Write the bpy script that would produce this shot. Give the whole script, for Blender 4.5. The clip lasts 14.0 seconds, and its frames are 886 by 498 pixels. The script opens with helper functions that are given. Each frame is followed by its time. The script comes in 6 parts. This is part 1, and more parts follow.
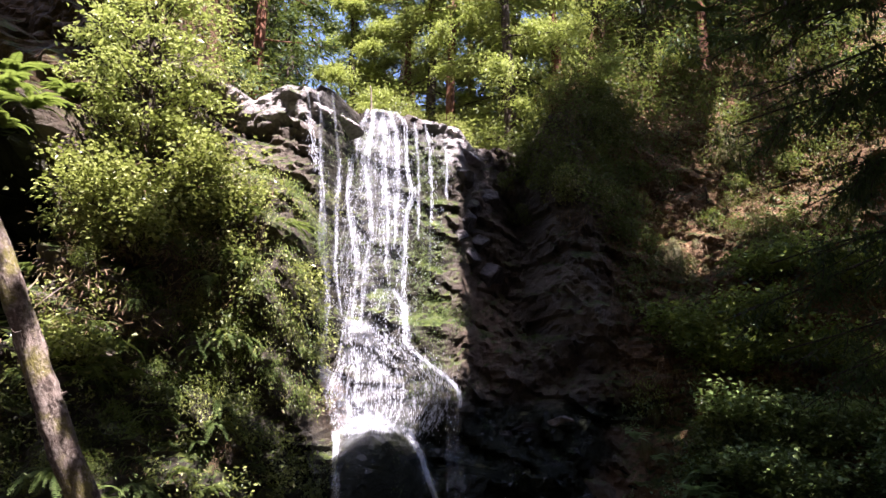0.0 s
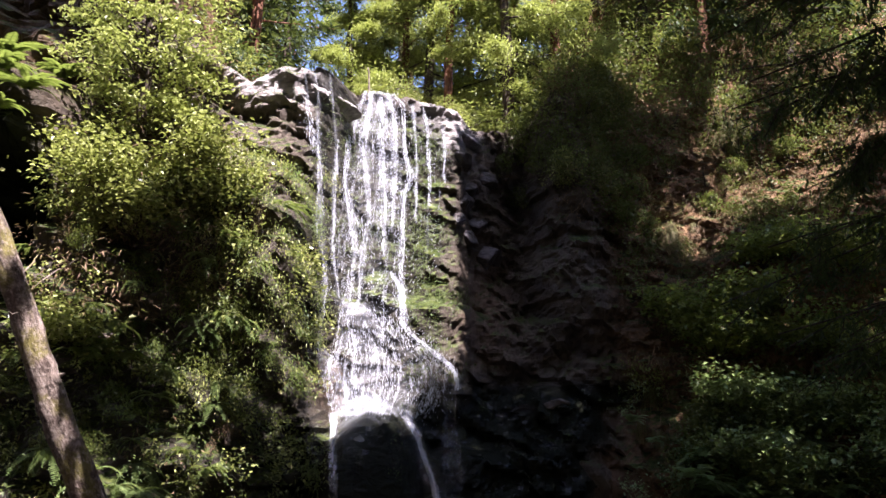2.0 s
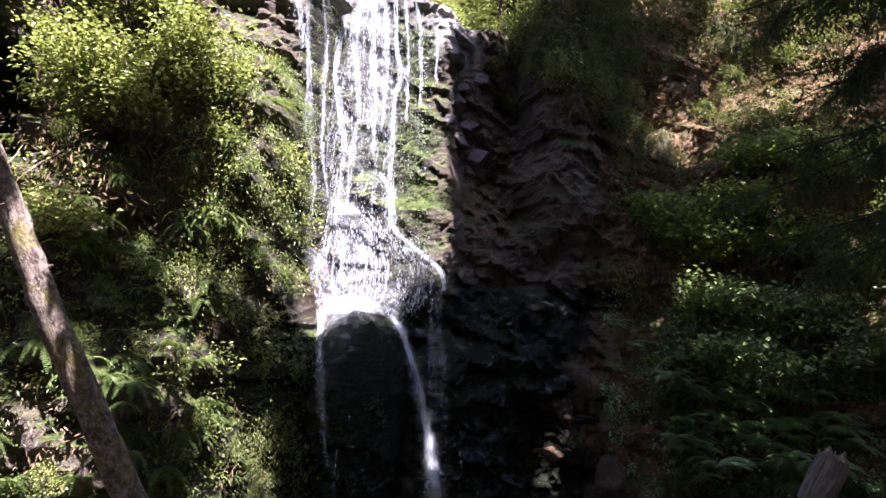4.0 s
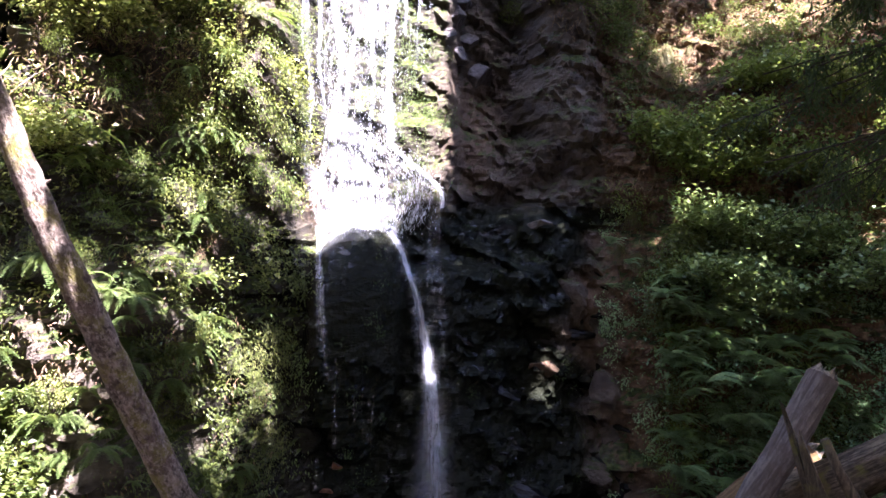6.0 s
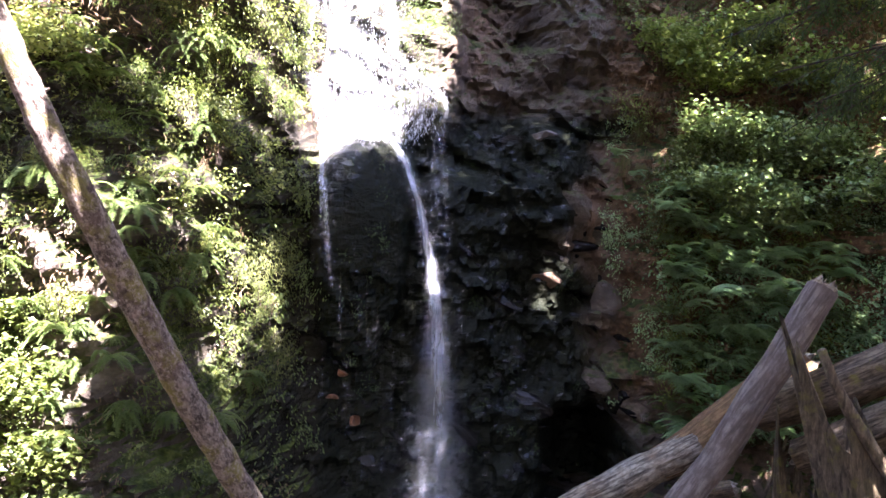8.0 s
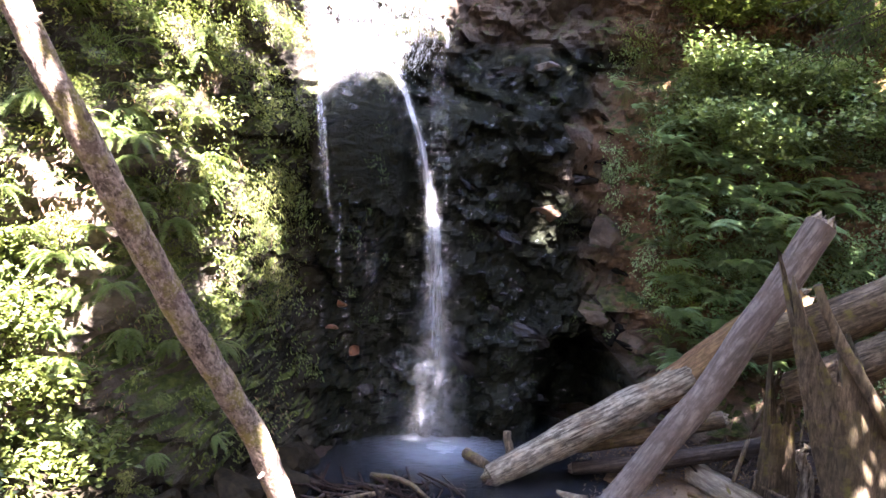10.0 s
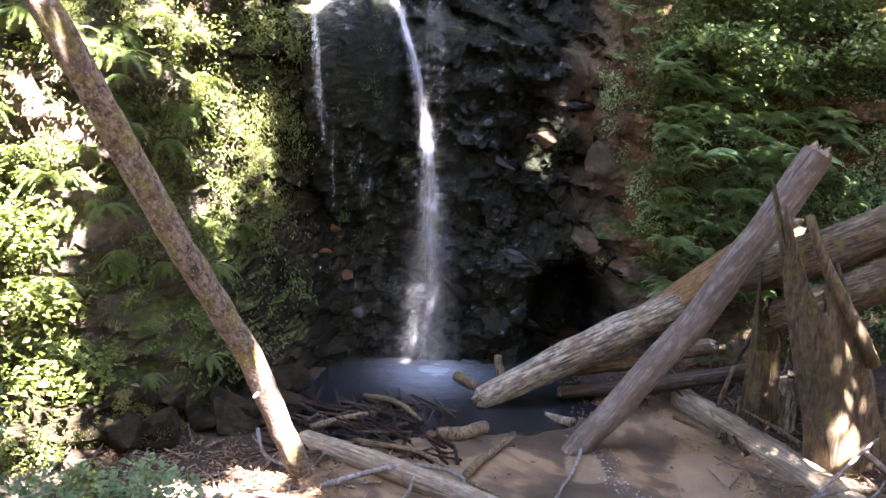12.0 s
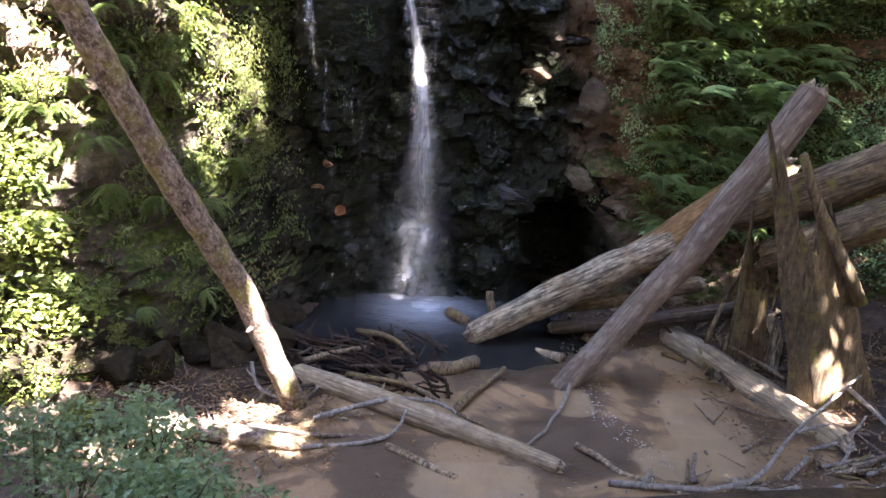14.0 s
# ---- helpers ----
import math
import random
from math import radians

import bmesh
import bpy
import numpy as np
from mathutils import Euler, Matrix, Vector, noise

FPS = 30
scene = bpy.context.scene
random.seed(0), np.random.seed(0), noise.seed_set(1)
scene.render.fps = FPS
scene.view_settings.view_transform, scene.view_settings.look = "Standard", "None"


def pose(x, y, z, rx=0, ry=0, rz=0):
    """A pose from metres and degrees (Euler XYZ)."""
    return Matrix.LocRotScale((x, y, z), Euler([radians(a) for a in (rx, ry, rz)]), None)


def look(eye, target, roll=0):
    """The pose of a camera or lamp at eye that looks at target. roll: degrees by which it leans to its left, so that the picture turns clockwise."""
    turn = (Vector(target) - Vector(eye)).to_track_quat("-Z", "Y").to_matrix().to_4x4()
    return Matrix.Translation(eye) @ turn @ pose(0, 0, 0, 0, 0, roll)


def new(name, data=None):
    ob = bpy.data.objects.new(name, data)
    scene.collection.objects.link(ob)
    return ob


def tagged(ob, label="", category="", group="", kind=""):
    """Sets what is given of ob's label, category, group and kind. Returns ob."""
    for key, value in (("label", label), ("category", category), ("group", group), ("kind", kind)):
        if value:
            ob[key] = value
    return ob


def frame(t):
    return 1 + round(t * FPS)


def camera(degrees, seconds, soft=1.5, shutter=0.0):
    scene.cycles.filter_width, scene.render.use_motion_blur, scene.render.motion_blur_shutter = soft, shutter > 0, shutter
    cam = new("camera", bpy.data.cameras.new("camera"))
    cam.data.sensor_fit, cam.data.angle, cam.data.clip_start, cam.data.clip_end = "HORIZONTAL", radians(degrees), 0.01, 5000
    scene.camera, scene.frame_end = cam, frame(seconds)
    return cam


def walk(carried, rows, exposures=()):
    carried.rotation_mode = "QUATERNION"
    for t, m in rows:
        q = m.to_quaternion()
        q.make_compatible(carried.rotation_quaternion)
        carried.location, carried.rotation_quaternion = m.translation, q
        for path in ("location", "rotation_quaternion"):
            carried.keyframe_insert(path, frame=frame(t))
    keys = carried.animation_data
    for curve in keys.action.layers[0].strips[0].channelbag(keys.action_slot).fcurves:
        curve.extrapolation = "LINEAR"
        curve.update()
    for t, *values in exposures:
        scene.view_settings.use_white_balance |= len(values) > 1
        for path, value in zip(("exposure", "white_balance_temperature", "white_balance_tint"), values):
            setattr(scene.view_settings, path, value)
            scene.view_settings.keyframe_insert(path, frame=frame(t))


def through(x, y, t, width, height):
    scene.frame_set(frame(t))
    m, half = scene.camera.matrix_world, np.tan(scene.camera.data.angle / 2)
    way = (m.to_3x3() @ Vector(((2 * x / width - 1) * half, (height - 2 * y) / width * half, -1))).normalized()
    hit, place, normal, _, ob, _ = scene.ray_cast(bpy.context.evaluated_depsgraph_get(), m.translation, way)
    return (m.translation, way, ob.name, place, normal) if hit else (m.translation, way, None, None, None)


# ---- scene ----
# ---------------------------------------------------------------- camera
cam = camera(57.13, 14.0)
EYE = (0.0, 0.0, 7.0)
TURNS = [
    (0.0, 106.02, 0.19, 0.05), (0.5, 105.8, 0.13, -0.18), (1.0, 105.66, 0.09, -0.17), (1.5, 105.42, -0.02, -0.14),
    (2.0, 104.81, 0.05, -0.17), (2.5, 104.18, 0.03, -0.27), (3.0, 102.41, -0.12, -0.66), (3.5, 100.57, -0.43, -0.87),
    (4.0, 97.92, -1.25, -1.23), (4.2, 97.0, -1.35, -1.25), (6.5, 91.14, -1.67, -1.47), (7.0, 89.87, -1.8, -1.63),
    (7.5, 87.74, -1.69, -1.15), (8.0, 85.86, -1.76, -1.07), (8.2, 85.57, -2.08, -1.14), (10.3, 80.28, -2.35, -1.08),
    (10.5, 79.76, -2.48, -1.26), (11.0, 78.34, -2.79, -1.32), (11.5, 77.05, -2.92, -1.34), (12.0, 75.88, -3.1, -1.34),
    (12.5, 74.68, -3.29, -1.68), (13.0, 73.27, -3.35, -1.52), (13.5, 72.11, -3.5, -1.65), (14.0, 71.44, -3.64, -1.72),
]
EXPOSURES = [(0.0, 2.75, 5950, 30), (2.5, 2.68, 5900, 31), (4.2, 3.3, 5650, 32), (6.5, 4.55, 5650, 34), (8.0, 5.15, 5750, 33), (10.5, 5.80, 6100, 31), (14.0, 5.45, 6200, 27)]
walk(cam, [(t, pose(*EYE, rx, ry, rz)) for t, rx, ry, rz in TURNS], EXPOSURES)

# ---------------------------------------------------------------- light
SUN_UP, SUN_TURN = 63.0, 158.0   # height of the sun, and its bearing clockwise from straight ahead
sun_way = Vector((math.sin(radians(SUN_TURN)) * math.cos(radians(SUN_UP)), math.cos(radians(SUN_TURN)) * math.cos(radians(SUN_UP)), math.sin(radians(SUN_UP))))
world = bpy.data.worlds.new("sky")
scene.world = world
world.use_nodes = True
wn = world.node_tree
sky = wn.nodes.new("ShaderNodeTexSky")
sky.sky_type, sky.sun_disc = "NISHITA", False
sky.sun_elevation, sky.sun_rotation = radians(SUN_UP), radians(SUN_TURN)
wn.links.new(sky.outputs[0], wn.nodes["Background"].inputs["Color"])
wn.nodes["Background"].inputs["Strength"].default_value = 0.06
sun = new("sun", bpy.data.lights.new("sun", "SUN"))
sun.data.energy, sun.data.angle, sun.data.color = 5.0, radians(0.55), (1.0, 0.95, 0.86)
sun.matrix_world = look(sun_way * 60, (0, 0, 0))


# ---------------------------------------------------------------- materials
def material(name):
    m = bpy.data.materials.new(name)
    m.use_nodes = True
    nt = m.node_tree
    return m, nt, nt.nodes["Principled BSDF"]


def node(nt, kind, **sets):
    n = nt.nodes.new(kind)
    for key, value in sets.items():
        n.inputs[key.replace("_", " ")].default_value = value
    return n


def coords(nt, scale=(1, 1, 1), which="Object"):
    c = nt.nodes.new("ShaderNodeTexCoord")
    m = nt.nodes.new("ShaderNodeMapping")
    m.inputs["Scale"].default_value = scale
    nt.links.new(c.outputs[which], m.inputs["Vector"])
    return m.outputs[0]


def noise_tex(nt, vec, scale, detail=5.0, rough=0.6, distortion=0.0):
    n = node(nt, "ShaderNodeTexNoise", Scale=scale, Detail=detail, Roughness=rough, Distortion=distortion)
    nt.links.new(vec, n.inputs["Vector"])
    return n.outputs["Fac"]


def ramp(nt, fac, stops):
    r = nt.nodes.new("ShaderNodeValToRGB")
    while len(r.color_ramp.elements) < len(stops):
        r.color_ramp.elements.new(0.5)
    for e, (at, col) in zip(r.color_ramp.elements, stops):
        e.position = at
        e.color = (*col, 1) if isinstance(col, tuple) else (col, col, col, 1)
    nt.links.new(fac, r.inputs["Fac"])
    return r.outputs["Color"]


def mix(nt, fac, a, b, mode="MIX"):
    m = nt.nodes.new("ShaderNodeMix")
    m.data_type, m.blend_type = "RGBA", mode
    for sock, value in ((m.inputs["Factor"], fac), (m.inputs["A"], a), (m.inputs["B"], b)):
        if isinstance(value, (float, int)):
            sock.default_value = value
        elif isinstance(value, tuple):
            sock.default_value = (*value, 1)
        else:
            nt.links.new(value, sock)
    return m.outputs["Result"]


def calc(nt, op, a, b=0.0, clamp=False):
    m = nt.nodes.new("ShaderNodeMath")
    m.operation, m.use_clamp = op, clamp
    for sock, value in zip(m.inputs, (a, b)):
        if isinstance(value, (float, int)):
            sock.default_value = value
        else:
            nt.links.new(value, sock)
    return m.outputs[0]


def bump(nt, bsdf, height, strength=0.5, distance=0.05):
    b = node(nt, "ShaderNodeBump", Strength=strength, Distance=distance)
    nt.links.new(height, b.inputs["Height"])
    nt.links.new(b.outputs[0], bsdf.inputs["Normal"])


def attr(nt, name):
    a = nt.nodes.new("ShaderNodeAttribute")
    a.attribute_name = name
    return a.outputs["Fac"]


def make_cliff_material():
    m, nt, b = material("cliff_rock")
    v = coords(nt)
    flat = coords(nt, (1, 1, 2.6))
    coarse, fine = noise_tex(nt, flat, 0.9, 7), noise_tex(nt, v, 7.0, 6)
    grit = noise_tex(nt, v, 38.0, 4)
    rock = ramp(nt, coarse, [(0.3, (0.045, 0.033, 0.026)), (0.5, (0.115, 0.09, 0.064)), (0.7, (0.23, 0.19, 0.14))])
    rock = mix(nt, calc(nt, "MULTIPLY", fine, 0.6), rock, (0.06, 0.05, 0.045))
    red = mix(nt, fine, (0.27, 0.155, 0.085), (0.14, 0.085, 0.05))
    rock = mix(nt, attr(nt, "red"), rock, red)
    soil = ramp(nt, fine, [(0.3, (0.055, 0.032, 0.017)), (0.55, (0.15, 0.088, 0.043)), (0.75, (0.28, 0.18, 0.10))])
    col = mix(nt, attr(nt, "soil"), rock, soil)
    col = mix(nt, attr(nt, "dry"), col, ramp(nt, coarse, [(0.35, (0.09, 0.075, 0.068)), (0.6, (0.36, 0.325, 0.30))]))
    # near-black for wet rock, and for shade painted into cave, hollow and gaps
    col = mix(nt, calc(nt, "MULTIPLY", attr(nt, "wet_shaded"), 0.97), col, mix(nt, coarse, (0.003, 0.004, 0.003), (0.012, 0.0150, 0.0085)))
    green = ramp(nt, fine, [(0.3, (0.012, 0.018, 0.005)), (0.5, (0.038, 0.052, 0.012)), (0.72, (0.10, 0.11, 0.026))])
    geo = nt.nodes.new("ShaderNodeNewGeometry")
    sep = nt.nodes.new("ShaderNodeSeparateXYZ")
    nt.links.new(geo.outputs["Normal"], sep.inputs[0])
    up = calc(nt, "MULTIPLY", calc(nt, "ADD", sep.outputs["Z"], 0.1), 0.7)
    cover = calc(nt, "ADD", calc(nt, "ADD", up, noise_tex(nt, v, 1.7, 6)), attr(nt, "moss"))
    cover = calc(nt, "MULTIPLY", calc(nt, "SUBTRACT", cover, 1.0), 5.0, True)
    col = mix(nt, cover, col, green)
    nt.links.new(col, b.inputs["Base Color"])
    wet_shaded = calc(nt, "MULTIPLY", attr(nt, "wet_shaded"), calc(nt, "SUBTRACT", 1.0, calc(nt, "MULTIPLY", cover, 0.7)))
    nt.links.new(calc(nt, "SUBTRACT", 0.92, calc(nt, "MULTIPLY", wet_shaded, 0.85)), b.inputs["Roughness"])
    sheen = ramp(nt, noise_tex(nt, coords(nt, (1.6, 1.6, 3.4)), 2.3, 4, 0.6), [(0.54, 0.03), (0.68, 0.7)])
    sheen = mix(nt, ramp(nt, sep.outputs["Z"], [(0.30, 0.0), (0.62, 1.0)]), (0.04, 0.04, 0.04), sheen)
    nt.links.new(mix(nt, attr(nt, "wet_shaded"), (0.15, 0.15, 0.15), sheen), b.inputs["Specular IOR Level"])
    h = calc(nt, "ADD", calc(nt, "MULTIPLY", fine, 1.0), calc(nt, "MULTIPLY", grit, 0.35))
    turned = nt.nodes.new("ShaderNodeMapping")
    turned.inputs["Rotation"].default_value = (0, radians(32), 0)
    turned.inputs["Scale"].default_value = (0.9, 1.0, 2.4)
    nt.links.new(v, turned.inputs["Vector"])
    folds = noise_tex(nt, turned.outputs[0], 2.4, 4, 0.55, 0.8)
    soft = calc(nt, "SUBTRACT", 1.0, calc(nt, "MULTIPLY", attr(nt, "wet_shaded"), 0.72))
    bump(nt, b, calc(nt, "ADD", calc(nt, "MULTIPLY", h, soft), calc(nt, "MULTIPLY", folds, 0.55)), 1.0, 0.15)
    return m


def make_leaf_material(name, dark, light, gloss=0.55, through=0.35, tip=None):
    m, nt, b = material(name)
    geo = nt.nodes.new("ShaderNodeNewGeometry")
    stops = [(0.0, dark), (1.0, light)] if tip is None else [(0.0, dark), (0.75, light), (0.93, light), (1.0, tip)]
    col = ramp(nt, geo.outputs["Random Per Island"], stops)
    v = coords(nt)
    col = mix(nt, calc(nt, "MULTIPLY", noise_tex(nt, v, 2.2, 2), 0.55), col, dark)
    nt.links.new(col, b.inputs["Base Color"])
    b.inputs["Roughness"].default_value = gloss
    b.inputs["Specular IOR Level"].default_value = 0.3
    t = nt.nodes.new("ShaderNodeBsdfTranslucent")
    nt.links.new(mix(nt, 0.35, col, (0.30, 0.36, 0.05)), t.inputs["Color"])
    s = nt.nodes.new("ShaderNodeMixShader")
    s.inputs[0].default_value = through
    nt.links.new(b.outputs[0], s.inputs[1])
    nt.links.new(t.outputs[0], s.inputs[2])
    nt.links.new(s.outputs[0], nt.nodes["Material Output"].inputs["Surface"])
    return m


def make_wood_material(name, dark, light, stain, along=(9, 9, 0.7), rough=0.85, moss=0.0):
    m, nt, b = material(name)
    grain = noise_tex(nt, coords(nt, along), 2.2, 6, 0.65, 0.4)
    blotch = noise_tex(nt, coords(nt), 1.6, 5)
    fine = noise_tex(nt, coords(nt, (1, 1, 0.15)), 45.0, 3)
    col = ramp(nt, grain, [(0.38, dark), (0.58, light)])
    col = mix(nt, ramp(nt, blotch, [(0.45, 0.0), (0.68, 0.8)]), col, stain)
    col = mix(nt, ramp(nt, noise_tex(nt, coords(nt, (1, 1, 0.6)), 9.0, 6, 0.7), [(0.42, 0.0), (0.62, 0.75)]), col, dark)
    if moss:
        col = mix(nt, ramp(nt, noise_tex(nt, coords(nt), 3.1, 6), [(0.62 - 0.25 * moss, 0.0), (0.72 - 0.2 * moss, 0.9)]), col, (0.17, 0.145, 0.042))
    if moss > 0.4:
        scale = noise_tex(nt, coords(nt), 17.0, 5, 0.75)
        col = mix(nt, ramp(nt, scale, [(0.5, 0.0), (0.62, 0.6)]), col, (0.38, 0.32, 0.26))
        col = mix(nt, ramp(nt, noise_tex(nt, coords(nt, (1, 1, 0.7)), 15.0, 5, 0.75), [(0.55, 0.0), (0.64, 0.7)]), col, (0.06, 0.045, 0.03))
        grain = calc(nt, "ADD", grain, scale)
    nt.links.new(col, b.inputs["Base Color"])
    b.inputs["Roughness"].default_value = rough
    b.inputs["Specular IOR Level"].default_value = 0.15
    bump(nt, b, calc(nt, "ADD", grain, calc(nt, "MULTIPLY", fine, 0.5)), 0.8, 0.04)
    return m


def make_pool_material():
    m, nt, b = material("pool_water")
    v = coords(nt)
    sep = nt.nodes.new("ShaderNodeVectorMath")
    sep.operation = "DISTANCE"
    sep.inputs[1].default_value = (0.55, 16.9, 0.0)
    nt.links.new(v, sep.inputs[0])
    near = calc(nt, "SUBTRACT", 1.0, calc(nt, "MULTIPLY", sep.outputs["Value"], 0.40), True)
    foam = calc(nt, "MULTIPLY", calc(nt, "POWER", near, 2.6), calc(nt, "ADD", 0.25, calc(nt, "MULTIPLY", noise_tex(nt, coords(nt, (1, 2.0, 1)), 2.2, 4), 0.6)), True)
    nt.links.new(mix(nt, foam, (0.014, 0.015, 0.016), (0.55, 0.60, 0.66)), b.inputs["Base Color"])
    nt.links.new(calc(nt, "ADD", calc(nt, "MULTIPLY", foam, 0.5), 0.08), b.inputs["Roughness"])
    bump(nt, b, noise_tex(nt, coords(nt, (1, 2.2, 1)), 5.5, 4), 0.5, 0.05)
    b.inputs["Specular IOR Level"].default_value = 0.3
    return m


def make_sand_material():
    m, nt, b = material("wet_sand")
    v = coords(nt)
    big, mid, fine = noise_tex(nt, v, 0.55, 5, 0.55, 0.6), noise_tex(nt, v, 2.4, 6), noise_tex(nt, v, 30.0, 5)
    col = ramp(nt, big, [(0.44, (0.065, 0.043, 0.027)), (0.5, (0.120, 0.076, 0.043)), (0.55, (0.28, 0.185, 0.10))])
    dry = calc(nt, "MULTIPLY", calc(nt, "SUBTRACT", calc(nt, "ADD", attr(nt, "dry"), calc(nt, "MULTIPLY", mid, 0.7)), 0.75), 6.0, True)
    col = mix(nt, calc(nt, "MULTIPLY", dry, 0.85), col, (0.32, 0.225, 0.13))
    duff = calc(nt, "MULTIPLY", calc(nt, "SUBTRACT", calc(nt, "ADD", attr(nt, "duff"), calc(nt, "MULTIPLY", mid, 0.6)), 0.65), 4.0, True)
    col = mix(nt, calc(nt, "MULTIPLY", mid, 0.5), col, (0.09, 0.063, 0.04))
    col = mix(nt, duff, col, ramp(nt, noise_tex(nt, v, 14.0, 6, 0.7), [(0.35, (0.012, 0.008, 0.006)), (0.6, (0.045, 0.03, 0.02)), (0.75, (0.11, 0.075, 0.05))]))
    col = mix(nt, calc(nt, "MULTIPLY", fine, 0.35), col, (0.05, 0.036, 0.024))
    nt.links.new(col, b.inputs["Base Color"])
    nt.links.new(ramp(nt, big, [(0.42, 0.4), (0.55, 0.9)]), b.inputs["Roughness"])
    b.inputs["Specular IOR Level"].default_value = 0.2
    bump(nt, b, calc(nt, "ADD", mid, calc(nt, "MULTIPLY", fine, 0.3)), 0.6, 0.06)
    return m


def make_stone_material(name, a, c, rough=0.7):
    m, nt, b = material(name)
    info = nt.nodes.new("ShaderNodeObjectInfo")
    v = coords(nt)
    col = ramp(nt, noise_tex(nt, v, 6.0, 6), [(0.3, a), (0.7, c)])
    col = mix(nt, calc(nt, "MULTIPLY", info.outputs["Random"], 0.4), col, a)
    nt.links.new(col, b.inputs["Base Color"])
    b.inputs["Roughness"].default_value = rough
    b.inputs["Specular IOR Level"].default_value = 0.17 if rough < 0.1 else (0.08 if rough > 0.85 else 0.3)
    bump(nt, b, noise_tex(nt, v, 22.0, 5), 0.6, 0.03)
    return m


CLIFF = make_cliff_material()
SAND = make_sand_material()
POOL = make_pool_material()


def make_sheet_material(name, solid, streak=(13, 13, 0.35), hair=(60, 60, 1.2), contrast=1.0):
    """A soft sheet of falling water: clear where it is thin, white where it is thick, drawn out in fine streaks."""
    m, nt, b = material(name)
    a, c = noise_tex(nt, coords(nt, streak), 1.0, 4, 0.6, 0.3), noise_tex(nt, coords(nt, hair), 1.0, 3, 0.6)
    fleck = noise_tex(nt, coords(nt, (1, 1, 0.45)), 16.0, 5, 0.75)
    var = calc(nt, "ADD", calc(nt, "MULTIPLY", calc(nt, "SUBTRACT", a, 0.5), 2.6 * contrast), calc(nt, "ADD", calc(nt, "MULTIPLY", calc(nt, "SUBTRACT", c, 0.5), 1.6 * contrast), calc(nt, "MULTIPLY", calc(nt, "SUBTRACT", fleck, 0.5), 1.4 * contrast)))
    cover = calc(nt, "MULTIPLY", attr(nt, "thick"), calc(nt, "ADD", 1.0, var), True)
    b.inputs["Base Color"].default_value = (0.86, 0.88, 0.92, 1)
    b.inputs["Roughness"].default_value = 0.3
    t = node(nt, "ShaderNodeBsdfTranslucent", Color=(0.85, 0.88, 0.92, 1))
    s1, s2 = nt.nodes.new("ShaderNodeMixShader"), nt.nodes.new("ShaderNodeMixShader")
    s1.inputs[0].default_value = 0.35
    nt.links.new(b.outputs[0], s1.inputs[1])
    nt.links.new(t.outputs[0], s1.inputs[2])
    nt.links.new(calc(nt, "MULTIPLY", cover, solid), s2.inputs[0])
    nt.links.new(nt.nodes.new("ShaderNodeBsdfTransparent").outputs[0], s2.inputs[1])
    nt.links.new(s1.outputs[0], s2.inputs[2])
    nt.links.new(s2.outputs[0], nt.nodes["Material Output"].inputs["Surface"])
    return m


VEIL = make_sheet_material("falling_water_veil", 0.15, (11, 11, 0.5), contrast=1.8)
FAN = make_sheet_material("spreading_water", 0.17, (9, 9, 1.6), (50, 50, 5.0), 2.2)
UPPER = make_sheet_material("broken_white_stream", 0.26, (18, 18, 1.6), (70, 70, 4.0), 2.4)
STREAM = make_sheet_material("falling_water_stream", 0.72, (14, 14, 0.3), contrast=0.9)


def make_drop_material(name, solid):
    m, nt, b = material(name)
    b.inputs["Base Color"].default_value = (0.88, 0.9, 0.94, 1)
    b.inputs["Roughness"].default_value = 0.2
    s = nt.nodes.new("ShaderNodeMixShader")
    s.inputs[0].default_value = solid
    nt.links.new(nt.nodes.new("ShaderNodeBsdfTransparent").outputs[0], s.inputs[1])
    nt.links.new(b.outputs[0], s.inputs[2])
    nt.links.new(s.outputs[0], nt.nodes["Material Output"].inputs["Surface"])
    return m


DROPS = make_drop_material("white_water_drops", 0.75)
FINE_DROPS = make_drop_material("fine_water_drops", 0.24)
MIST = make_sheet_material("spray_mist", 0.36, (4, 4, 0.3), (25, 25, 1.0), 0.7)
# LEAF_OAK and LEAF_TREE have sunlight put into their colour
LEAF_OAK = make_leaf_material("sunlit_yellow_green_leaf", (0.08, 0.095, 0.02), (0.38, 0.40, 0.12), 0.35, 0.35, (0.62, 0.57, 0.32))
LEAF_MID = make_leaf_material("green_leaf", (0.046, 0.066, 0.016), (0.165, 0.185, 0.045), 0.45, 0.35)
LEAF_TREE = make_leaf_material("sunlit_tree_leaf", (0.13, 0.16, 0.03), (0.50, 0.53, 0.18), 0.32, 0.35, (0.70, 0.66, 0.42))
MOSS = make_leaf_material("olive_moss", (0.045, 0.055, 0.012), (0.17, 0.175, 0.045), 0.7, 0.25)
LEAF_BLUE = make_leaf_material("blue_green_leaf", (0.10, 0.17, 0.075), (0.26, 0.37, 0.165), 0.4, 0.3)
LEAF_BRAMBLE = make_leaf_material("bramble_leaf", (0.075, 0.13, 0.06), (0.22, 0.315, 0.15), 0.3, 0.3)
LEAF_BROAD = make_leaf_material("broad_shaded_leaf", (0.115, 0.165, 0.052), (0.32, 0.41, 0.135), 0.3, 0.35)
LEAF_SPRING = make_leaf_material("yellow_green_shrub_leaf", (0.10, 0.14, 0.025), (0.28, 0.32, 0.07), 0.4, 0.4)
LEAF_DRY = make_leaf_material("dead_brown_leaf", (0.10, 0.06, 0.035), (0.30, 0.2, 0.12), 0.8, 0.2)
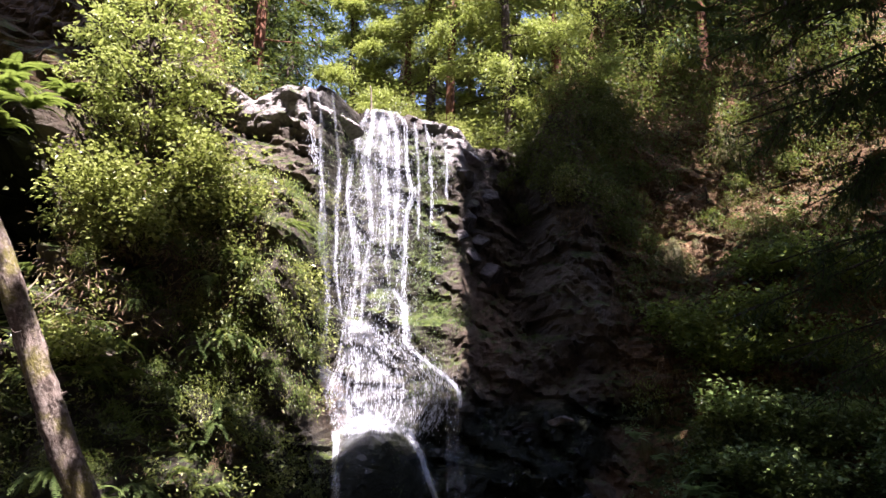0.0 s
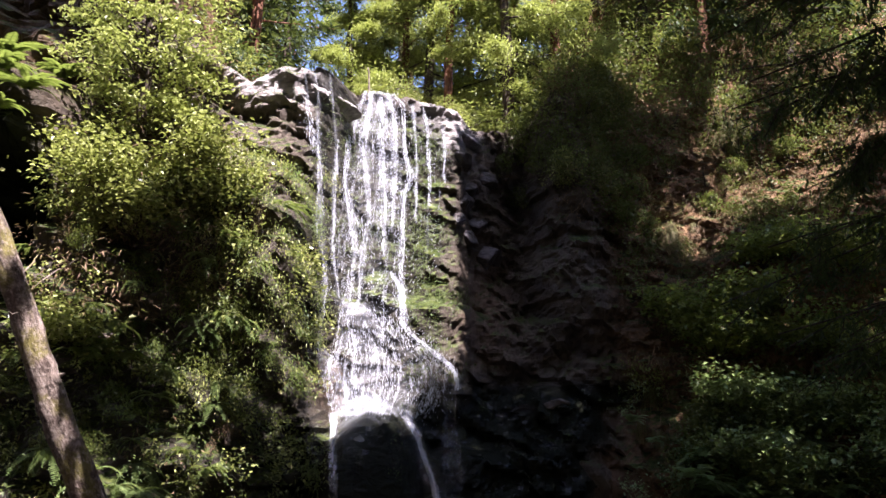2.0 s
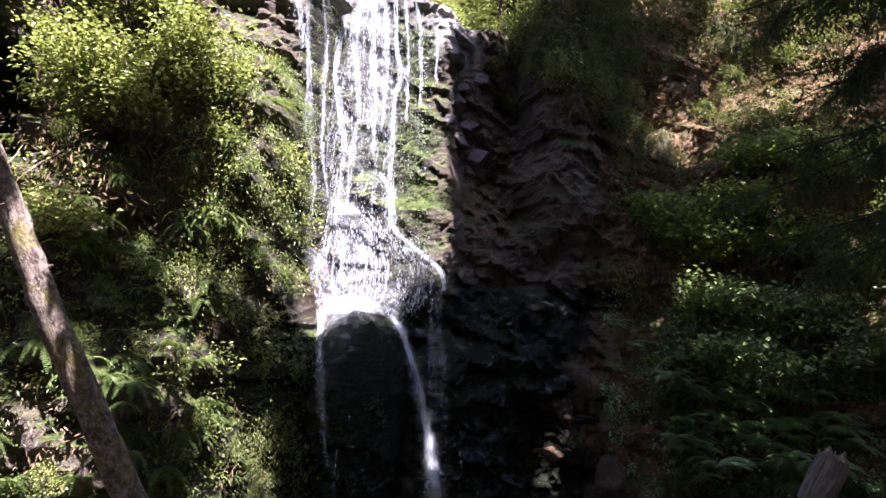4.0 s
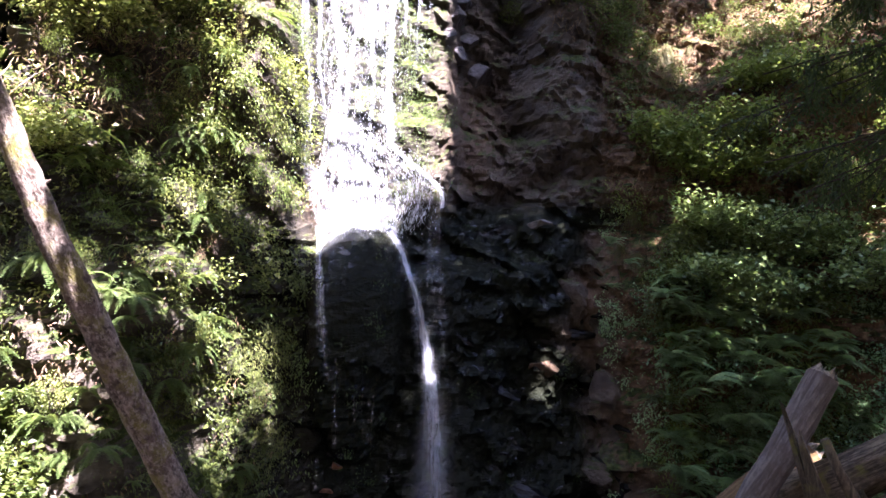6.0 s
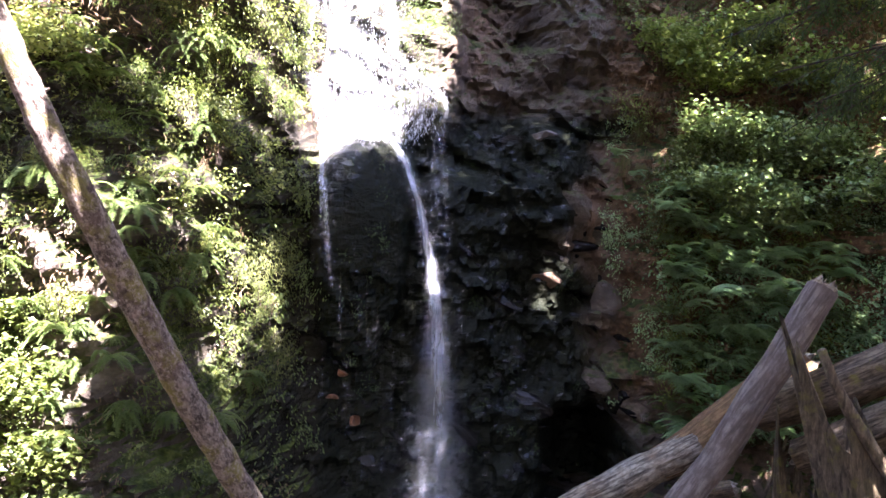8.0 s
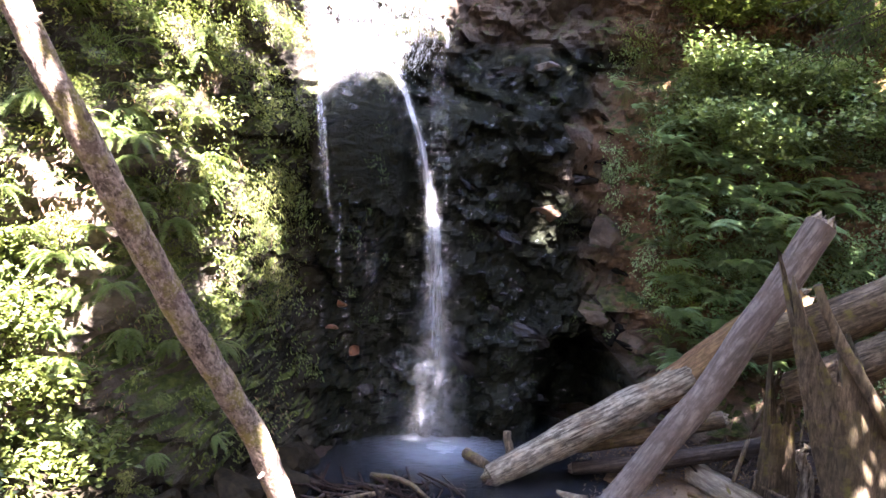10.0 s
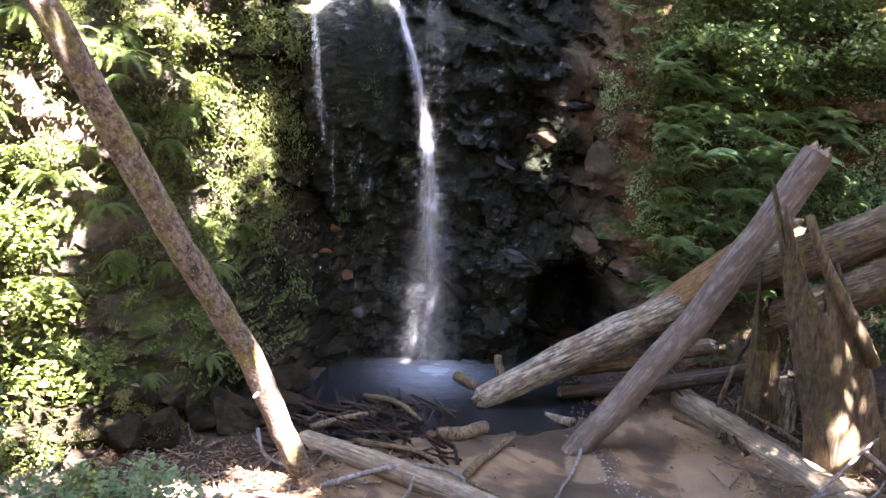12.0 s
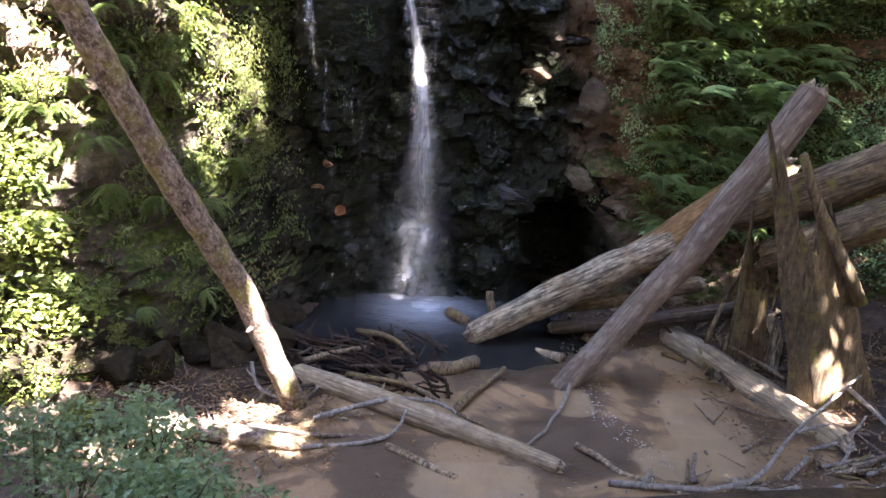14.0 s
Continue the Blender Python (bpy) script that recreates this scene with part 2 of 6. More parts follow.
FERN = make_leaf_material("fern_frond_green", (0.05, 0.08, 0.022), (0.15, 0.19, 0.06), 0.45, 0.35)
# FERN made lighter, with sunlight put into its colour
FERN_SUN = make_leaf_material("sunlit_fern_frond", (0.07, 0.11, 0.02), (0.20, 0.26, 0.06), 0.4, 0.4)
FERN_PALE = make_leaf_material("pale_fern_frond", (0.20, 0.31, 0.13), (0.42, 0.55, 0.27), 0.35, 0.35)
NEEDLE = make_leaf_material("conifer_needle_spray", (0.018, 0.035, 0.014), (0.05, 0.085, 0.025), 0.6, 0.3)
# NEEDLE made lighter: the sunlight on these trees is put into the colour
NEEDLE_SUN = make_leaf_material("sunlit_conifer_needle_spray", (0.14, 0.17, 0.035), (0.42, 0.46, 0.13), 0.5, 0.45)
GRASS = make_leaf_material("dry_hanging_grass", (0.07, 0.07, 0.02), (0.24, 0.19, 0.09), 0.7, 0.3)
BARK_RED = make_wood_material("redwood_bark", (0.07, 0.03, 0.018), (0.22, 0.095, 0.05), (0.15, 0.09, 0.06))
BARK_DARK = make_wood_material("dark_bark", (0.03, 0.022, 0.016), (0.10, 0.075, 0.055), (0.05, 0.04, 0.03))
BARK_MOSSY = make_wood_material("mossy_pale_bark", (0.045, 0.032, 0.024), (0.30, 0.235, 0.185), (0.13, 0.085, 0.065), (6, 6, 3.0), moss=0.55)
WOOD_GREY = make_wood_material("grey_weathered_wood", (0.085, 0.066, 0.053), (0.225, 0.185, 0.152), (0.125, 0.09, 0.066), (6, 6, 0.5))
WOOD_SILVER = make_wood_material("silver_grey_bare_wood", (0.12, 0.108, 0.095), (0.30, 0.28, 0.255), (0.21, 0.185, 0.16))
WOOD_PALE = make_wood_material("pale_split_wood", (0.055, 0.043, 0.03), (0.40, 0.345, 0.25), (0.24, 0.16, 0.09))
WOOD_SMOOTH = make_wood_material("smooth_pale_wood", (0.13, 0.10, 0.068), (0.33, 0.275, 0.19), (0.22, 0.165, 0.10))
WOOD_BROWN = make_wood_material("brown_rotten_wood", (0.055, 0.04, 0.026), (0.25, 0.185, 0.115), (0.14, 0.10, 0.055), moss=0.2)
STUMP = make_wood_material("old_brown_stump_wood", (0.06, 0.044, 0.028), (0.20, 0.15, 0.092), (0.11, 0.09, 0.045), (7, 7, 0.55), moss=0.3)
WOOD_WET = make_wood_material("dark_wet_wood", (0.008, 0.005, 0.004), (0.045, 0.024, 0.014), (0.018, 0.011, 0.008), rough=0.8)
WOOD_ORANGE = make_wood_material("orange_wet_wood", (0.09, 0.05, 0.022), (0.26, 0.155, 0.07), (0.15, 0.11, 0.04))
STONE_PALE = make_stone_material("pale_dry_rock", (0.07, 0.058, 0.052), (0.42, 0.38, 0.35), 0.6)
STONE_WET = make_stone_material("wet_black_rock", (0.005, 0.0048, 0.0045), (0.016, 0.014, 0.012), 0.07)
# damp stone, blackened further to paint in deep shade at the wall's foot
STONE_DAMP_SHADED = make_stone_material("damp_shaded_rock", (0.007, 0.006, 0.004), (0.035, 0.028, 0.016), 0.9)
STONE_DARK = make_stone_material("damp_dark_rock", (0.015, 0.012, 0.011), (0.10, 0.082, 0.073), 0.35)
STONE_RED = make_stone_material("reddish_rock", (0.07, 0.042, 0.024), (0.17, 0.105, 0.055), 0.5)
STONE_ORANGE = make_stone_material("orange_stained_rock", (0.06, 0.027, 0.012), (0.25, 0.105, 0.035), 0.4)
STONE = make_stone_material("grey_brown_stone", (0.05, 0.042, 0.035), (0.2, 0.17, 0.145))


# ---------------------------------------------------------------- mesh helpers
class Geo:
    """Collects vertices and faces for one mesh."""
    def __init__(self):
        self.v, self.f, self.n = [], [], 0

    def add(self, verts, faces):
        self.v.append(np.asarray(verts, float).reshape(-1, 3))
        self.f.extend([tuple(i + self.n for i in f) for f in faces])
        self.n += len(self.v[-1])

    def mesh(self, name, mat, smooth=False):
        me = bpy.data.meshes.new(name)
        me.from_pydata(np.vstack(self.v).tolist() if self.v else [], [], self.f)
        me.materials.append(mat)
        if smooth:
            me.polygons.foreach_set("use_smooth", [True] * len(me.polygons))
        me.update()
        return me


def thing(name, place=(0, 0, 0), label="", category="", group="", kind="", turn=0.0):
    ob = new(name)
    ob.matrix_basis = pose(*place, 0, 0, turn)
    ob.empty_display_size = 0.1
    return tagged(ob, label, category, group, kind)


def part(name, me, parent, label="", kind=""):
    ob = new(name, me)
    ob.parent = parent
    return tagged(ob, label, kind=kind)


def n3(p, scale, octaves=4, seed=0.0):
    return noise.fractal(Vector((p[0] * scale + seed, p[1] * scale + seed * 1.7, p[2] * scale - seed)), 1.0, 2.0, octaves)


def frame_of(d):
    d = Vector(d).normalized()
    a = d.cross(Vector((0, 0, 1)) if abs(d.z) < 0.9 else Vector((1, 0, 0))).normalized()
    return d, a, d.cross(a).normalized()


def tube(geo, pts, radii, segs=8, rough=0.0, seed=0.0, cap=True, ridges=0):
    """A round limb along pts; rough and ridges give it an uneven, furrowed skin."""
    pts = [Vector(p) for p in pts]
    verts, faces = [], []
    n = len(pts)
    for i, p in enumerate(pts):
        d, a, b = frame_of(pts[min(i + 1, n - 1)] - pts[max(i - 1, 0)])
        for k in range(segs):
            w = 2 * math.pi * k / segs
            r = radii[i]
            if rough:
                q = p + (a * math.cos(w) + b * math.sin(w)) * r
                r *= 1 + rough * n3(q, 1.2 / max(r, 0.05) * 0.35, 3, seed)
            if ridges:
                r *= 1 + 0.10 * math.sin(w * ridges + 2.0 * noise.noise(p * 0.8 + Vector((seed, k * 0.3, 0))))
            verts.append(p + (a * math.cos(w) + b * math.sin(w)) * r)
    for i in range(n - 1):
        for k in range(segs):
            j = (k + 1) % segs
            faces.append((i * segs + k, i * segs + j, (i + 1) * segs + j, (i + 1) * segs + k))
    if cap:
        faces.append(tuple(range(segs))[::-1])
        faces.append(tuple((n - 1) * segs + k for k in range(segs)))
    geo.add([tuple(v) for v in verts], faces)


def line(a, b, n, sway=0.0, seed=0.0, sag=0.0):
    a, b = Vector(a), Vector(b)
    out = []
    for i in range(n):
        u = i / (n - 1)
        p = a.lerp(b, u)
        if sway:
            p += Vector((noise.noise(Vector((u * 3 + seed, seed, 0))), noise.noise(Vector((u * 3 + seed, 9, seed))), noise.noise(Vector((seed, u * 3, 5 + seed))))) * sway * math.sin(math.pi * min(1, u * 1.2))
        p.z -= sag * math.sin(math.pi * u)
        out.append(p)
    return out


def leaves(geo, centres, rng, length=(0.06, 0.1), width=0.5, droop=0.3, out=None, flat=1.0):
    """A folded leaf at each centre, turned at random; out leans them away from a middle."""
    c = np.asarray(centres, float)
    n = len(c)
    if not n:
        return
    d = rng.normal(size=(n, 3))
    if out is not None:
        d += out * 1.2
    d[:, 2] = d[:, 2] * flat - droop
    d /= np.linalg.norm(d, axis=1)[:, None]
    up = np.tile([0.0, 0, 1], (n, 1)) + rng.normal(size=(n, 3)) * 0.45
    s = np.cross(d, up)
    s /= np.linalg.norm(s, axis=1)[:, None] + 1e-9
    up = np.cross(s, d)
    l = rng.uniform(length[0], length[1], n)[:, None]
    w = l * width * 0.5
    a, b = c, c + d * l
    m = c + d * l * 0.45
    v = np.stack([a, m + s * w + up * w * 0.3, b - up * l * 0.08, m - s * w + up * w * 0.3], 1).reshape(-1, 3)
    geo.v.append(v)
    base = geo.n
    for i in range(n):
        k = base + 4 * i
        geo.f.append((k, k + 1, k + 2))
        geo.f.append((k, k + 2, k + 3))
    geo.n += 4 * n


def clump_points(rng, n, size, lumps=7, shell=0.75):
    """Points on an uneven crown made of many lumps."""
    mids = rng.normal(size=(lumps, 3))
    mids /= np.linalg.norm(mids, axis=1)[:, None]
    mids *= rng.uniform(0.25, 0.75, (lumps, 1))
    rad = rng.uniform(0.28, 0.55, lumps)
    k = rng.integers(0, lumps, n)
    d = rng.normal(size=(n, 3))
    d /= np.linalg.norm(d, axis=1)[:, None]
    r = rad[k] * rng.uniform(shell, 1.05, n)
    p = mids[k] + d * r[:, None]
    return p * np.asarray(size), d


# ---------------------------------------------------------------- the cliff
FOOT = [(-40, 4.0), (-20, 8.0), (-12, 10.2), (-8.5, 11.7), (-6, 13.0), (-3.8, 14.6), (-2.4, 16.3), (-1.2, 17.4), (1.5, 17.7), (2.6, 18.2),
        (4.4, 18.5), (5.4, 17.9), (7.5, 16.9), (10, 15.6), (14, 13.5), (22, 10.5), (40, 5.0)]
LEAN = [(-40, 0.6), (-14, 0.5), (-9, 0.4), (-6, 0.3), (-3.5, 0.22), (-2, 0.10), (1, 0.10), (3, 0.2), (5, 0.34), (8, 0.5), (12, 0.6), (40, 0.7)]
RIM = [(-40, 60.0), (-9, 40.0), (-7.7, 26.0), (-6.6, 17.6), (-5.6, 16.6), (-4.6, 15.9), (-3.8, 16.4), (-3.0, 16.5), (-2.5, 16.8), (-2.2, 17.2), (-0.8, 17.15), (0.4, 16.85), (1.0, 16.6), (1.8, 16.8), (2.8, 17.2), (4.0, 19.0), (6, 24.0), (9, 32.0), (40, 60.0)]


def table(rows, x):
    xs, ys = zip(*sorted(rows))
    return np.interp(x, xs, ys)


def ease(a, b, x):
    t = np.clip((x - a) / (b - a), 0, 1)
    return t * t * (3 - 2 * t)


def cliff_base(x, z):
    """How far ahead the cliff stands at a place across and a height, without its roughness."""
    x, z = np.asarray(x, float), np.asarray(z, float)
    soft = sum(table(FOOT, x + o) for o in (-0.5, 0, 0.5)) / 3
    y = soft + sum(table(LEAN, x + o) for o in (-0.6, 0, 0.6)) / 3 * z
    mid = ease(-3.0, -2.2, x) * (1 - ease(2.2, 3.4, x))
    y = y + mid * (1.1 * ease(0, 1.0, z - 7.75 + 0.5 * np.clip(((x + 1.35) / 0.9) ** 2, 0, 1.6)) + 0.5 * ease(10.6, 11.2, z) + 0.10 * np.clip(z - 8.6, 0, 9))          # two steps of the fall
    y = y + 0.9 * ease(0.4, 1.0, x) * (1 - ease(3.2, 4.2, x)) * (ease(0, 0.7, z - 7.6 - 0.25 * x - 0.25 * np.sin(x * 3.1)))                                    # wet shelf beside the fall
    knob = np.sqrt(np.clip(1 - np.abs((x + 1.42) / 1.05) ** 2 - np.where(z > 6.4, np.abs((z - 6.4) / 1.72) ** 2, np.abs((z - 6.4) / 3.4) ** 2), 0, 1))
    y = y - 1.15 * knob                                                                                              # round boulder that parts the water
    step = np.exp(-(((x + 1.55) / 0.36) ** 4 + ((z - 11.1) / 0.5) ** 4))
    y = y - 0.55 * step
    y = y - 0.75 * np.exp(-(((x + 3.55) / 0.5) ** 2 + ((z - 11.0) / 1.3) ** 2)) - 0.5 * np.exp(-(((x + 3.55) / 0.5) ** 2 + ((z - 9.2) / 0.7) ** 2))   # mossy shoulders beside the fall
    foot_l = ease(-2.2, -3.2, x) * np.exp(-((z - 1.2) / 1.4) ** 2)
    y = y - 0.7 * foot_l                                                                                             # boulders at the left wall's foot
    cave = np.exp(-(((x - 3.75) / 0.85) ** 4 + ((z - 0.6) / 1.25) ** 4))
    y = y + 1.8 * cave
    y = y + 1.8 * np.exp(-(((x + 9.2) / 1.0) ** 4 + ((z - 11.2) / 1.7) ** 4)) - 1.7 * ease(-7.6, -8.6, x) * np.exp(-((z - 14.0) / 1.2) ** 2) - 0.8 * ease(-7.6, -8.4, x) * np.exp(-((z - 16.5) / 2.0) ** 2)   # dark hollow under an overhang
    rim = table(RIM, x)
    y = y + 3.2 * np.clip(z - rim, 0, 1.6) + 11.0 * np.clip(z - rim - 1.6, 0, None)                                                                          # level ground above the rim
    return y


def ledge_phase(x, z):
    """Where a place lies between one sloping ledge and the next: 0.72 is the brink, 0.72 to 1 the top of the ledge."""
    slope = 0.30 + 0.28 * float(ease(-2.5, -4.0, x)) if x < 0 else -0.15
    u = (z + slope * x + 0.9 * noise.noise(Vector((x * 0.45, z * 0.3, 2)))) * 0.78
    return u - math.floor(u)


def cliff_rough(x, y, z):
    """Bulges, sloping ledges, cracked blocks and grit."""
    p = Vector((x, y, z))
    fall = float(ease(-3.1, -2.4, x) * (1 - ease(0.8, 2.0, x)))
    big = noise.fractal(p * 0.28 + Vector((3, 7, 1)), 1.0, 2.0, 3) * 0.7
    saw = ledge_phase(x, z)
    deep = 0.62 - 0.34 * float(ease(13.2, 14.2, z) * ease(-5.2, -4.6, x)) + 0.5 * float(ease(-2.8, -4.2, x) * ease(2, 4, z))
    ledge = (saw - (0.0 if saw < 0.72 else (saw - 0.72) / 0.28)) * -deep * (0.45 + 0.75 * abs(noise.noise(Vector((x * 0.5, z * 0.5, 8)))))
    blocks = 0.0
    for q, size in ((Vector((x * 0.95, y * 0.5, z * 1.5 + 0.45 * x)), 0.26), (Vector((x * 2.6 + 5, y * 1.3, z * 3.6 + 1.0 * x)), 0.15)):
        c = noise.voronoi(q)[1][0]
        w = noise.noise_vector(c * 7.31)
        blocks += size * (1.1 * w.x + 1.5 * (q - c).dot(Vector((w.y, 0, w.z))) + 0.45 * (q.z - c.z))
    fine = noise.fractal(p * 3.2, 0.7, 2.0, 4) * 0.10
    low = min(1.0, 0.75 + 0.1 * max(z, 0))
    far = 1.0 - 0.85 * float(ease(-0.3, 0.5, z - float(table(RIM, x))))
    dome = 1 - 0.9 * math.exp(-(((x + 1.4) / 0.95) ** 4 + ((z - 6.9) / 1.7) ** 4))                                    # the water-worn boulder is smooth
    worn = 1 - 0.45 * float(ease(-2.6, -2.0, x) * (1 - ease(0.6, 1.4, x)) * (1 - ease(7, 8, z)))
    return far * dome * ((1 - 0.55 * fall) * low * big + (1 - 0.85 * float(ease(-3.1, -2.4, x) * (1 - ease(1.0, 2.0, x)))) * low * ledge + worn * (1 + 0.25 * fall - 0.6 * fall * float(ease(8.5, 9.5, z))) * blocks) - fine * (0.25 + 0.75 * dome)


GX = np.concatenate([np.arange(-40, -13, 0.6), np.arange(-13, -4, 0.13), np.arange(-4, 5, 0.085), np.arange(5, 14, 0.13), np.arange(14, 40.5, 0.6)])
GZ = np.concatenate([np.arange(-0.8, 19, 0.095), np.arange(19, 34, 0.3), np.arange(34, 62, 1.2)])
gx, gz = np.meshgrid(GX, GZ)
gy = cliff_base(gx, gz)
for i in range(gy.shape[0]):
    for j in range(gy.shape[1]):
        gy[i, j] += cliff_rough(gx[i, j], gy[i, j], gz[i, j])


def on_cliff(x, z, off=0.0):
    """The place on the cliff's face at (x, z), moved off towards the viewer."""
    i = int(np.clip(np.searchsorted(GZ, z) - 1, 0, len(GZ) - 2))
    j = int(np.clip(np.searchsorted(GX, x) - 1, 0, len(GX) - 2))
    u, v = (x - GX[j]) / (GX[j + 1] - GX[j]), (z - GZ[i]) / (GZ[i + 1] - GZ[i])
    y = (gy[i, j] * (1 - u) + gy[i, j + 1] * u) * (1 - v) + (gy[i + 1, j] * (1 - u) + gy[i + 1, j + 1] * u) * v
    return Vector((x, y - off, z))


def cliff_normal(x, z, h=0.3):
    a = on_cliff(x + h, z) - on_cliff(x - h, z)
    b = on_cliff(x, z + h) - on_cliff(x, z - h)
    return a.cross(b).normalized()


def build_cliff():
    ny, nx = gy.shape
    v = np.stack([gx, gy, gz], -1).reshape(-1, 3)
    f = [(i * nx + j, i * nx + j + 1, (i + 1) * nx + j + 1, (i + 1) * nx + j) for i in range(ny - 1) for j in range(nx - 1) if gy[i, j] < 42 and gy[i, j + 1] < 42]
    g = Geo()
    g.add(v, f)
    me = g.mesh("cliff", CLIFF)
    x, z = gx.ravel(), gz.ravel()
    moss = (0.08 + 0.14 * (1 - ease(6, 8, z)) * ease(-5.5, -4.2, x)) * ease(-2.2, -3.2, x) * (1 - ease(15, 18, z)) + 0.10 * ease(-0.8, -0.4, x) * (1 - ease(0.3, 0.6, x)) * ease(8, 9, z) * (1 - ease(15, 16, z)) \
        + 0.12 * ease(-3.2, -2.8, x) * (1 - ease(-0.2, 0.2, x)) * ease(10.0, 11, z) * (1 - ease(15.6, 16.4, z)) - 0.4 * ease(-2.4, -1.6, x) * (1 - ease(3.0, 5.0, x)) * (1 - ease(8.5, 9.5, z)) \
        - 0.4 * (ease(16.3, 16.9, z) * ease(-6, -4, x) * (1 - ease(2, 4, x)))
    # wet wall, widened so that shaded rock and the cave are painted black too
    wet_shaded = np.maximum(np.maximum(ease(-3.0, -2.0, x), ease(-6.5, -3.0, x) * (1 - ease(7.5, 9.5, z)) * 0.85), 0.7 * ease(-8.5, -7.5, x) * (1 - ease(-3.0, -2.6, x)) * ease(5.5, 7.5, z) * (1 - ease(12.8, 13.8, z))) * (1 - ease(3.3, 4.5, x - 0.35 * np.sin(z * 1.7 + 0.6) - 0.25 * np.sin(z * 4.1 + 1.9 * x) - 1.8 * ease(8, 9, z) - 1.0 * (1 - ease(2.4, 3.4, z)))) * (1 - 0.45 * ease(8.0, 9.5, z) * (1 - ease(0.5, 1.0, x))) * (1 - ease(13, 17, z))
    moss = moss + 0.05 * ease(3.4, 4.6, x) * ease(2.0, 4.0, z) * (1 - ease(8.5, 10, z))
    wet_shaded = np.maximum(wet_shaded, 0.8 * ease(-3.3, -2.9, x) * (1 - ease(-0.1, 0.3, x)) * ease(8.5, 9.5, z) * (1 - ease(16.6, 17.2, z)))
    wet_shaded = wet_shaded * (1 - 0.75 * ease(8.7, 9.4, z) * ease(0.3, 0.8, x))
    # paints the shade of the hollow under the overhang
    wet_shaded = np.maximum(wet_shaded, ease(-7.6, -8.4, x) * ease(9.0, 9.8, z) * (0.6 + 0.4 * (1 - ease(13.5, 14.5, z))))
    soil = 0.45 * ease(3.5, 5.0, x) * ease(0.5, 3, z) + 0.5 * ease(4.5, 5.0, x) * ease(2.0, 3.0, z) + 0.4 * ease(5.6, 6.6, x) + ease(-7, -9, x) * ease(13, 16, z) + ease(17.5, 19, z)
    red = 0.5 * np.exp(-(((x - 1.2) / 0.8) ** 2 + ((z - 10.9) / 1.7) ** 2)) + 0.8 * np.exp(-(((x + 2.35) / 0.28) ** 2 + ((z - 8.7) / 0.8) ** 2)) \
        + 0.9 * np.exp(-(((x - 2.9) / 0.25) ** 2 + ((z - 4.9) / 0.3) ** 2)) + 0.9 * np.exp(-(((x + 1.65) / 0.22) ** 2 + ((z - 2.3) / 0.45) ** 2)) \
        + 0.3 * np.exp(-(((x - 5.1) / 0.4) ** 2 + ((z - 4.6) / 1.8) ** 2)) + 0.5 * np.exp(-(((x - 4.2) / 0.7) ** 2 + ((z - 6.6) / 1.5) ** 2))
    dry = ease(15.0, 15.8, z) * ease(-5.4, -4.8, x) * (1 - ease(0.9, 1.4, x)) * (1 - ease(17.5, 18.5, z)) * (1 - 0.85 * ease(-2.9, -2.4, x) * (1 - ease(-0.9, -0.5, x)))
    for name, val in (("dry", dry), ("moss", moss), ("wet_shaded", wet_shaded), ("soil", np.clip(soil, 0, 1)), ("red", np.clip(red, 0, 1))):
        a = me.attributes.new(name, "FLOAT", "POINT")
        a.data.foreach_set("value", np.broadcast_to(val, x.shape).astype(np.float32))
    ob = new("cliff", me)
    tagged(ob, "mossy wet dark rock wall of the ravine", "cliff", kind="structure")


build_cliff()


# ---------------------------------------------------------------- ground and pool
def ground_height(x, y):
    x, y = np.asarray(x, float), np.asarray(y, float)
    z = 0.03 + 0.09 * ease(15.0, 14.0, y) * ease(12.2, 13.2, y) * ease(-1.2, 0.4, x)
    z = z + 5.3 * ease(9.2, 1.5, y - 0.12 * x)                                  # bank on which the camera stands
    pool = np.exp(-(((x - 0.9) / 2.3) ** 4 + ((y - 16.6) / 2.5) ** 4))
    z = z - 0.6 * pool
    z = z - 0.20 * np.exp(-(((x + 1.5) / 1.8) ** 2 + ((y - 14.6) / 1.2) ** 2))
    z = z + 0.75 * np.clip(-y - 14, 0, 60) + 0.8 * np.clip(np.abs(x) - 20, 0, 50) * ease(16, 8, y)      # unseen wooded slopes, added round the viewpoint to block low sky light
    z = z + 0.9 * ease(5.5, 10.0, x) * ease(8, 13, y) + 0.9 * ease(-3.4, -6.5, x) * ease(8.5, 12, y)
    return z


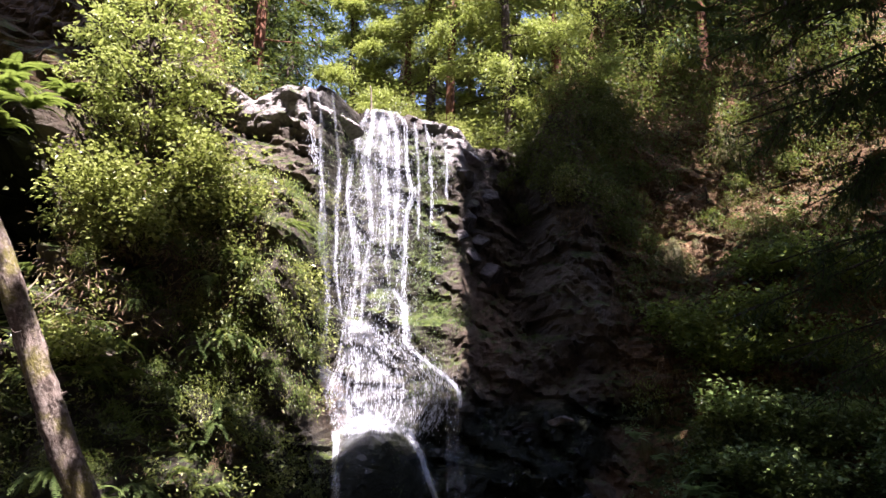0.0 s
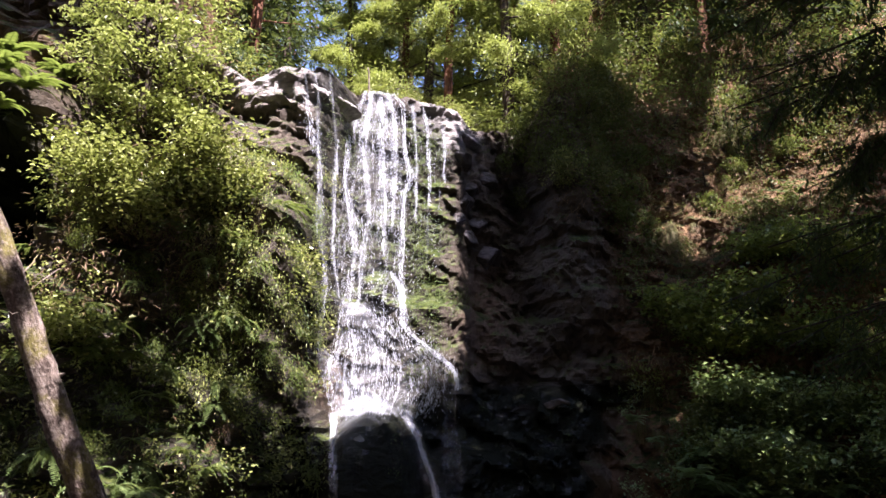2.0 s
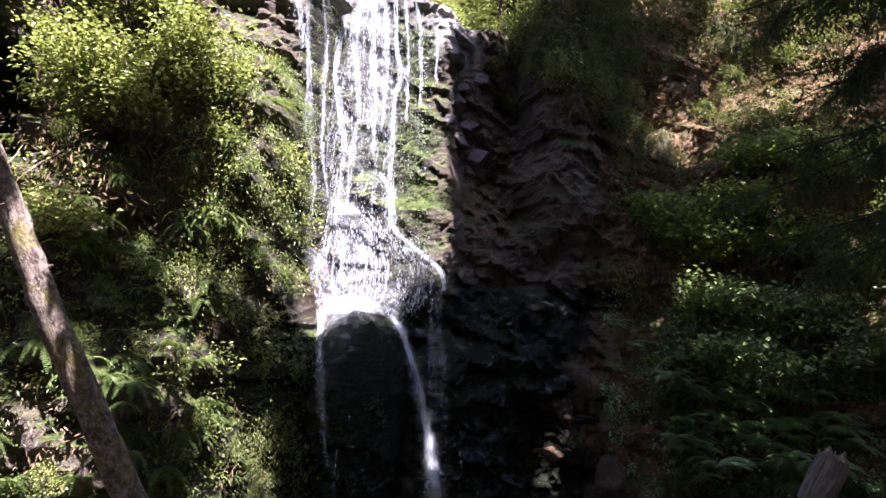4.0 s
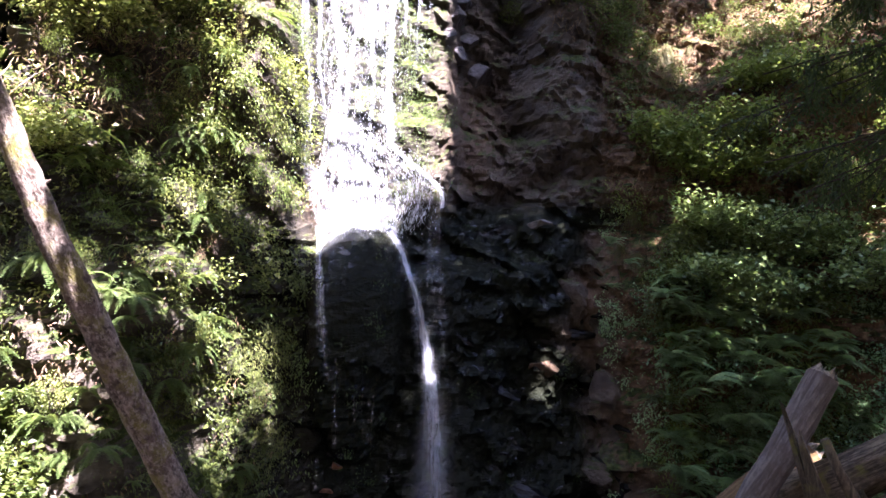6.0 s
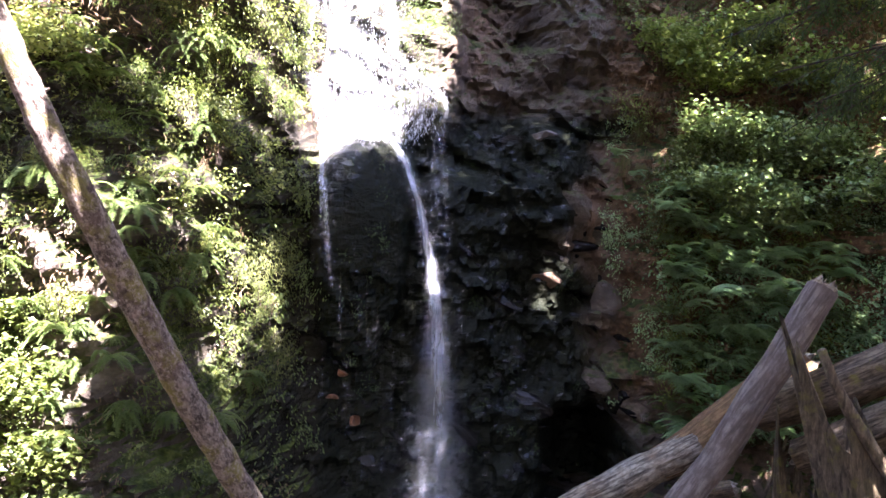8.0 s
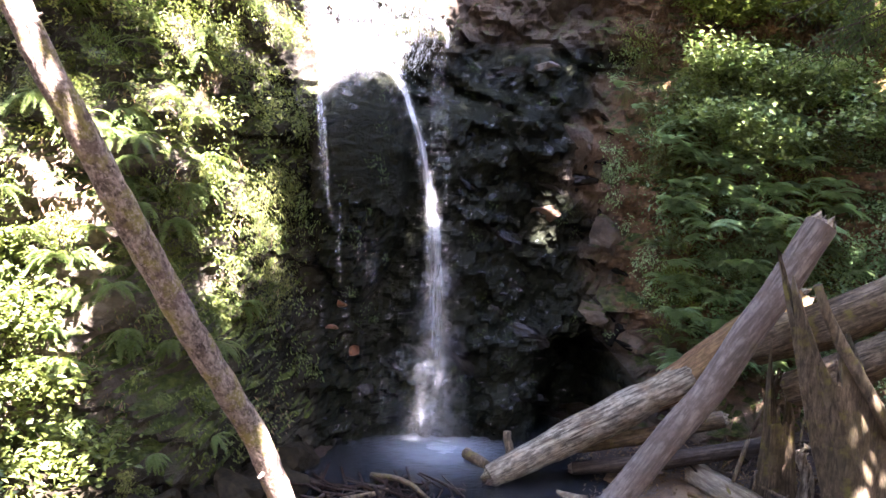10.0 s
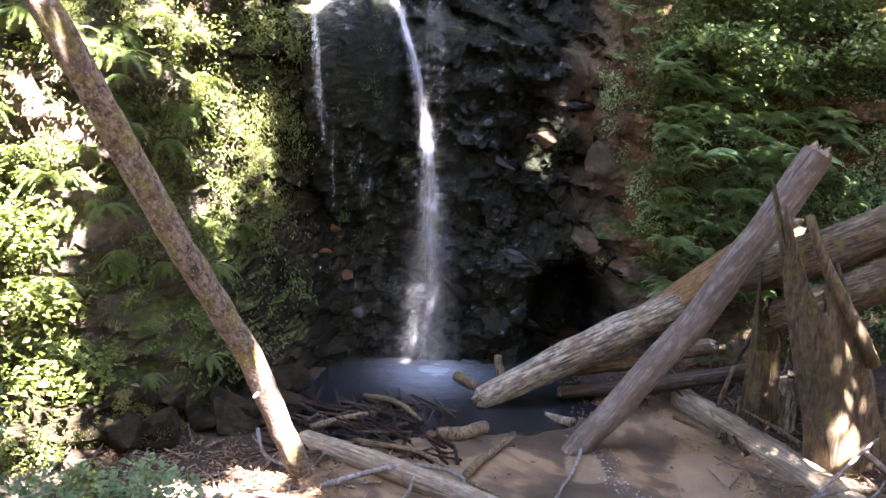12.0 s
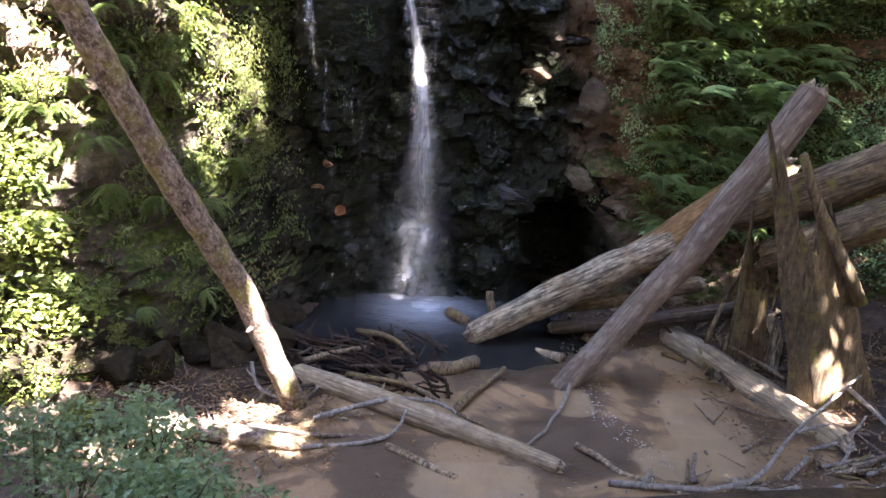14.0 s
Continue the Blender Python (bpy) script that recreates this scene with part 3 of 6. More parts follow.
def build_ground():
    xs = np.concatenate([[-400, -150, -80, -60, -45], np.arange(-30, -9, 1.0), np.arange(-9, 11, 0.12), np.arange(11, 31, 1.0), [45, 60, 80, 150, 400]])
    ys = np.concatenate([[-400, -150, -80, -60, -40, -30, -22], np.arange(-16, 7, 1.0), np.arange(7, 20, 0.12), [22, 26, 30, 60, 150, 400]])
    x, y = np.meshgrid(xs, ys)
    z = ground_height(x, y)
    for i in range(z.shape[0]):
        for j in range(z.shape[1]):
            if abs(x[i, j]) < 30 and abs(y[i, j]) < 30:
                z[i, j] += 0.10 * noise.fractal(Vector((x[i, j] * 0.7, y[i, j] * 0.7, 0)), 1.0, 2.0, 4) + 0.015 * noise.noise(Vector((x[i, j] * 5, y[i, j] * 5, 2)))
    z[y > 21] -= 1.0
    ny, nx = z.shape
    g = Geo()
    g.add(np.stack([x, y, z], -1).reshape(-1, 3), [(i * nx + j, i * nx + j + 1, (i + 1) * nx + j + 1, (i + 1) * nx + j) for i in range(ny - 1) for j in range(nx - 1)])
    me = g.mesh("ground", SAND, True)
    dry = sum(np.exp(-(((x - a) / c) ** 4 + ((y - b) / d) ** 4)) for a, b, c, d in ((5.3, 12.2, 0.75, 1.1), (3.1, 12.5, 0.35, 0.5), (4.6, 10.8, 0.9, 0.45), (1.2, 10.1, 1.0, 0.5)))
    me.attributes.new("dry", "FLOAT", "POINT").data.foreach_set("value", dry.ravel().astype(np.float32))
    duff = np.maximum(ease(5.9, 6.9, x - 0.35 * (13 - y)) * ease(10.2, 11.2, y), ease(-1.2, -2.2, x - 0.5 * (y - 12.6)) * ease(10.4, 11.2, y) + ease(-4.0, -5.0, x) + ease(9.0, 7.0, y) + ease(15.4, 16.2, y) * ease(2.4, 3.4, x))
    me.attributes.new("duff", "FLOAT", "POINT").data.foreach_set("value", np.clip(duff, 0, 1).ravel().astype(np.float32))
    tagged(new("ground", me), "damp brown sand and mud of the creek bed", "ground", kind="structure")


def build_pool():
    xs, ys = np.arange(-4.5, 6.01, 0.15), np.arange(12.6, 20.6, 0.15)
    x, y = np.meshgrid(xs, ys)
    z = np.zeros_like(x) - 0.03
    r = np.hypot(x - 0.75, y - 17.3)
    z += 0.018 * np.sin(r * 9) * np.exp(-r * 0.6)
    ny, nx = z.shape
    g = Geo()
    g.add(np.stack([x, y, z], -1).reshape(-1, 3), [(i * nx + j, i * nx + j + 1, (i + 1) * nx + j + 1, (i + 1) * nx + j) for i in range(ny - 1) for j in range(nx - 1)
                                                   if ((x[i, j] - 0.7) / 4.0) ** 2 + ((y[i, j] - 16.9) / 3.8) ** 2 < 1])
    tagged(new("water", g.mesh("water", POOL, True)), "shallow dark pool with foam under the fall", "pool", kind="structure")


build_ground()
build_pool()


# ---------------------------------------------------------------- the waterfall
def water_line(x_of, z0, z1, n, off=0.1, cling=0.25):
    """A line of falling water: it leaves the rock where that steps back, and slowly comes back to it."""
    pts, y = [], None
    for i in range(n):
        z = z0 + (z1 - z0) * i / (n - 1)
        x = x_of(z)
        wall = on_cliff(x, max(z, -0.7)).y - off
        if y is not None:
            y = min(wall, y + cling * abs(z1 - z0) / (n - 1))
        else:
            y = wall
        pts.append(Vector((x, y, z)))
    for _ in range(2):
        ys = [p.y for p in pts]
        for i in range(1, n - 1):
            pts[i].y = min(ys[i], (ys[i - 1] + ys[i] + ys[i + 1]) / 3)
    return pts


def veil(name, parent, left, right, z0, z1, mat, nu, nv, thick, off=0.1, cling=0.3, label="", ripple=0.03, seed=0.0):
    g, val = Geo(), []
    cols = []
    for k in range(nu):
        u = k / (nu - 1)
        cols.append(water_line(lambda z: table(left, z) * (1 - u) + table(right, z) * u, z0, z1(u) if callable(z1) else z1, nv, off, cling))
    verts = []
    for k, c in enumerate(cols):
        u = k / (nu - 1)
        for i, p in enumerate(c):
            verts.append((p.x + ripple * noise.noise(Vector((k * 0.9, i * 0.13, seed))), p.y - ripple * 1.6 * abs(noise.noise(Vector((k * 0.7, i * 0.08, 4 + seed)))), p.z))
            edge = min(1.0, 5 * u * (1 - u) + 0.05)
            val.append(thick(u, i / (nv - 1)) * edge)
    g.add(verts, [(k * nv + i, (k + 1) * nv + i, (k + 1) * nv + i + 1, k * nv + i + 1) for k in range(nu - 1) for i in range(nv - 1)])
    me = g.mesh(name, mat, True)
    a = me.attributes.new("thick", "FLOAT", "POINT")
    a.data.foreach_set("value", np.array(val, np.float32))
    return part(name, me, parent, label)


OCTA = np.array([(1, 0, 0), (-1, 0, 0), (0, 1, 0), (0, -1, 0), (0, 0, 1), (0, 0, -1)], float)
OCTA_F = [(0, 2, 4), (2, 1, 4), (1, 3, 4), (3, 0, 4), (2, 0, 5), (1, 2, 5), (3, 1, 5), (0, 3, 5)]


def strands(name, parent, rng, n, left, right, z_top, length, drops, mat, off=0.14, label="", floor=-0.1, spread=0.035, size=1.0):
    """Threads of water side by side, each a string of stretched drops with its own length and wander."""
    g = Geo()
    allv = []
    for _ in range(n):
        u, z0 = rng.uniform(0, 1), rng.uniform(*z_top)
        z1 = max(floor, z0 - rng.uniform(*length) * (0.3 if rng.random() < 0.4 else 1.0))
        s, w = rng.uniform(0, 99), rng.uniform(0.03, 0.12)
        pts = water_line(lambda z: table(left, z) * (1 - u) + table(right, z) * u + w * (noise.noise(Vector((z * 0.8, s, 0))) + 0.5 * noise.noise(Vector((z * 2.6, s, 4)))), z0, z1, 14, off + rng.uniform(0, 0.08), 0.35)
        p = np.array([tuple(q) for q in pts])
        m = max(4, int(drops * abs(z0 - z1) * rng.uniform(0.5, 1.4)))
        t = rng.uniform(0, 12.99, m)
        i = t.astype(int)
        c = p[i] + (p[i + 1] - p[i]) * (t - i)[:, None] + rng.normal(size=(m, 3)) * spread * np.array([1, 1, 1.5]) * rng.choice([0.2, 0.8, 3.0], (m, 1), p=[0.62, 0.23, 0.15])
        r = rng.uniform(0.004, 0.012, m)[:, None] * size
        l = r * rng.uniform(2.0, 14.0, (m, 1))
        allv.append((c[:, None, :] + OCTA[None] * np.concatenate([r, r, l], 1)[:, None, :]).reshape(-1, 3))
    v = np.vstack(allv)
    k = len(v) // 6
    g.v, g.n = [v], len(v)
    g.f = [tuple(6 * j + q for q in f) for j in range(k) for f in OCTA_F]
    return part(name, g.mesh(name, mat), parent, label, "stuff")


def build_waterfall():
    rng = np.random.default_rng(5)
    w = thing("waterfall", (0, 0, 0), "white waterfall dropping over dark mossy rock into a pool", "waterfall")
    # upper fall: a thin film over the rock, and the streams that stand out of it (height, place across, half width)
    veil("upper_film", w, [(17.4, -2.15), (16.7, -2.3), (15.2, -2.5), (10.5, -2.6)], [(17.4, -1.35), (16.7, -0.95), (15.3, -0.85), (10.5, -0.85)], 17.45, 10.5, VEIL, 40, 90, lambda u, v: 0.16 - 0.06 * v, 0.08, 0.5)
    veil("lip_sheet", w, [(17.4, -2.1), (15.6, -2.35), (14.0, -2.4)], [(17.4, -1.35), (15.6, -1.0), (14.0, -0.95)], 17.45, 14.0, VEIL, 30, 60, lambda u, v: 0.55 - 0.4 * v, 0.14, 0.5, seed=7)
    for k, (name, thick, rows) in enumerate((
            ("main_stream", 0.85, [(17.4, -2.05, 0.09), (16.67, -2.25, 0.10), (15.17, -2.41, 0.07), (13.93, -2.42, 0.08), (13.5, -2.33, 0.17), (12.9, -2.22, 0.15), (12.3, -2.13, 0.10), (11.5, -2.18, 0.12), (10.6, -2.2, 0.15)]),
            ("main_stream", 0.75, [(17.4, -1.9, 0.10), (16.5, -1.98, 0.10), (15.47, -2.09, 0.10), (14.08, -1.92, 0.10), (13.1, -1.85, 0.08), (12.2, -1.95, 0.08), (11.6, -1.95, 0.07), (10.7, -1.95, 0.06)]),
            ("main_stream", 0.80, [(17.4, -1.72, 0.12), (16.4, -1.66, 0.14), (15.42, -1.6, 0.12), (14.2, -1.5, 0.11), (13.14, -1.4, 0.07), (12.3, -1.42, 0.05)]),
            ("main_stream", 0.70, [(17.4, -1.55, 0.10), (16.4, -1.3, 0.10), (15.4, -1.25, 0.09), (14.2, -1.2, 0.07), (13.0, -1.22, 0.05)]),
            ("main_stream", 0.85, [(17.35, -1.42, 0.08), (16.7, -1.04, 0.08), (15.34, -0.99, 0.07), (14.5, -0.83, 0.08), (13.86, -1.02, 0.08), (12.49, -0.99, 0.07), (11.77, -1.0, 0.06), (11.1, -0.93, 0.07), (10.4, -0.9, 0.08)]),
            ("side_stream", 0.60, [(16.2, -3.05, 0.05), (15.5, -2.96, 0.06), (14.1, -2.89, 0.09), (13.3, -2.83, 0.08), (12.2, -2.74, 0.09), (11.6, -2.66, 0.08), (10.7, -2.63, 0.06), (9.6, -2.68, 0.06)]),
            ("side_stream", 0.40, [(16.1, -3.25, 0.03), (15.2, -3.15, 0.04), (14.3, -3.0, 0.05)]),
            ("side_stream", 0.50, [(16.5, -2.78, 0.04), (15.8, -2.71, 0.05), (14.6, -2.62, 0.05), (13.6, -2.62, 0.06), (12.6, -2.59, 0.05), (11.4, -2.5, 0.05), (10.6, -2.4, 0.06)]),
            ("side_stream", 0.45, [(16.8, -0.5, 0.03), (15.9, -0.35, 0.05), (14.25, -0.3, 0.06), (13.2, -0.34, 0.06), (12.2, -0.34, 0.05)]),
            ("side_stream", 0.35, [(16.9, -0.8, 0.03), (14.8, -0.62, 0.05), (13.4, -0.66, 0.04)]),
            ("side_stream", 0.30, [(16.4, 0.05, 0.03), (15.4, 0.12, 0.04), (14.6, 0.1, 0.03)]),
            ("ledge_stream", 0.80, [(11.72, -1.30, 0.10), (11.4, -1.08, 0.05), (11.1, -0.97, 0.06), (10.4, -0.92, 0.07)]),
            ("slide_stream", 0.95, [(10.45, -1.0, 0.12), (10.1, -0.78, 0.10), (9.66, -0.23, 0.08), (9.24, 0.30, 0.08), (8.9, 0.42, 0.05)]))):
        mid, half = [r[:2] for r in rows], [(r[0], 0.72 * r[2]) for r in rows]
        left = [(z, x - table(half, z)) for z, x in mid]
        right = [(z, x + table(half, z)) for z, x in mid]
        veil(name, w, left, right, rows[0][0], rows[-1][0], UPPER, 10, max(16, int(11 * (rows[0][0] - rows[-1][0]))), lambda u, v: thick * math.exp(-((u - 0.5) / 0.36) ** 2) * (1 - 0.75 * v ** 4), 0.15, 0.5, seed=20 + k, ripple=0.05)
        strands("thread", w, rng, 12 if thick > 0.6 else 6, left, right, (rows[-1][0] + 0.5, rows[0][0]), (0.8, 3.0), 120, FINE_DROPS if k % 2 else DROPS, 0.17, floor=rows[-1][0] - 0.2, size=0.45 if k % 2 else 0.32, spread=0.045)
    strands("film_thread", w, rng, 60, [(17.2, -2.2), (12, -2.6), (9, -2.6)], [(17.2, -1.2), (12, -0.9), (9, -0.9)], (11.5, 17.0), (0.8, 2.5), 60, FINE_DROPS, floor=10.4, size=0.36)
    strands("film_drop", w, rng, 230, [(17.2, -2.2), (12, -2.65), (9, -2.7)], [(17.2, -1.2), (12, -0.85), (9, -0.85)], (10.8, 17.0), (0.3, 1.3), 55, DROPS, floor=10.2, size=0.26, spread=0.07)
    strands("side_drop", w, rng, 60, [(17.2, -0.9), (10, -0.75)], [(17.2, 0.2), (10, -0.1)], (11.5, 16.4), (0.3, 1.0), 40, DROPS, floor=10.2, size=0.2, spread=0.06)
    # the step and the fan below it
    fan_l = [(10.65, -2.42), (9.6, -2.45), (9.0, -2.6), (8.5, -2.5), (8.1, -2.35), (7.7, -2.2)]
    fan_r = [(10.65, -1.5), (10.2, -0.95), (9.7, -0.25), (9.25, 0.25), (8.7, 0.2), (8.1, -0.25), (7.7, -0.3)]
    veil("fan", w, fan_l, fan_r, 10.65, lambda u: 7.95 + 0.12 * math.sin(math.pi * min(1, u * 1.3)), FAN, 46, 44, lambda u, v: 0.30 - 0.14 * u + 0.35 * v * (1 - u), 0.10, 1.2)
    veil("dome_of_water", w, [(10.7, -2.38), (9.6, -2.42)], [(10.7, -1.5), (9.6, -1.35)], 10.72, 9.55, FAN, 20, 24, lambda u, v: 1.15 * (1 - v) ** 0.6, 0.20, 0.9, seed=15)
    veil("crest_stream", w, [(10.1, -1.6), (9.0, -1.75)], [(10.1, -1.25), (9.0, -1.35)], 10.2, 9.0, FAN, 10, 24, lambda u, v: 0.9 * math.sin(math.pi * u), 0.16, 0.9, seed=16)
    veil("bright_slide", w, [(9.5, -2.75), (8.8, -2.6), (8.1, -2.4)], [(9.5, -2.6), (8.8, -1.75), (8.1, -0.95)], 9.5, 8.02, FAN, 26, 30, lambda u, v: 1.5, 0.16, 1.2, seed=9)
    strands("fan_thread", w, rng, 90, fan_l, fan_r, (8.6, 10.6), (0.6, 1.6), 110, DROPS, 0.18, size=0.34, spread=0.09, floor=8.0)
    # lower fall beside the boulder
    low_l = [(8.3, -1.0), (8.1, -0.92), (7.44, -0.58), (6.57, -0.27), (5.7, -0.12), (4.82, -0.04), (3.7, 0.05), (2.5, 0.05), (1.26, -0.05), (0, -0.15)]
    low_r = [(8.3, -0.75), (8.1, -0.60), (7.44, -0.32), (6.57, -0.02), (5.7, 0.20), (4.82, 0.44), (3.7, 0.58), (2.5, 0.70), (1.26, 0.82), (0, 0.95)]
    veil("lower_fall", w, low_l, low_r, 8.2, -0.05, STREAM, 18, 90, lambda u, v: (0.45 + 0.40 * min(1, 5 * v) - 1.2 * min(0.56, max(0, v - 0.34))) * math.exp(-((u - 0.5) / 0.34) ** 2), 0.10, 0.25)
    veil("lower_spray", w, [(6, -0.2), (4, -0.2), (0, -0.7)], [(6, 0.4), (4, 0.85), (0, 1.3)], 5.6, -0.05, MIST, 20, 60, lambda u, v: 0.42 * min(1, 2.5 * v) * math.exp(-((u - 0.5) / 0.3) ** 2), 0.3, 0.1, seed=11)
    veil("foot_mist", w, [(3, -0.5), (0, -1.3)], [(3, 0.9), (0, 1.7)], 2.6, -0.02, MIST, 20, 40, lambda u, v: 0.2 * v * math.exp(-((u - 0.5) / 0.3) ** 2), 0.6, 0.1, seed=13)
    veil("left_veil", w, [(8.1, -2.48), (7.0, -2.22), (5.4, -2.05)], [(8.1, -2.3), (7.0, -2.05), (5.4, -1.8)], 8.1, 5.2, STREAM, 10, 40, lambda u, v: 0.7 * (1 - v) ** 1.2, 0.1, 0.2, seed=17)
    veil("boulder_film", w, [(8.1, -2.3), (6.3, -2.2)], [(8.1, -1.25), (6.3, -1.6)], 8.05, 6.3, FAN, 20, 30, lambda u, v: 0.8 * (1 - v) ** 2 * (1 - 0.6 * u), 0.05, 0.3, seed=31)
    veil("right_veil", w, [(8.8, 0.0), (6.0, 0.2), (5, 0.3)], [(8.8, 0.35), (6.0, 0.5), (5, 0.6)], 8.8, 5.0, STREAM, 10, 40, lambda u, v: 0.14 * (1 - v), 0.06, 0.3, seed=19)
    strands("lower_thread", w, rng, 12, low_l, low_r, (4.5, 8.1), (0.8, 2.6), 120, FINE_DROPS, 0.2, size=0.30, spread=0.05)
    strands("left_stream", w, rng, 6, [(8.2, -2.48), (7, -2.2), (5, -2.0)], [(8.2, -2.3), (7, -2.05), (5, -1.85)], (7.4, 8.1), (1.2, 2.6), 110, FINE_DROPS, 0.08, size=0.38)
    strands("right_stream", w, rng, 9, [(9, 0.05), (6, 0.1), (3, 0.5)], [(9, 0.4), (6, 0.5), (3, 0.75)], (6.5, 8.8), (0.8, 2.2), 80, FINE_DROPS, 0.06, size=0.38)
    strands("foot_drop", w, rng, 75, [(2.8, -0.25), (0, -1.15)], [(2.8, 0.8), (0, 1.15)], (0.3, 2.8), (0.3, 1.1), 60, FINE_DROPS, 0.16, size=0.26, spread=0.13)
    strands("wall_drip", w, rng, 16, [(8, -2.3), (0, -2.0)], [(8, -0.9), (0, -0.9)], (1.0, 6.0), (0.5, 2.2), 70, FINE_DROPS, 0.05, size=0.34, spread=0.02)
    strands("drip", w, rng, 8, [(8, -1.9), (0, -1.8)], [(8, 1.3), (0, 1.4)], (2.0, 6.0), (0.6, 2.0), 60, FINE_DROPS, 0.06, size=0.30)


build_waterfall()


# ---------------------------------------------------------------- logs and driftwood
def build_log(name, pts, radii, mat, label, stubs=(), end="broken", segs=18, rough=0.10, ridges=7, group="", seed=1.0, end_mat=None):
    """A fallen trunk: furrowed body, splintered or sawn ends, and stubs of limbs."""
    fine, rr = [], []
    pts = [Vector(p) for p in pts]
    for (a, b, ra, rb) in zip(pts, pts[1:], radii, radii[1:]):
        n = max(2, int((b - a).length / 0.14))
        for i in range(n):
            fine.append(a.lerp(b, i / n))
            rr.append(ra + (rb - ra) * i / n)
    fine.append(pts[-1])
    rr.append(radii[-1])
    for i, p in enumerate(fine):
        p += 0.35 * Vector((noise.noise(Vector((i * 0.09, seed, 0))), noise.noise(Vector((i * 0.09, 3, seed))), noise.noise(Vector((seed, i * 0.09, 7))))) * 0.10 * max(rr) / 0.3
    # local frame with z along the log, so that the grain runs with it
    d = (pts[-1] - pts[0]).normalized()
    turn = d.to_track_quat("Z", "Y").to_matrix().to_4x4()
    m = Matrix.Translation(pts[0]) @ turn
    inv = m.inverted()
    t = new(name)
    t.matrix_basis = m
    t.empty_display_size = 0.1
    tagged(t, label, "log" if "log" in name else name.replace("_", " ").split()[-1], group)
    g = Geo()
    tube(g, [inv @ p for p in fine], rr, segs, rough, seed, False, ridges)
    part("trunk", g.mesh("trunk", mat, True), t)
    for k, (p, r, q) in enumerate(((fine[0], rr[0], fine[1]), (fine[-1], rr[-1], fine[-2]))):
        g = Geo()
        rng = np.random.default_rng(int(seed * 10) + k)
        out = (p - q).normalized()
        _, a, b = frame_of(out)
        ring = [p + (a * math.cos(w) + b * math.sin(w)) * r * 0.985 for w in np.linspace(0, 2 * math.pi, segs, endpoint=False)]
        mids = [p + (a * math.cos(w) + b * math.sin(w)) * r * 0.55 + out * (r * rng.uniform(0.1, 0.9) if end == "broken" else 0.01) for w in np.linspace(0, 2 * math.pi, segs, endpoint=False)]
        top = p + out * (r * 0.25 if end == "broken" else 0.012)
        v = [tuple(inv @ s) for s in ring + mids + [top]]
        f = [(i, (i + 1) % segs, segs + (i + 1) % segs, segs + i) for i in range(segs)] + [(segs + i, segs + (i + 1) % segs, 2 * segs) for i in range(segs)]
        if k == 0:
            f = [x[::-1] for x in f]
        g.add(v, f)
        part("broken_end", g.mesh("broken_end", end_mat or WOOD_PALE), t, "splintered end" if end == "broken" else "flat end")
    for u, w, length, r in stubs:
        i = int(u * (len(fine) - 1))
        dd, a, b = frame_of(fine[min(i + 1, len(fine) - 1)] - fine[max(i - 1, 0)])
        side = (a * math.cos(w) + b * math.sin(w)).normalized()
        g = Geo()
        base = fine[i] + side * rr[i] * 0.7
        tube(g, [inv @ q for q in line(base, base + side * (length + rr[i] * 0.3) + dd * length * 0.4, 5, length * 0.2, seed + u)], [r, r * 0.85, r * 0.7, r * 0.55, r * 0.35], 7)
        part("branch_stub", g.mesh("branch_stub", mat, True), t)
    return t


def build_stick(pts, r, mat, label, name="stick", group="driftwood sticks", taper=0.5, seed=0.0, forks=()):
    pts = [Vector(p) for p in pts]
    dense = []
    for a, b in zip(pts, pts[1:]):
        for i in range(5):
            dense.append(a.lerp(b, i / 5))
    dense.append(pts[-1])
    # round off the corners
    for _ in range(2):
        dense = [dense[0]] + [(dense[i - 1] + dense[i] * 2 + dense[i + 1]) / 4 for i in range(1, len(dense) - 1)] + [dense[-1]]
    for i, p in enumerate(dense):
        p += Vector((noise.noise(Vector((i * 0.3, seed, 1))), noise.noise(Vector((i * 0.3, 2, seed))), 0)) * r * 1.2
    base = dense[0]
    t = thing(name, base, label, "stick", group)
    g = Geo()
    n = len(dense)
    tube(g, [p - base for p in dense], [r * (1 - (1 - taper) * i / (n - 1)) for i in range(n)], 8, 0.18, seed)
    part("stem", g.mesh("stem", mat, True), t)
    for u, dx, dy, dz, fr in forks:
        p = dense[int(u * (n - 1))] - base
        g = Geo()
        tube(g, line(p, p + Vector((dx, dy, dz)), 8, 0.08, seed + u), [r * fr * (1 - 0.08 * i) for i in range(8)], 6)
        part("twig", g.mesh("twig", mat, True), t)
    return t


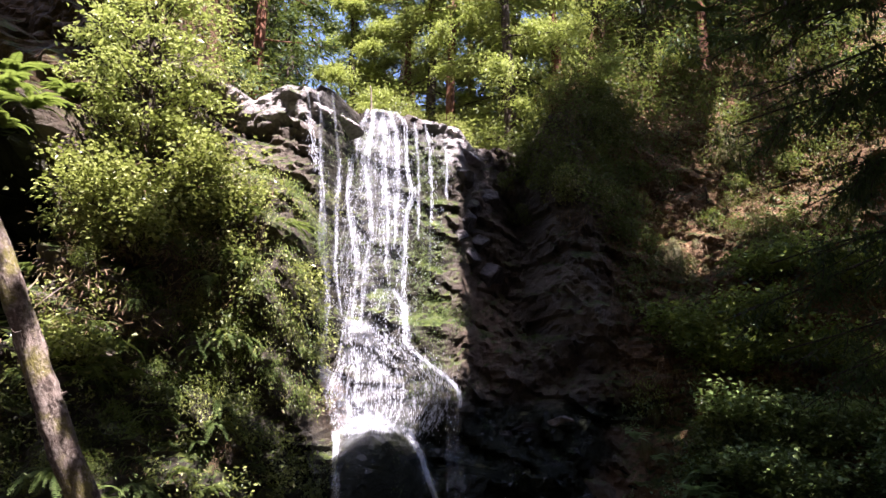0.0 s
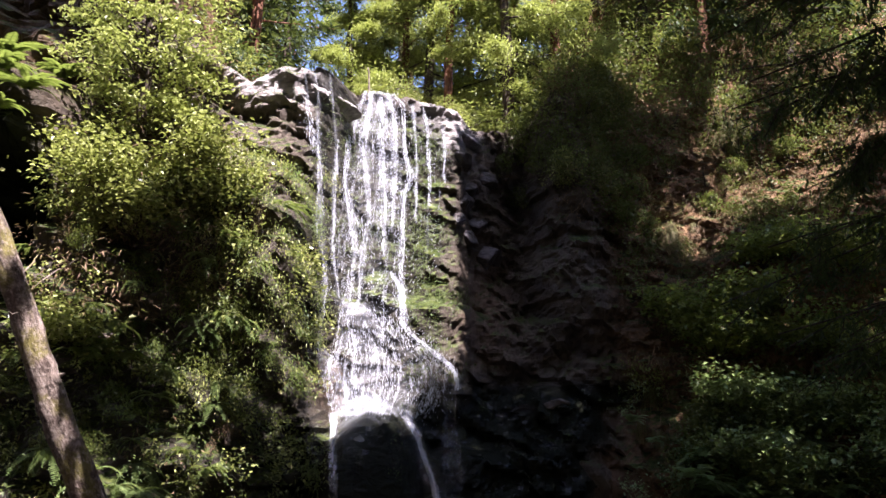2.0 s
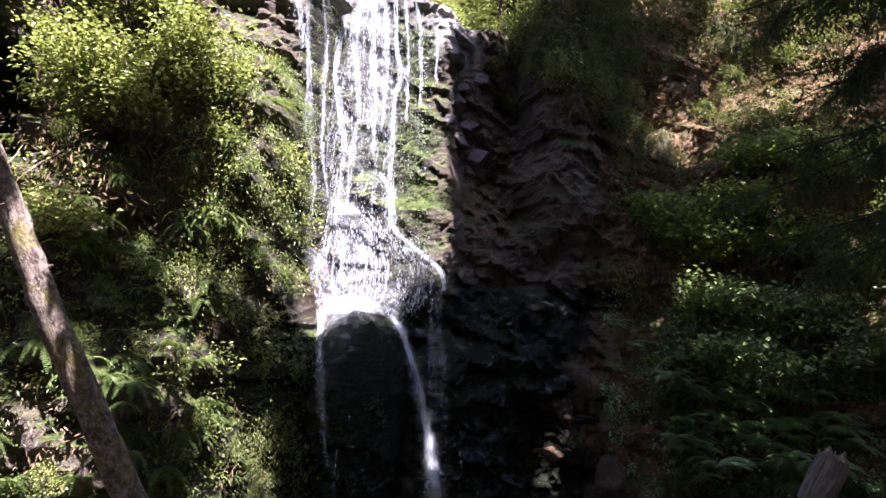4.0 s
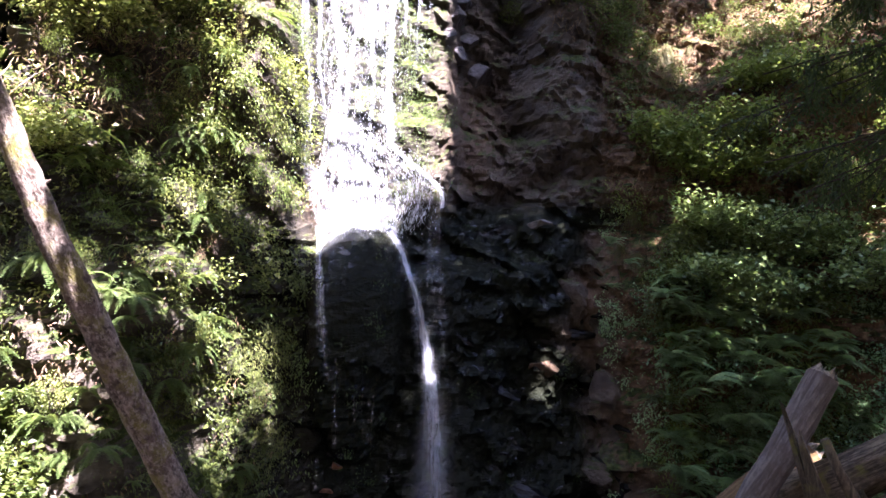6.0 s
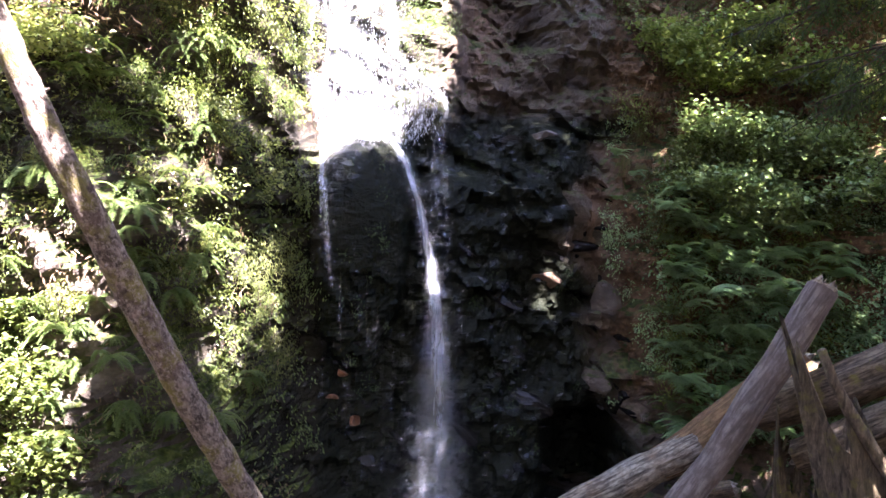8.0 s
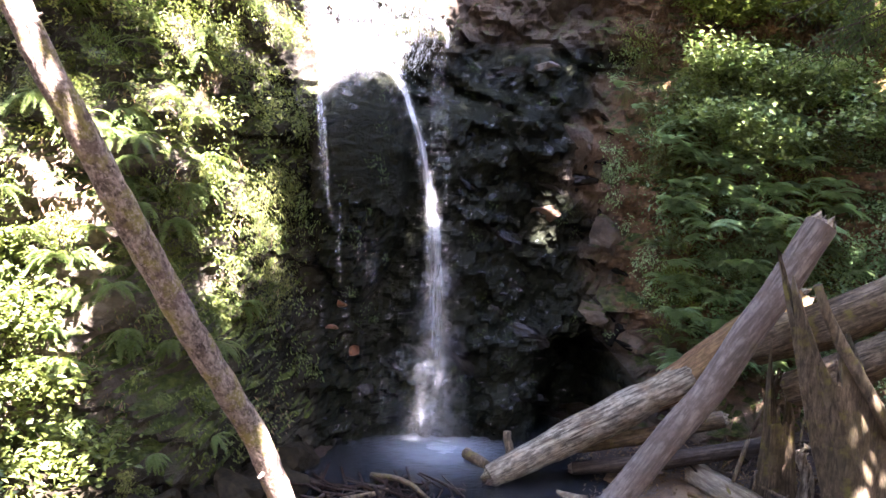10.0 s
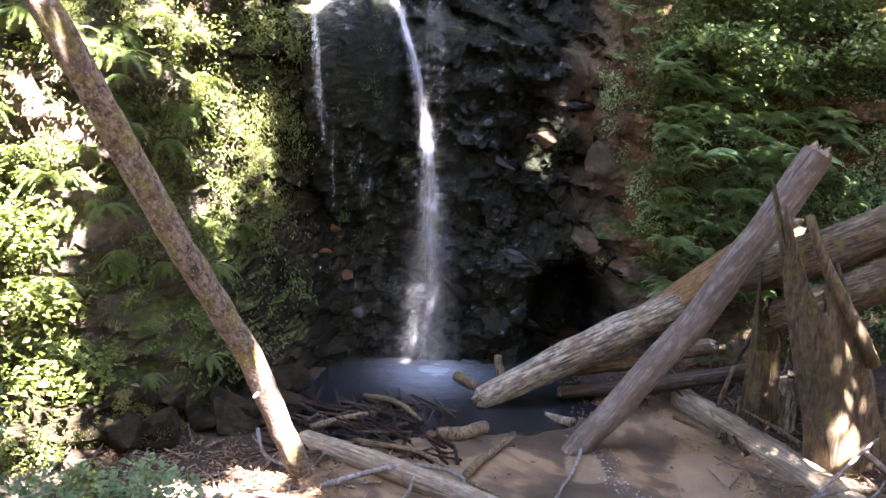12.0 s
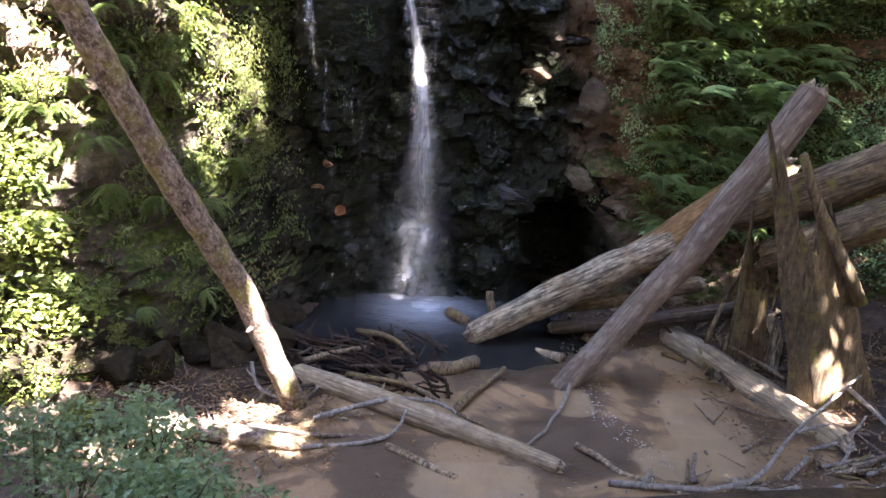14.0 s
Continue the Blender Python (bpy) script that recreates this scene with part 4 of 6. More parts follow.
def build_stump(name, x, y, z0, height, width, depth, lean, spikes, mat, label, seed=0.0, segs=30, rings=46, hollow=0.3):
    """A broken standing trunk with buttressed foot and a splintered top that rises in spikes."""
    t = thing(name, (x, y, z0), label, "stump")
    g, verts = Geo(), []
    for k in range(segs):
        w = 2 * math.pi * k / segs
        top = 0.56
        for at, high, wide in spikes:
            dd = abs((w - at + math.pi) % (2 * math.pi) - math.pi)
            top = max(top, high * max(0.0, 1 - (dd / wide) ** 1.5))
        top += 0.10 * noise.noise(Vector((k * 0.9, seed, 0)))
        for i in range(rings):
            u = i / (rings - 1)
            h = u * height * top
            flare = 1 + 0.35 * math.exp(-h / 0.5)
            slim = 1 - 0.42 * (h / height)
            groove = 1 + 0.06 * math.sin(13 * w + 2 * noise.noise(Vector((w, h * 0.5, seed)))) + 0.09 * math.sin(5 * w + 1.3 * math.sin(h * 0.6 + seed)) + 0.10 * n3((math.cos(w), math.sin(w), h * 0.35), 1.6, 4, seed)
            r = flare * slim * groove
            verts.append((math.cos(w) * width * r + lean[0] * h, math.sin(w) * depth * r + lean[1] * h, h))
    inner = []
    for k in range(segs):
        for i in (1.0, 0.86, 0.62):
            px, py, pz = verts[k * rings + rings - 1] if i == 1.0 else verts[k * rings + int((rings - 1) * i)]
            cx, cy = lean[0] * pz, lean[1] * pz
            q = 0.80 if i == 1.0 else (0.72 if i > 0.8 else 0.2)
            inner.append((cx + (px - cx) * q, cy + (py - cy) * q, pz * (0.985 if i == 1.0 else 1.0)))
    f = [(k * rings + i, ((k + 1) % segs) * rings + i, ((k + 1) % segs) * rings + i + 1, k * rings + i + 1) for k in range(segs) for i in range(rings - 1)]
    o = segs * rings
    for k in range(segs):
        j = (k + 1) % segs
        f.append((k * rings + rings - 1, j * rings + rings - 1, o + j * 3, o + k * 3))
        f.append((o + k * 3, o + j * 3, o + j * 3 + 1, o + k * 3 + 1))
        f.append((o + k * 3 + 1, o + j * 3 + 1, o + j * 3 + 2, o + k * 3 + 2))
    g.add(verts + inner, f)
    part("trunk", g.mesh("trunk", mat, True), t)
    return t


build_log("leaning_log", [(-1.60, 12.17, -0.15), (-2.36, 11.4, 2.36), (-3.22, 10.63, 4.38), (-4.36, 9.57, 7.4), (-4.97, 8.94, 9.37), (-5.2, 8.72, 10.05)], [0.19, 0.195, 0.19, 0.175, 0.14, 0.11], BARK_MOSSY,
          "pale mossy dead trunk leaning across the ravine", [(0.2, 2.9, 0.12, 0.05), (0.45, 0.4, 0.06, 0.04), (0.62, 2.2, 0.05, 0.04), (0.8, 5.0, 0.06, 0.035), (0.84, 0.6, 0.55, 0.012), (0.86, 1.4, 0.7, 0.014), (0.88, 2.4, 0.5, 0.012), (0.89, 5.6, 0.65, 0.013), (0.9, 0.1, 0.8, 0.014), (0.87, 3.4, 0.4, 0.01)], rough=0.15, ridges=0, seed=2.0)
build_log("big_leaning_log", [(2.95, 13.1, 0.05), (3.6, 13.3, 0.72), (5.1, 13.7, 2.43), (7.02, 14.15, 5.45)], [0.20, 0.25, 0.27, 0.28], WOOD_GREY,
          "bare grey log propped over the log jam", [(0.25, 1.0, 0.05, 0.06)], rough=0.05, ridges=0, seed=3.0)
build_log("weathered_log", [(1.5, 15.2, 0.08), (2.1, 15.35, 0.36), (3.4, 15.65, 0.95), (5.55, 16.0, 2.0)], [0.24, 0.30, 0.34, 0.36], WOOD_PALE,
          "pale split weathered log reaching into the pool", rough=0.16, ridges=9, seed=4.0)
build_log("rotten_log", [(4.75, 15.88, 1.6), (5.6, 16.02, 2.05), (6.6, 16.3, 2.8), (8.0, 16.6, 3.6)], [0.30, 0.385, 0.36, 0.32], WOOD_ORANGE, "orange-brown rotten log behind the grey log", seed=5.0)
build_log("brown_log", [(6.4, 15.0, 3.05), (7.4, 13.9, 3.75), (9.2, 12.2, 5.6)], [0.42, 0.40, 0.38], WOOD_BROWN, "brown log lying behind the broken stump", seed=6.0)
build_log("lower_brown_log", [(6.9, 14.3, 2.4), (7.7, 13.3, 3.25), (9.2, 12.0, 4.6)], [0.33, 0.33, 0.33], WOOD_BROWN, "brown log lying under another log", seed=7.0)
build_log("pale_plank_log", [(5.6, 15.3, 0.25), (6.4, 13.4, 0.2), (7.25, 11.3, 0.12)], [0.24, 0.29, 0.30], WOOD_SMOOTH, "pale barkless log lying on the sand", seed=8.0, rough=0.12)
build_log("lying_log", [(-1.75, 13.1, 0.12), (-0.2, 12.2, 0.14), (1.2, 11.3, 0.14), (2.5, 10.5, 0.1)], [0.20, 0.20, 0.17, 0.13], WOOD_SMOOTH,
          "long thin pale log lying on the sand", [(0.5, 1.6, 0.06, 0.035), (0.62, 1.2, 0.06, 0.035), (0.35, 4.0, 0.1, 0.04)], rough=0.08, ridges=0, seed=9.0)
build_log("mossy_log", [(-3.7, 11.15, 0.2), (-2.6, 11.0, 0.17), (-1.5, 10.85, 0.13)], [0.17, 0.16, 0.12], BARK_MOSSY, "short mossy log lying in sunlit litter", rough=0.12, ridges=0, seed=12.0)
build_log("under_log", [(3.2, 15.6, 0.15), (5.0, 15.2, 0.55), (6.8, 14.8, 1.1)], [0.13, 0.15, 0.16], BARK_DARK, "dark wet log under the log jam", seed=10.0)
build_log("under_log", [(2.6, 16.4, 0.2), (4.6, 16.0, 0.7), (6.2, 15.6, 1.3)], [0.14, 0.16, 0.16], WOOD_BROWN, "thin dark wet log under the log jam", seed=11.0)
build_stump("broken_stump", 7.95, 12.7, -0.1, 5.75, 0.70, 0.52, (-0.36, 0.0), [(3.7, 0.86, 1.2), (3.2, 1.04, 0.24), (5.0, 0.70, 0.9), (6.1, 0.70, 0.6), (0.9, 0.60, 0.9)], STUMP,
            "tall splintered brown redwood stump", 3.0)
build_stump("small_stump", 6.85, 14.3, -0.1, 3.4, 0.36, 0.3, (-0.07, 0.0), [(3.0, 1.0, 1.2), (0.5, 0.7, 1.0)], STUMP, "narrow broken stump behind the pale log", 6.0)


ROCK_CACHE = {}


def build_rock(name, place, size, seed, mat, label, turn=0.0, facets=16, tilt=0.0, lean=0.0):
    """A broken block of stone: a ball cut by many planes, with worn edges and a rough skin."""
    key = (name, seed, facets, mat.name) if seed >= 500 else None
    if key in ROCK_CACHE:
        ob = new(name, ROCK_CACHE[key])
        ob.matrix_basis = pose(*place, tilt, lean, turn)
        return tagged(ob, label, "rock", "rocks of the ravine")
    rng = np.random.default_rng(seed)
    pl = rng.normal(size=(facets, 3))
    pl /= np.linalg.norm(pl, axis=1)[:, None]
    dist = rng.uniform(0.42, 0.72, facets)
    bm = bmesh.new()
    bmesh.ops.create_icosphere(bm, subdivisions=4 if seed < 340 else 3, radius=1.0)
    for v in bm.verts:
        d = np.array(v.co.normalized())
        k = pl @ d
        r = min(1.0, float(np.min(np.where(k > 0.05, dist / np.maximum(k, 0.05), 9))))
        r += 0.05 * noise.fractal(Vector(d) * 2.5 + Vector((seed, 0, 0)), 0.9, 2.0, 4)
        v.co = Vector((d[0] * size[0], d[1] * size[1], d[2] * size[2])) * r
    me = bpy.data.meshes.new(name)
    bm.to_mesh(me)
    bm.free()
    me.materials.append(mat)
    if key:
        ROCK_CACHE[key] = me
    ob = new(name, me)
    ob.matrix_basis = pose(*place, tilt, lean, turn)
    return tagged(ob, label, "rock", "rocks of the ravine")


def build_rocks():
    rng = np.random.default_rng(8)
    # pale blocks along the lip, left of the water
    for k, (x, z, a, b, c, m) in enumerate(((-4.0, 15.5, 0.8, 0.8, 0.36, STONE_PALE), (-3.3, 15.9, 0.75, 0.8, 0.3, STONE_PALE), (-2.7, 16.1, 0.6, 0.6, 0.28, STONE_PALE), (-4.5, 15.6, 0.8, 0.7, 0.5, STONE_PALE), (-4.2, 15.0, 0.8, 0.6, 0.36, STONE_PALE), (-3.3, 15.9, 0.8, 0.5, 0.3, STONE_PALE),
                                              (-3.6, 15.2, 0.9, 0.5, 0.3, STONE_DARK), (-4.7, 14.4, 0.6, 0.6, 0.5, STONE_DARK), (-4.0, 14.0, 0.6, 0.5, 0.6, STONE_DARK), (-0.5, 16.9, 0.6, 0.6, 0.3, STONE_PALE), (0.1, 16.5, 0.6, 0.6, 0.3, STONE_PALE), (0.6, 16.1, 0.55, 0.6, 0.34, STONE_PALE))):
        build_rock("rock", on_cliff(x, z, -0.62), (a * 1.15, b * 1.15, c * 1.25), 20 + k, m, "pale broken rock at the lip of the fall", rng.uniform(-30, 30), tilt=rng.uniform(-15, 15))
    # jagged dark blocks right of the water
    for k, (x, z, a, c) in enumerate(((0.55, 15.2, 0.5, 0.4), (0.85, 14.6, 0.55, 0.4), (0.65, 14.1, 0.45, 0.5), (1.0, 13.6, 0.55, 0.5), (0.7, 13.1, 0.4, 0.35), (1.3, 15.0, 0.6, 0.5), (0.4, 13.5, 0.32, 0.3), (1.2, 12.6, 0.7, 0.7))):
        build_rock("rock", on_cliff(x, z, -0.15), (a, 0.5, c), 40 + k, STONE_DARK, "jagged dark rock beside the fall", rng.uniform(0, 90))
    # wet ledges and knobs over the lower wall
    for k in range(46):
        x, z = rng.uniform(-2.2, 4.6), rng.uniform(0.3, 7.4)
        if -2.5 < x < -0.2 and z > 4.4:
            continue
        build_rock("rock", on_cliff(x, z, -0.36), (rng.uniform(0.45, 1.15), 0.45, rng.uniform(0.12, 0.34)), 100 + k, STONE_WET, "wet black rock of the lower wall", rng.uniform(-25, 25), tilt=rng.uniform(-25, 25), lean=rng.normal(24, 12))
    for k, (x, z, a, c, m) in enumerate(((2.9, 4.9, 0.34, 0.26, STONE_RED), (2.2, 8.2, 0.6, 0.2, STONE_WET), (1.4, 8.1, 0.5, 0.18, STONE_WET), (2.9, 8.4, 0.4, 0.2, STONE), (3.6, 6.6, 0.45, 0.5, CLIFF), (4.2, 5.8, 0.5, 0.6, CLIFF), (4.5, 4.4, 0.4, 0.6, CLIFF), (4.6, 3.2, 0.45, 0.5, CLIFF), (4.9, 2.2, 0.5, 0.5, STONE_WET), (3.9, 2.6, 0.6, 0.35, CLIFF))):
        build_rock("rock", on_cliff(x, z, -0.25), (a * 1.5, 0.5, c * 1.5), 200 + k, m, "bare brown rock of the ravine wall", rng.uniform(-30, 30))
    for k in range(60):
        x, z = rng.uniform(-2.4, 5.0), rng.uniform(0.2, 7.6)
        if -2.5 < x < -0.2 and z > 4.4:
            continue
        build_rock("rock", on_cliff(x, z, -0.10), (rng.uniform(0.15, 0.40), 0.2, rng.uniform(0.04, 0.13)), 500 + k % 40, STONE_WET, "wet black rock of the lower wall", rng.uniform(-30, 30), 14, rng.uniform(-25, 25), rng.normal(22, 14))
    for k, (x, z) in enumerate(((-1.85, 3.0), (-1.9, 2.55), (-1.42, 2.0))):
        build_rock("rock", on_cliff(x, z, -0.14), (0.38, 0.22, 0.20), 230 + k, STONE_ORANGE, "small orange-stained rock on the wet wall", 40 * k)
    # boulders and stones at the foot
    for k in range(26):
        x = rng.uniform(-6.5, -2.2)
        y = float(cliff_base(x, 0.2)) - rng.uniform(0.0, 1.3)
        s = rng.uniform(0.4, 1.1)
        build_rock("boulder", (x, y, float(ground_height(x, y)) + 0.1), (s, s * 0.8, s * 0.65), 300 + k, STONE_DAMP_SHADED, "dark boulder at the foot of the wall", rng.uniform(0, 180))
    for k in range(30):
        x, y = rng.uniform(-2.2, 4.8), rng.uniform(16.4, 18.2)
        s = rng.uniform(0.08, 0.3)
        if -1.2 < x < 2.2:
            continue
        build_rock("stone", (x, y + (0.3 if 0 < x < 2 else 0), -0.03), (s, s, s * 0.7), 340 + k, STONE_WET, "wet stone at the edge of the pool", rng.uniform(0, 180), 9)
    build_rock("stone", (5.2, 10.4, 0.06), (0.2, 0.15, 0.1), 400, STONE, "grey stone lying on the sand", 10)
    build_rock("stone", (0.47, 13.5, 0.12), (0.19, 0.17, 0.15), 401, STONE_RED, "rounded reddish stone among the driftwood", 0, 30)
    for k in range(60):
        x, y = rng.uniform(-3.4, 6.8), rng.uniform(9.6, 14.4)
        s = rng.uniform(0.025, 0.07)
        build_rock("pebble", (x, y, float(ground_height(x, y)) + 0.02), (s, s * 0.8, s * 0.5), 410 + k % 12, STONE, "small stone lying on the sand", rng.uniform(0, 180), 9)


def build_driftwood():
    G = lambda x, y, up=0.06: (x, y, float(ground_height(x, y)) + up)
    build_stick([G(-1.3, 11.6, 0.1), G(-0.2, 12.05, 0.25), G(0.5, 12.0, 0.3), G(0.95, 11.9, 0.2), G(1.05, 11.6, 0.1)], 0.05, WOOD_SILVER, "bent pale grey branch lying across the log", seed=1.0)
    build_stick([G(-1.4, 10.8), G(-0.5, 10.95), G(0.0, 11.2, 0.1), G(0.2, 11.75, 0.25)], 0.045, WOOD_SILVER, "curved grey branch lying on the sand", seed=2.0)
    build_stick([G(-2.3, 11.3, 0.1), G(-1.2, 11.1, 0.1), G(-0.2, 11.2, 0.05)], 0.05, WOOD_GREY, "grey branch lying on the sand", seed=3.0)
    build_stick([G(-0.9, 13.2, 0.15), G(0.2, 12.65, 0.2), G(1.6, 11.5, 0.05)], 0.055, WOOD_BROWN, "dark straight stick lying on driftwood", seed=4.0)
    build_stick([G(-0.1, 10.95, 0.05), G(0.9, 10.2, 0.04)], 0.06, WOOD_PALE, "pale split board lying on the sand", seed=5.0, taper=0.9)
    build_stick([G(1.0, 12.05, 0.08), G(1.95, 13.5, 0.12)], 0.075, WOOD_BROWN, "dark stick lying on wet sand", seed=6.0, taper=0.8)
    build_stick([G(0.6, 13.45, 0.1), G(1.6, 13.95, 0.12)], 0.15, WOOD_BROWN, "short thick piece of brown driftwood", seed=7.0, taper=0.8)
    build_stick([(3.12, 13.0, 0.25), G(2.85, 12.3, 0.08), G(2.6, 11.9, 0.05), G(2.3, 11.3, 0.05), G(1.9, 11.0, 0.05)], 0.035, WOOD_SILVER, "thin grey root trailing over the sand", seed=8.0)
    build_stick([G(3.2, 10.2, 0.05), G(4.6, 10.0, 0.1), G(5.4, 10.2, 0.15), G(6.4, 11.3, 0.25), G(8.1, 12.4, 0.5)], 0.055, WOOD_SILVER, "long bent grey branch lying on the bank", seed=9.0, forks=[(0.75, 0.5, -0.1, 0.25, 0.6)])
    build_stick([G(7.7, 12.5, 0.3), G(7.95, 11.0, 0.25)], 0.05, WOOD_SILVER, "straight grey stick on the bank", seed=10.0)
    build_stick([G(6.6, 11.1, 0.08), G(7.2, 11.2, 0.08), G(7.8, 11.7, 0.1)], 0.035, WOOD_SILVER, "curved grey twig on the bank", seed=11.0)
    build_stick([G(2.7, 15.1, 0.1), G(3.15, 14.4, 0.1)], 0.12, WOOD_PALE, "short pale chunk of driftwood", seed=12.0, taper=0.9)
    build_stick([(1.05, 16.3, 0.12), (1.5, 15.9, 0.0)], 0.12, WOOD_BROWN, "short log end sticking out of the pool", seed=13.0, taper=0.9)
    build_stick([(1.95, 16.4, -0.2), (1.97, 16.42, 0.55)], 0.10, WOOD_BROWN, "dark wood post standing in the pool", seed=14.0, taper=0.85)
    build_stick([G(2.9, 11.2, 0.04), G(3.5, 10.45, 0.04), G(4.4, 9.9, 0.05)], 0.06, WOOD_PALE, "pale split branch lying on the sand", seed=15.0)
    build_stick([(-0.85, 15.3, 0.0), (-0.2, 14.6, 0.28), (0.3, 13.9, 0.2)], 0.07, WOOD_BROWN, "wet orange-brown stick leaning in driftwood", seed=16.0)
    build_stick([(-1.7, 13.6, 0.12), (-0.5, 14.4, 0.15)], 0.08, WOOD_BROWN, "wet dark stick in the driftwood heap", seed=17.0)
    build_stick([G(5.3, 14.7, 0.05), G(5.6, 14.2, 0.06)], 0.05, WOOD_ORANGE, "orange splinter of wood on the sand", seed=18.0)
    build_stick([(5.9, 14.4, 0.1), (6.3, 14.6, 1.2), (6.9, 14.9, 2.6)], 0.06, WOOD_BROWN, "thin dark branch leaning on the log jam", seed=19.0)
    build_stick([(6.2, 14.0, 0.1), (6.4, 14.3, 0.8)], 0.05, WOOD_BROWN, "thin dark branch leaning on the log jam", seed=20.0)
    build_stick([(7.15, 13.8, 0.0), (7.05, 13.75, 0.8), (7.05, 13.8, 1.5)], 0.17, WOOD_PALE, "pale upright slab of split wood by the stump", name="slab", seed=21.0, taper=0.55)
    build_stick([(6.2, 12.4, 4.7), (7.55, 12.25, 2.3)], 0.075, STUMP, "split slab of wood leaning on the broken stump", name="slab", seed=24.0, taper=1.6)
    p = on_cliff(-2.05, 17.25, 0.1)
    build_stick([p - Vector((0, 0, 0.2)), p + Vector((0.02, 0, 0.35)), p + Vector((-0.03, 0, 0.75))], 0.035, WOOD_PALE, "short pale snag standing at the lip", name="snag", seed=25.0)
    # roots at the foot of the leaning trunk
    build_stick([G(-2.5, 12.7, 0.5), G(-2.35, 12.3, 0.25), G(-2.0, 12.15, 0.15), G(-1.7, 12.1, 0.05)], 0.035, WOOD_SILVER, "twisted pale root by the leaning trunk", seed=22.0, forks=[(0.4, -0.25, 0.1, 0.3, 0.7), (0.6, 0.1, 0.1, 0.35, 0.6)])
    build_stick([G(-1.45, 12.4, 0.02), G(-1.3, 12.1, 0.4)], 0.04, WOOD_SILVER, "twisted pale root by the leaning trunk", seed=23.0)
    rng = np.random.default_rng(9)
    for k in range(150):      # heap of wet driftwood beside the pool
        x, y = rng.uniform(-2.2, 1.0), rng.uniform(12.5, 14.8)
        a, l = rng.normal(2.6, 0.7), rng.uniform(0.2, 1.0)
        build_stick([(x, y, 0.05 + rng.uniform(0, 0.12)), (x + math.cos(a) * l, y + math.sin(a) * l, 0.05 + rng.uniform(0, 0.2))], rng.uniform(0.010, 0.042), [WOOD_WET, WOOD_WET, BARK_DARK, WOOD_WET, WOOD_WET, WOOD_WET][k % 6], "wet piece of driftwood in the heap", "driftwood", seed=30.0 + k, taper=0.8)
    for k in range(70):      # twigs at the right bank
        x, y = rng.uniform(5.4, 9.0), rng.uniform(9.8, 13.6)
        a, l = rng.uniform(0, 3.1), rng.uniform(0.2, 0.8)
        build_stick([G(x, y, 0.04), G(x + math.cos(a) * l, y + math.sin(a) * l, 0.08)], rng.uniform(0.01, 0.03), [WOOD_GREY, WOOD_BROWN][k % 2], "small dead twig on the bank", "twig", "twigs on the bank", seed=90.0 + k)
    for k in range(46):      # splintered pale wood at the edge of the bank
        x, y = rng.uniform(3.4, 8.4), rng.uniform(9.5, 10.3)
        y += 0.35 * max(0.0, x - 5.5)
        a, l = rng.normal(0.35, 0.5), rng.uniform(0.25, 1.0)
        build_stick([G(x, y, 0.05 + rng.uniform(0, 0.1)), G(x + math.cos(a) * l, y + math.sin(a) * l, 0.06 + rng.uniform(0, 0.14))], rng.uniform(0.012, 0.05), [WOOD_SILVER, WOOD_BROWN, WOOD_PALE, WOOD_GREY][k % 4], "splintered piece of dry wood on the bank", "driftwood", seed=400.0 + k, taper=0.7)
    for k in range(60):
        x, y = rng.uniform(-5.5, -0.6), rng.uniform(9.8, 13.0)
        a, l = rng.uniform(0, 3.1), rng.uniform(0.2, 0.9)
        build_stick([G(x, y, 0.04), G(x + math.cos(a) * l, y + math.sin(a) * l, 0.08)], rng.uniform(0.01, 0.03), [WOOD_GREY, WOOD_PALE][k % 2], "small dead twig on the sand", "twig", "twigs on the sand", seed=140.0 + k)


def build_litter():
    """Dead leaves, needles and bark crumbs that lie about on the sand and the bank."""
    rng = np.random.default_rng(17)
    g = Geo()
    n = 5200
    x, y = rng.uniform(-6.5, 9.5, n), rng.uniform(9.0, 14.5, n)
    keep = np.array([noise.noise(Vector((a * 0.6, b * 0.6, 3))) + 0.5 * (a < -0.8) + 0.45 * (a > 5.6) + 0.25 * (b > 13) > 0.32 for a, b in zip(x, y)])
    x, y = x[keep], y[keep]
    z = ground_height(x, y) + 0.035 + np.array([0.10 * noise.fractal(Vector((a * 0.7, b * 0.7, 0)), 1.0, 2.0, 4) for a, b in zip(x, y)])
    leaves(g, np.stack([x, y, z], 1), rng, (0.03, 0.10), 0.4, 0.0, None, 0.15)
    tagged(new("leaf_litter", g.mesh("leaf_litter", LEAF_DRY)), "dead leaves and bark crumbs on the sand", "leaf litter", kind="stuff")


